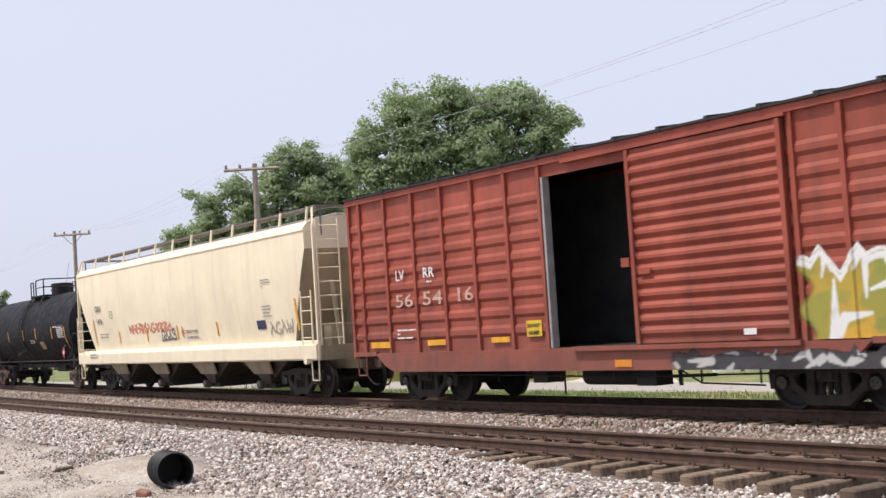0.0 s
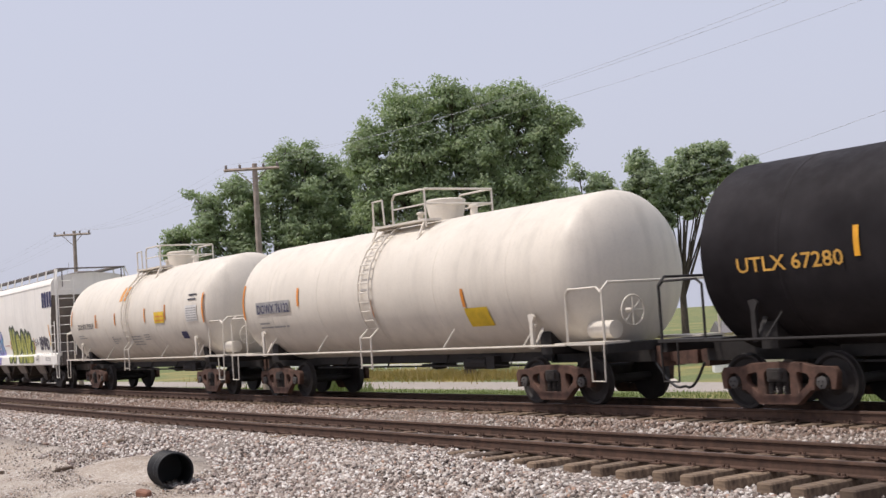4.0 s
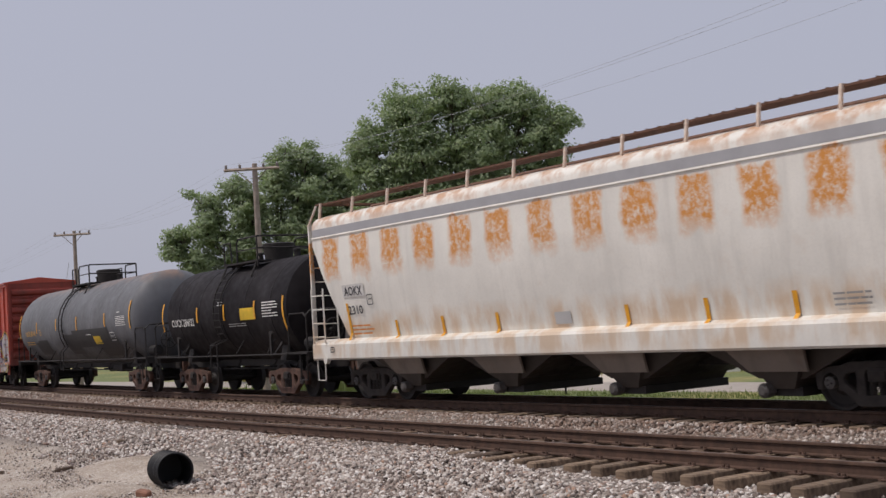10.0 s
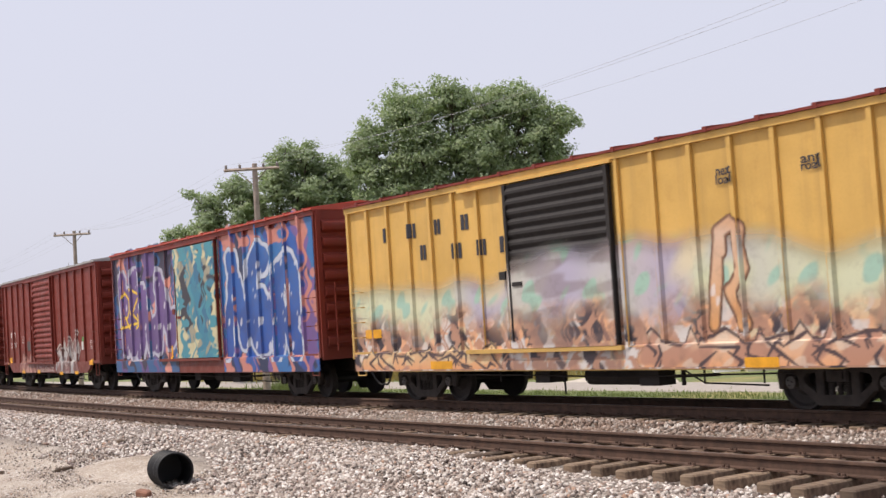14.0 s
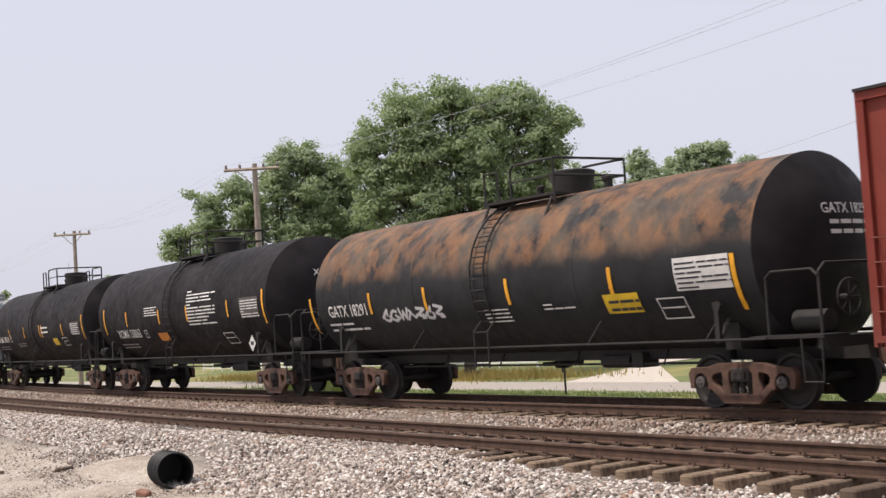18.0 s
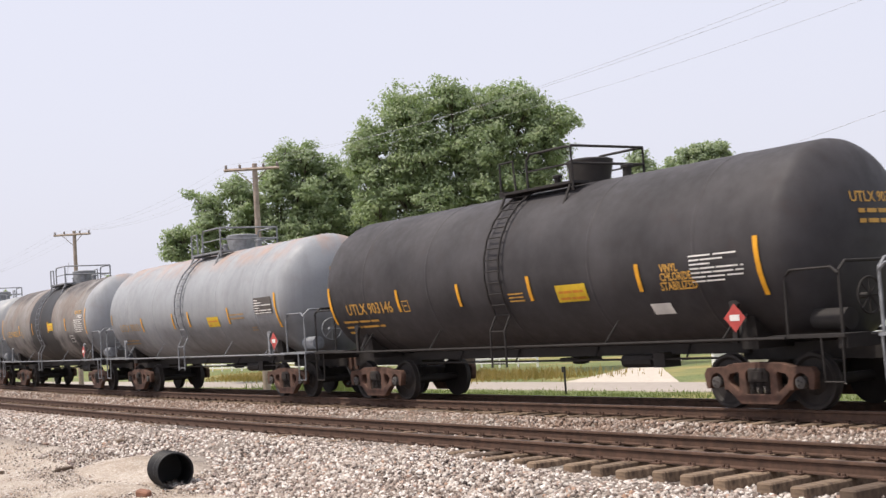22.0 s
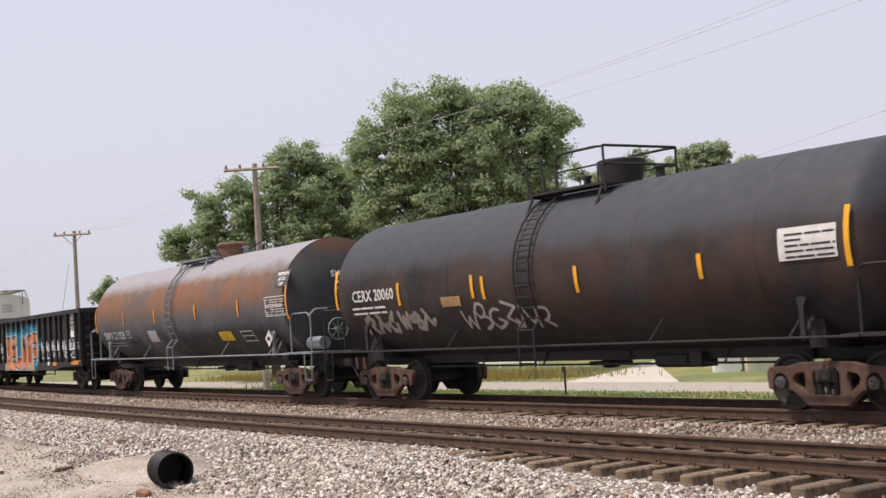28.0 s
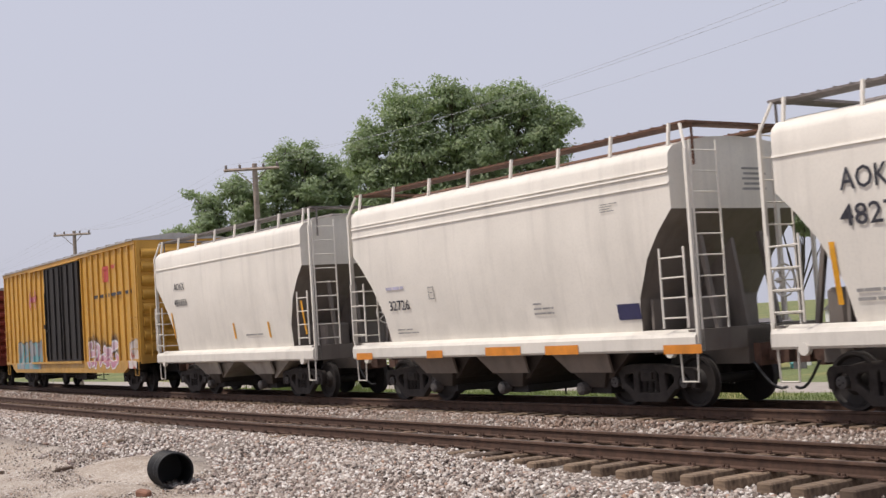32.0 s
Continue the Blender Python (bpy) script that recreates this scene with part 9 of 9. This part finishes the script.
def graffiti():
    black, white, silver = (0.02, 0.02, 0.025), (0.72, 0.72, 0.70), (0.44, 0.43, 0.44)
    c = Decals(0)
    c.wild(5.72, 7.95, 1.14, 2.95, ((0.62, 0.36, 0.04), (0.20, 0.25, 0.045), (0.26, 0.27, 0.05)), white, 4, 3, 9, white, 0.075)
    c.wild(2.9, 7.6, 0.70, 1.12, ((0.045, 0.042, 0.045), (0.05, 0.05, 0.055), (0.035, 0.032, 0.035)), (0.5, 0.49, 0.47), 9, 6, 15, None, 0.06, rim=False)
    c = Decals(1)
    c.tag(-4.35, -0.3, 2.02, 2.35, 11, (0.62, 0.20, 0.12), 3, 0.02)
    c.tag(-1.3, 0.0, 1.72, 2.1, 4, (0.10, 0.10, 0.11), 5, 0.012)
    c.tag(7.0, 8.4, 1.7, 2.1, 4, (0.35, 0.33, 0.28), 6, 0.012)
    c = Decals(5)
    part("rust_stain", patch(-1.05, -0.4, 3.15, 3.62, c.lay(0.004), 4, 5), M_RUSTPATCH, c.w)
    c = Decals(6)
    letter_blocks(c, 7.3, 3.35, 1.75, 0.62, 4, M_NAVY)
    c.wild(-5.1, -1.15, 1.05, 2.68, ((0.36, 0.28, 0.58), (0.06, 0.33, 0.42), (0.30, 0.22, 0.52)), (0.04, 0.05, 0.17), 8, 7, 44, None, 0.030)
    c.tag(-2.9, -1.9, 1.75, 2.45, 2, (0.55, 0.52, 0.60), 12, 0.03)
    c.tag(-6.9, -6.2, 1.75, 2.2, 2, (0.05, 0.05, 0.12), 13, 0.02)
    green = ((0.5, 1.35), (1.45, 2.40), (2.45, 3.40), (3.40, 4.50))
    c.piece(0.45, 4.6, 1.12, 2.50, 4, ((0.34, 0.35, 0.05), (0.26, 0.28, 0.03), (0.20, 0.24, 0.03)), (0.025, 0.045, 0.02), (0.025, 0.045, 0.02), None, 0.20, 2, 0.04, word="UPOK", spans=green)
    c.piece(0.45, 4.6, 1.12, 2.50, 4, ((0.66, 0.60, 0.20), (0.62, 0.56, 0.18), (0.55, 0.50, 0.15)), (0.50, 0.48, 0.12), None, None, 0.018, 2, 0.04, 0.4, word="UPOK", spans=tuple((a + 0.17, b - 0.17) for a, b in green))
    c.piece(4.35, 5.3, 1.12, 1.95, 1, ((0.40, 0.40, 0.06), (0.30, 0.32, 0.04), (0.24, 0.28, 0.03)), (0.025, 0.05, 0.02), None, None, 0.14, 5, word="L")
    c.tag(6.05, 7.6, 1.68, 2.2, 4, (0.06, 0.055, 0.08), 9, 0.04, word="BMAD")
    c.tag(4.95, 5.85, 1.85, 2.15, 4, (0.25, 0.24, 0.24), 10, 0.01)
    c.tag(-7.6, -5.9, 1.12, 1.36, 5, (0.06, 0.06, 0.07), 11, 0.014)
    # grey strip painted in place of the shade under the roof lap
    Decals(9).panel(-8.85, 8.85, 4.02, 4.20, M_PATCHGREY)
    c = Decals(12)
    c.piece(-5.6, -1.9, 0.72, 2.2, 4, ((0.38, 0.42, 0.06), (0.36, 0.31, 0.24), (0.24, 0.22, 0.20)), (0.16, 0.10, 0.09), None, None, 0.17, 12, 0.06, word="SSKS", spans=((-5.6, -4.6), (-4.7, -3.8), (-3.8, -2.85), (-2.85, -1.9)))
    grey = ((0.46, 0.42, 0.42), (0.42, 0.40, 0.41), (0.30, 0.27, 0.28))
    c.wash(0.45, 7.5, 0.72, 1.55, [(0.42, 0.39, 0.40), (0.30, 0.27, 0.28), (0.48, 0.45, 0.46), (0.34, 0.10, 0.08), (0.20, 0.18, 0.20)], 34, 0.35, 0.45, cover=0.9)
    c.piece(1.1, 5.6, 0.70, 2.42, 4, grey, black, (0.60, 0.42, 0.05), (0.20, 0.10, 0.26), 0.19, 31, 0.06, word="PAIN", spans=((1.15, 2.75), (2.75, 3.95), (4.0, 4.6), (4.65, 5.65)), cloudy=0.5)
    c.piece(5.65, 7.5, 0.72, 2.5, 1, grey, black, (0.60, 0.42, 0.05), None, 0.19, 33)
    c.tag(1.2, 3.9, 0.95, 1.6, 6, (0.10, 0.09, 0.10), 35, 0.012)
    c.tag(4.0, 7.3, 0.95, 1.7, 7, (0.12, 0.10, 0.11), 36, 0.012)
    c.tag(-1.9, 0.2, 1.75, 2.15, 7, (0.16, 0.035, 0.03), 13, 0.035)
    c.tag(-1.0, 0.2, 1.25, 1.55, 3, (0.55, 0.50, 0.48), 14, 0.022)
    c.tag(-7.0, -5.6, 0.85, 1.7, 3, (0.62, 0.48, 0.44), 15, 0.035)
    c = Decals(13)
    c.spray(-7.9, 7.9, 0.72, 3.4, cloud_wall, 0.035)
    c.wild(-7.4, -2.2, 0.75, 1.35, ((0.70, 0.34, 0.16), (0.62, 0.52, 0.30), (0.36, 0.20, 0.16)), (0.07, 0.045, 0.05), 41, 7, 30, None, 0.026)
    c.wild(2.0, 7.3, 0.75, 1.5, ((0.72, 0.36, 0.18), (0.60, 0.52, 0.42), (0.40, 0.20, 0.14)), (0.07, 0.045, 0.05), 43, 7, 30, None, 0.028)
    c.piece(3.55, 4.35, 1.2, 3.6, 1, ((0.68, 0.34, 0.12), (0.62, 0.50, 0.42), (0.55, 0.25, 0.08)), (0.20, 0.10, 0.06), None, None, 0.10, 45)
    for k, (x, z) in enumerate(((-6.4, 3.62), (-5.3, 3.62), (-4.3, 3.62), (-3.3, 3.62), (-4.9, 3.12), (-3.6, 3.05), (-2.7, 3.05), (-2.0, 3.05))):
        letter_blocks(c, x, z, 0.30 if k % 2 else 0.26, 0.32, 2, M_INK)
    c = Decals(14)
    c.wash(-7.75, -1.7, 0.72, 4.9, [(0.13, 0.075, 0.22), (0.17, 0.10, 0.27), (0.04, 0.03, 0.06), (0.62, 0.26, 0.20), (0.12, 0.07, 0.21), (0.03, 0.10, 0.24)], 5, 0.9, 0.25, 0.03)
    c.piece(-7.4, -2.2, 1.1, 4.2, 3, ((0.12, 0.07, 0.20), (0.16, 0.09, 0.26), (0.10, 0.06, 0.17)), (0.42, 0.42, 0.50), None, None, 0.42, 51, 0.05)
    c.tag(-7.3, -5.3, 2.2, 3.9, 2, (0.75, 0.50, 0.05), 52, 0.035)
    c.wash(-1.7, 1.75, 1.15, 4.9, [(0.035, 0.19, 0.28), (0.03, 0.14, 0.24), (0.30, 0.28, 0.20), (0.03, 0.03, 0.04), (0.55, 0.50, 0.30), (0.05, 0.24, 0.30)], 7, 0.6, 0.25, 0.03)
    c.wash(1.75, 7.8, 0.72, 4.9, [(0.025, 0.06, 0.26), (0.02, 0.09, 0.34), (0.02, 0.03, 0.08), (0.16, 0.09, 0.26), (0.03, 0.14, 0.36), (0.50, 0.20, 0.16)], 9, 0.8, 0.5, 0.03)
    c.piece(1.9, 6.6, 1.0, 4.3, 3, ((0.03, 0.08, 0.32), (0.03, 0.12, 0.36), (0.02, 0.05, 0.20)), (0.46, 0.50, 0.58), None, None, 0.36, 55, 0.05)
    cream = ((0.58, 0.43, 0.26), (0.62, 0.50, 0.33), (0.38, 0.20, 0.11))
    c = Decals(15)
    c.wild(-4.6, -1.9, 0.70, 1.75, ((0.46, 0.24, 0.19), (0.42, 0.24, 0.19), (0.20, 0.05, 0.035)), (0.17, 0.05, 0.035), 61, 4, 22, None, 0.04)
    c.wild(1.7, 4.9, 0.68, 2.3, ((0.30, 0.29, 0.30), (0.58, 0.55, 0.51), (0.19, 0.045, 0.03)), (0.12, 0.05, 0.04), 62, 4, 20, (0.5, 0.45, 0.4), 0.06)
    c.tag(-1.6, 1.3, 0.75, 1.0, 6, (0.35, 0.22, 0.2), 63, 0.015)
    c = Decals(16)
    c.wild(-5.5, -1.8, 0.72, 2.55, cream, (0.15, 0.06, 0.04), 71, 7, 26, (0.30, 0.14, 0.09), 0.035, gaps=0.20)
    c.wild(1.45, 7.85, 0.72, 2.55, cream, (0.13, 0.055, 0.04), 73, 10, 44, (0.30, 0.14, 0.09), 0.040, gaps=0.16)
    for k, (a, b, z0, z1, n) in enumerate(((-6.85, -6.15, 3.62, 3.95, 5), (-6.65, -6.1, 3.30, 3.58, 3), (-6.8, -6.15, 2.86, 3.14, 4), (-6.8, -6.3, 2.58, 2.78, 4), (-7.55, -7.1, 3.2, 3.65, 3))):
        c.tag(a, b, z0, z1, n, (0.55, 0.46, 0.40) if k < 4 else (0.36, 0.22, 0.18), 75 + k, 0.014, 0.016)
    c = Decals(17)
    c.tag(-4.2, -1.7, 1.85, 2.15, 7, (0.60, 0.60, 0.60), 76, 0.022)
    c = Decals(27)
    c.piece(-6.6, -3.6, 1.55, 2.1, 6, ((0.36, 0.33, 0.30), (0.42, 0.38, 0.34), (0.20, 0.18, 0.16)), (0.08, 0.07, 0.06), None, None, 0.05, 77)
    c.tag(-2.6, 0.3, 1.55, 2.1, 6, (0.38, 0.35, 0.33), 78, 0.022)
    c = Decals(29)
    c.piece(-3.1, 3.5, 0.80, 2.42, 6, ((0.62, 0.19, 0.08), (0.58, 0.25, 0.12), (0.60, 0.27, 0.12)), black, (0.55, 0.53, 0.52), (0.05, 0.33, 0.46), 0.19, 85, 0.06, 0.2, word="RELANP",
            spans=((-3.0, -1.95), (-2.0, -0.95), (-1.0, -0.05), (-0.2, 0.90), (0.85, 1.95), (2.0, 3.4)), cloudy=1.0, cloud_from=-0.2)
    for k, (a, b) in enumerate(((-9.36, -8.58), (-7.98, -7.28), (-6.89, -6.44), (-6.17, -5.60), (-5.15, -4.55), (-4.15, -3.55), (3.75, 4.35), (4.65, 5.3), (5.6, 6.25), (6.52, 6.98), (7.3, 8.05), (8.4, 9.25))):
        c.tag(a, b, 1.60, 2.05, 5, (0.70, 0.70, 0.70), 90 + k, 0.009, 0.016, word="RelaX")
        c.tag(a + 0.1, b, 1.28, 1.6, 1, (0.62, 0.62, 0.62), 120 + k, 0.009, 0.016)
    w, H, R, zc, _, _ = HEADS[23]
    bn = Shape()
    bn.lathe([(-1.80, R + 0.001), (-1.80, R + 0.006), (1.85, R + 0.006), (1.85, R + 0.001)], 64, "x", (0, 0, zc), False)
    part("black_band", bn, M_PATCHBLACK, w, "black painted band round the middle", smooth=40)
    logo = Shape()
    f = c.lay(0.012)
    n = 22
    v = []
    for i in range(n):
        t = 2 * math.pi * i / n
        for r in (0.30, 0.265):
            x, z = 8.80 + r * math.cos(t), 2.62 + r * 1.1 * math.sin(t)
            v.append((x, f(x, z), z))
    logo.add(v, [(2 * i, 2 * i + 1, (2 * i + 3) % (2 * n), (2 * i + 2) % (2 * n)) for i in range(n)])
    part("emblem", logo, M_WHITE, c.w, "white globe emblem")
    for k in (-0.15, 0.0, 0.15):
        for a, b, cc, d in ((8.80 + k - 0.012, 8.80 + k + 0.012, 2.62 - math.sqrt(0.078 - k * k) * 1.05, 2.62 + math.sqrt(0.078 - k * k) * 1.05), (8.80 - math.sqrt(0.078 - k * k), 8.80 + math.sqrt(0.078 - k * k), 2.62 + k * 1.1 - 0.012, 2.62 + k * 1.1 + 0.012)):
            part("emblem_line", patch(a, b, cc, d, f, 1, 1), M_WHITE, c.w)
    part("emblem", patch(8.50, 9.30, 2.06, 2.30, c.lay(0.012), 2, 2), M_WHITE, c.w, "white banner emblem")
    c = Decals(33)
    c.piece(3.5, 7.2, 0.85, 1.85, 4, ((0.45, 0.14, 0.24), (0.62, 0.52, 0.56), (0.30, 0.07, 0.14)), white, None, (0.10, 0.08, 0.09), 0.11, 103)
    c.wash(-7.6, -3.3, 0.85, 2.1, [(0.26, 0.26, 0.27), (0.30, 0.30, 0.30), (0.12, 0.30, 0.33), (0.18, 0.18, 0.19)], 104, 0.7, 0.2)
    c.wash(8.4, 9.4, 0.85, 1.95, [(0.55, 0.50, 0.48), (0.42, 0.14, 0.10), (0.5, 0.42, 0.35)], 105, 0.4, 0.3)
    c.piece(-5.3, -3.9, 3.3, 4.3, 1, ((0.50, 0.10, 0.10), (0.10, 0.10, 0.35), (0.50, 0.12, 0.10)), (0.50, 0.15, 0.1), None, None, 0.08, 106)
    for i, x, z, red in ((2, 7.0, 1.5, True), (20, 5.78, 1.45, True), (21, 6.08, 1.52, True), (22, 6.3, 1.53, True), (23, 6.1, 1.5, True), (24, 5.95, 1.56, True), (25, 5.82, 1.48, True), (18, 6.0, 1.5, False), (28, 6.75, 1.6, False)):
        Decals(i).placard(x, z, red)
    for i, s, m in ((10, "COCX 286022", M_WHITE), (17, "GATX 18291", M_WHITE), (18, "XOMX 130063", M_WHITE), (19, "XOMX 100338", M_WHITE), (20, "OCPX 80076", M_PATCHPALE), (21, "UTLX 903146", M_GOLD),
                    (22, "UTLX 90101", M_GOLD_FADED), (23, "UTLX 903215", M_GOLD), (24, "TILX 402022", M_WHITE), (28, "SHPX 211328", M_WHITE)):
        head_type(i, s, m)


decorate()
set_type()



motions()
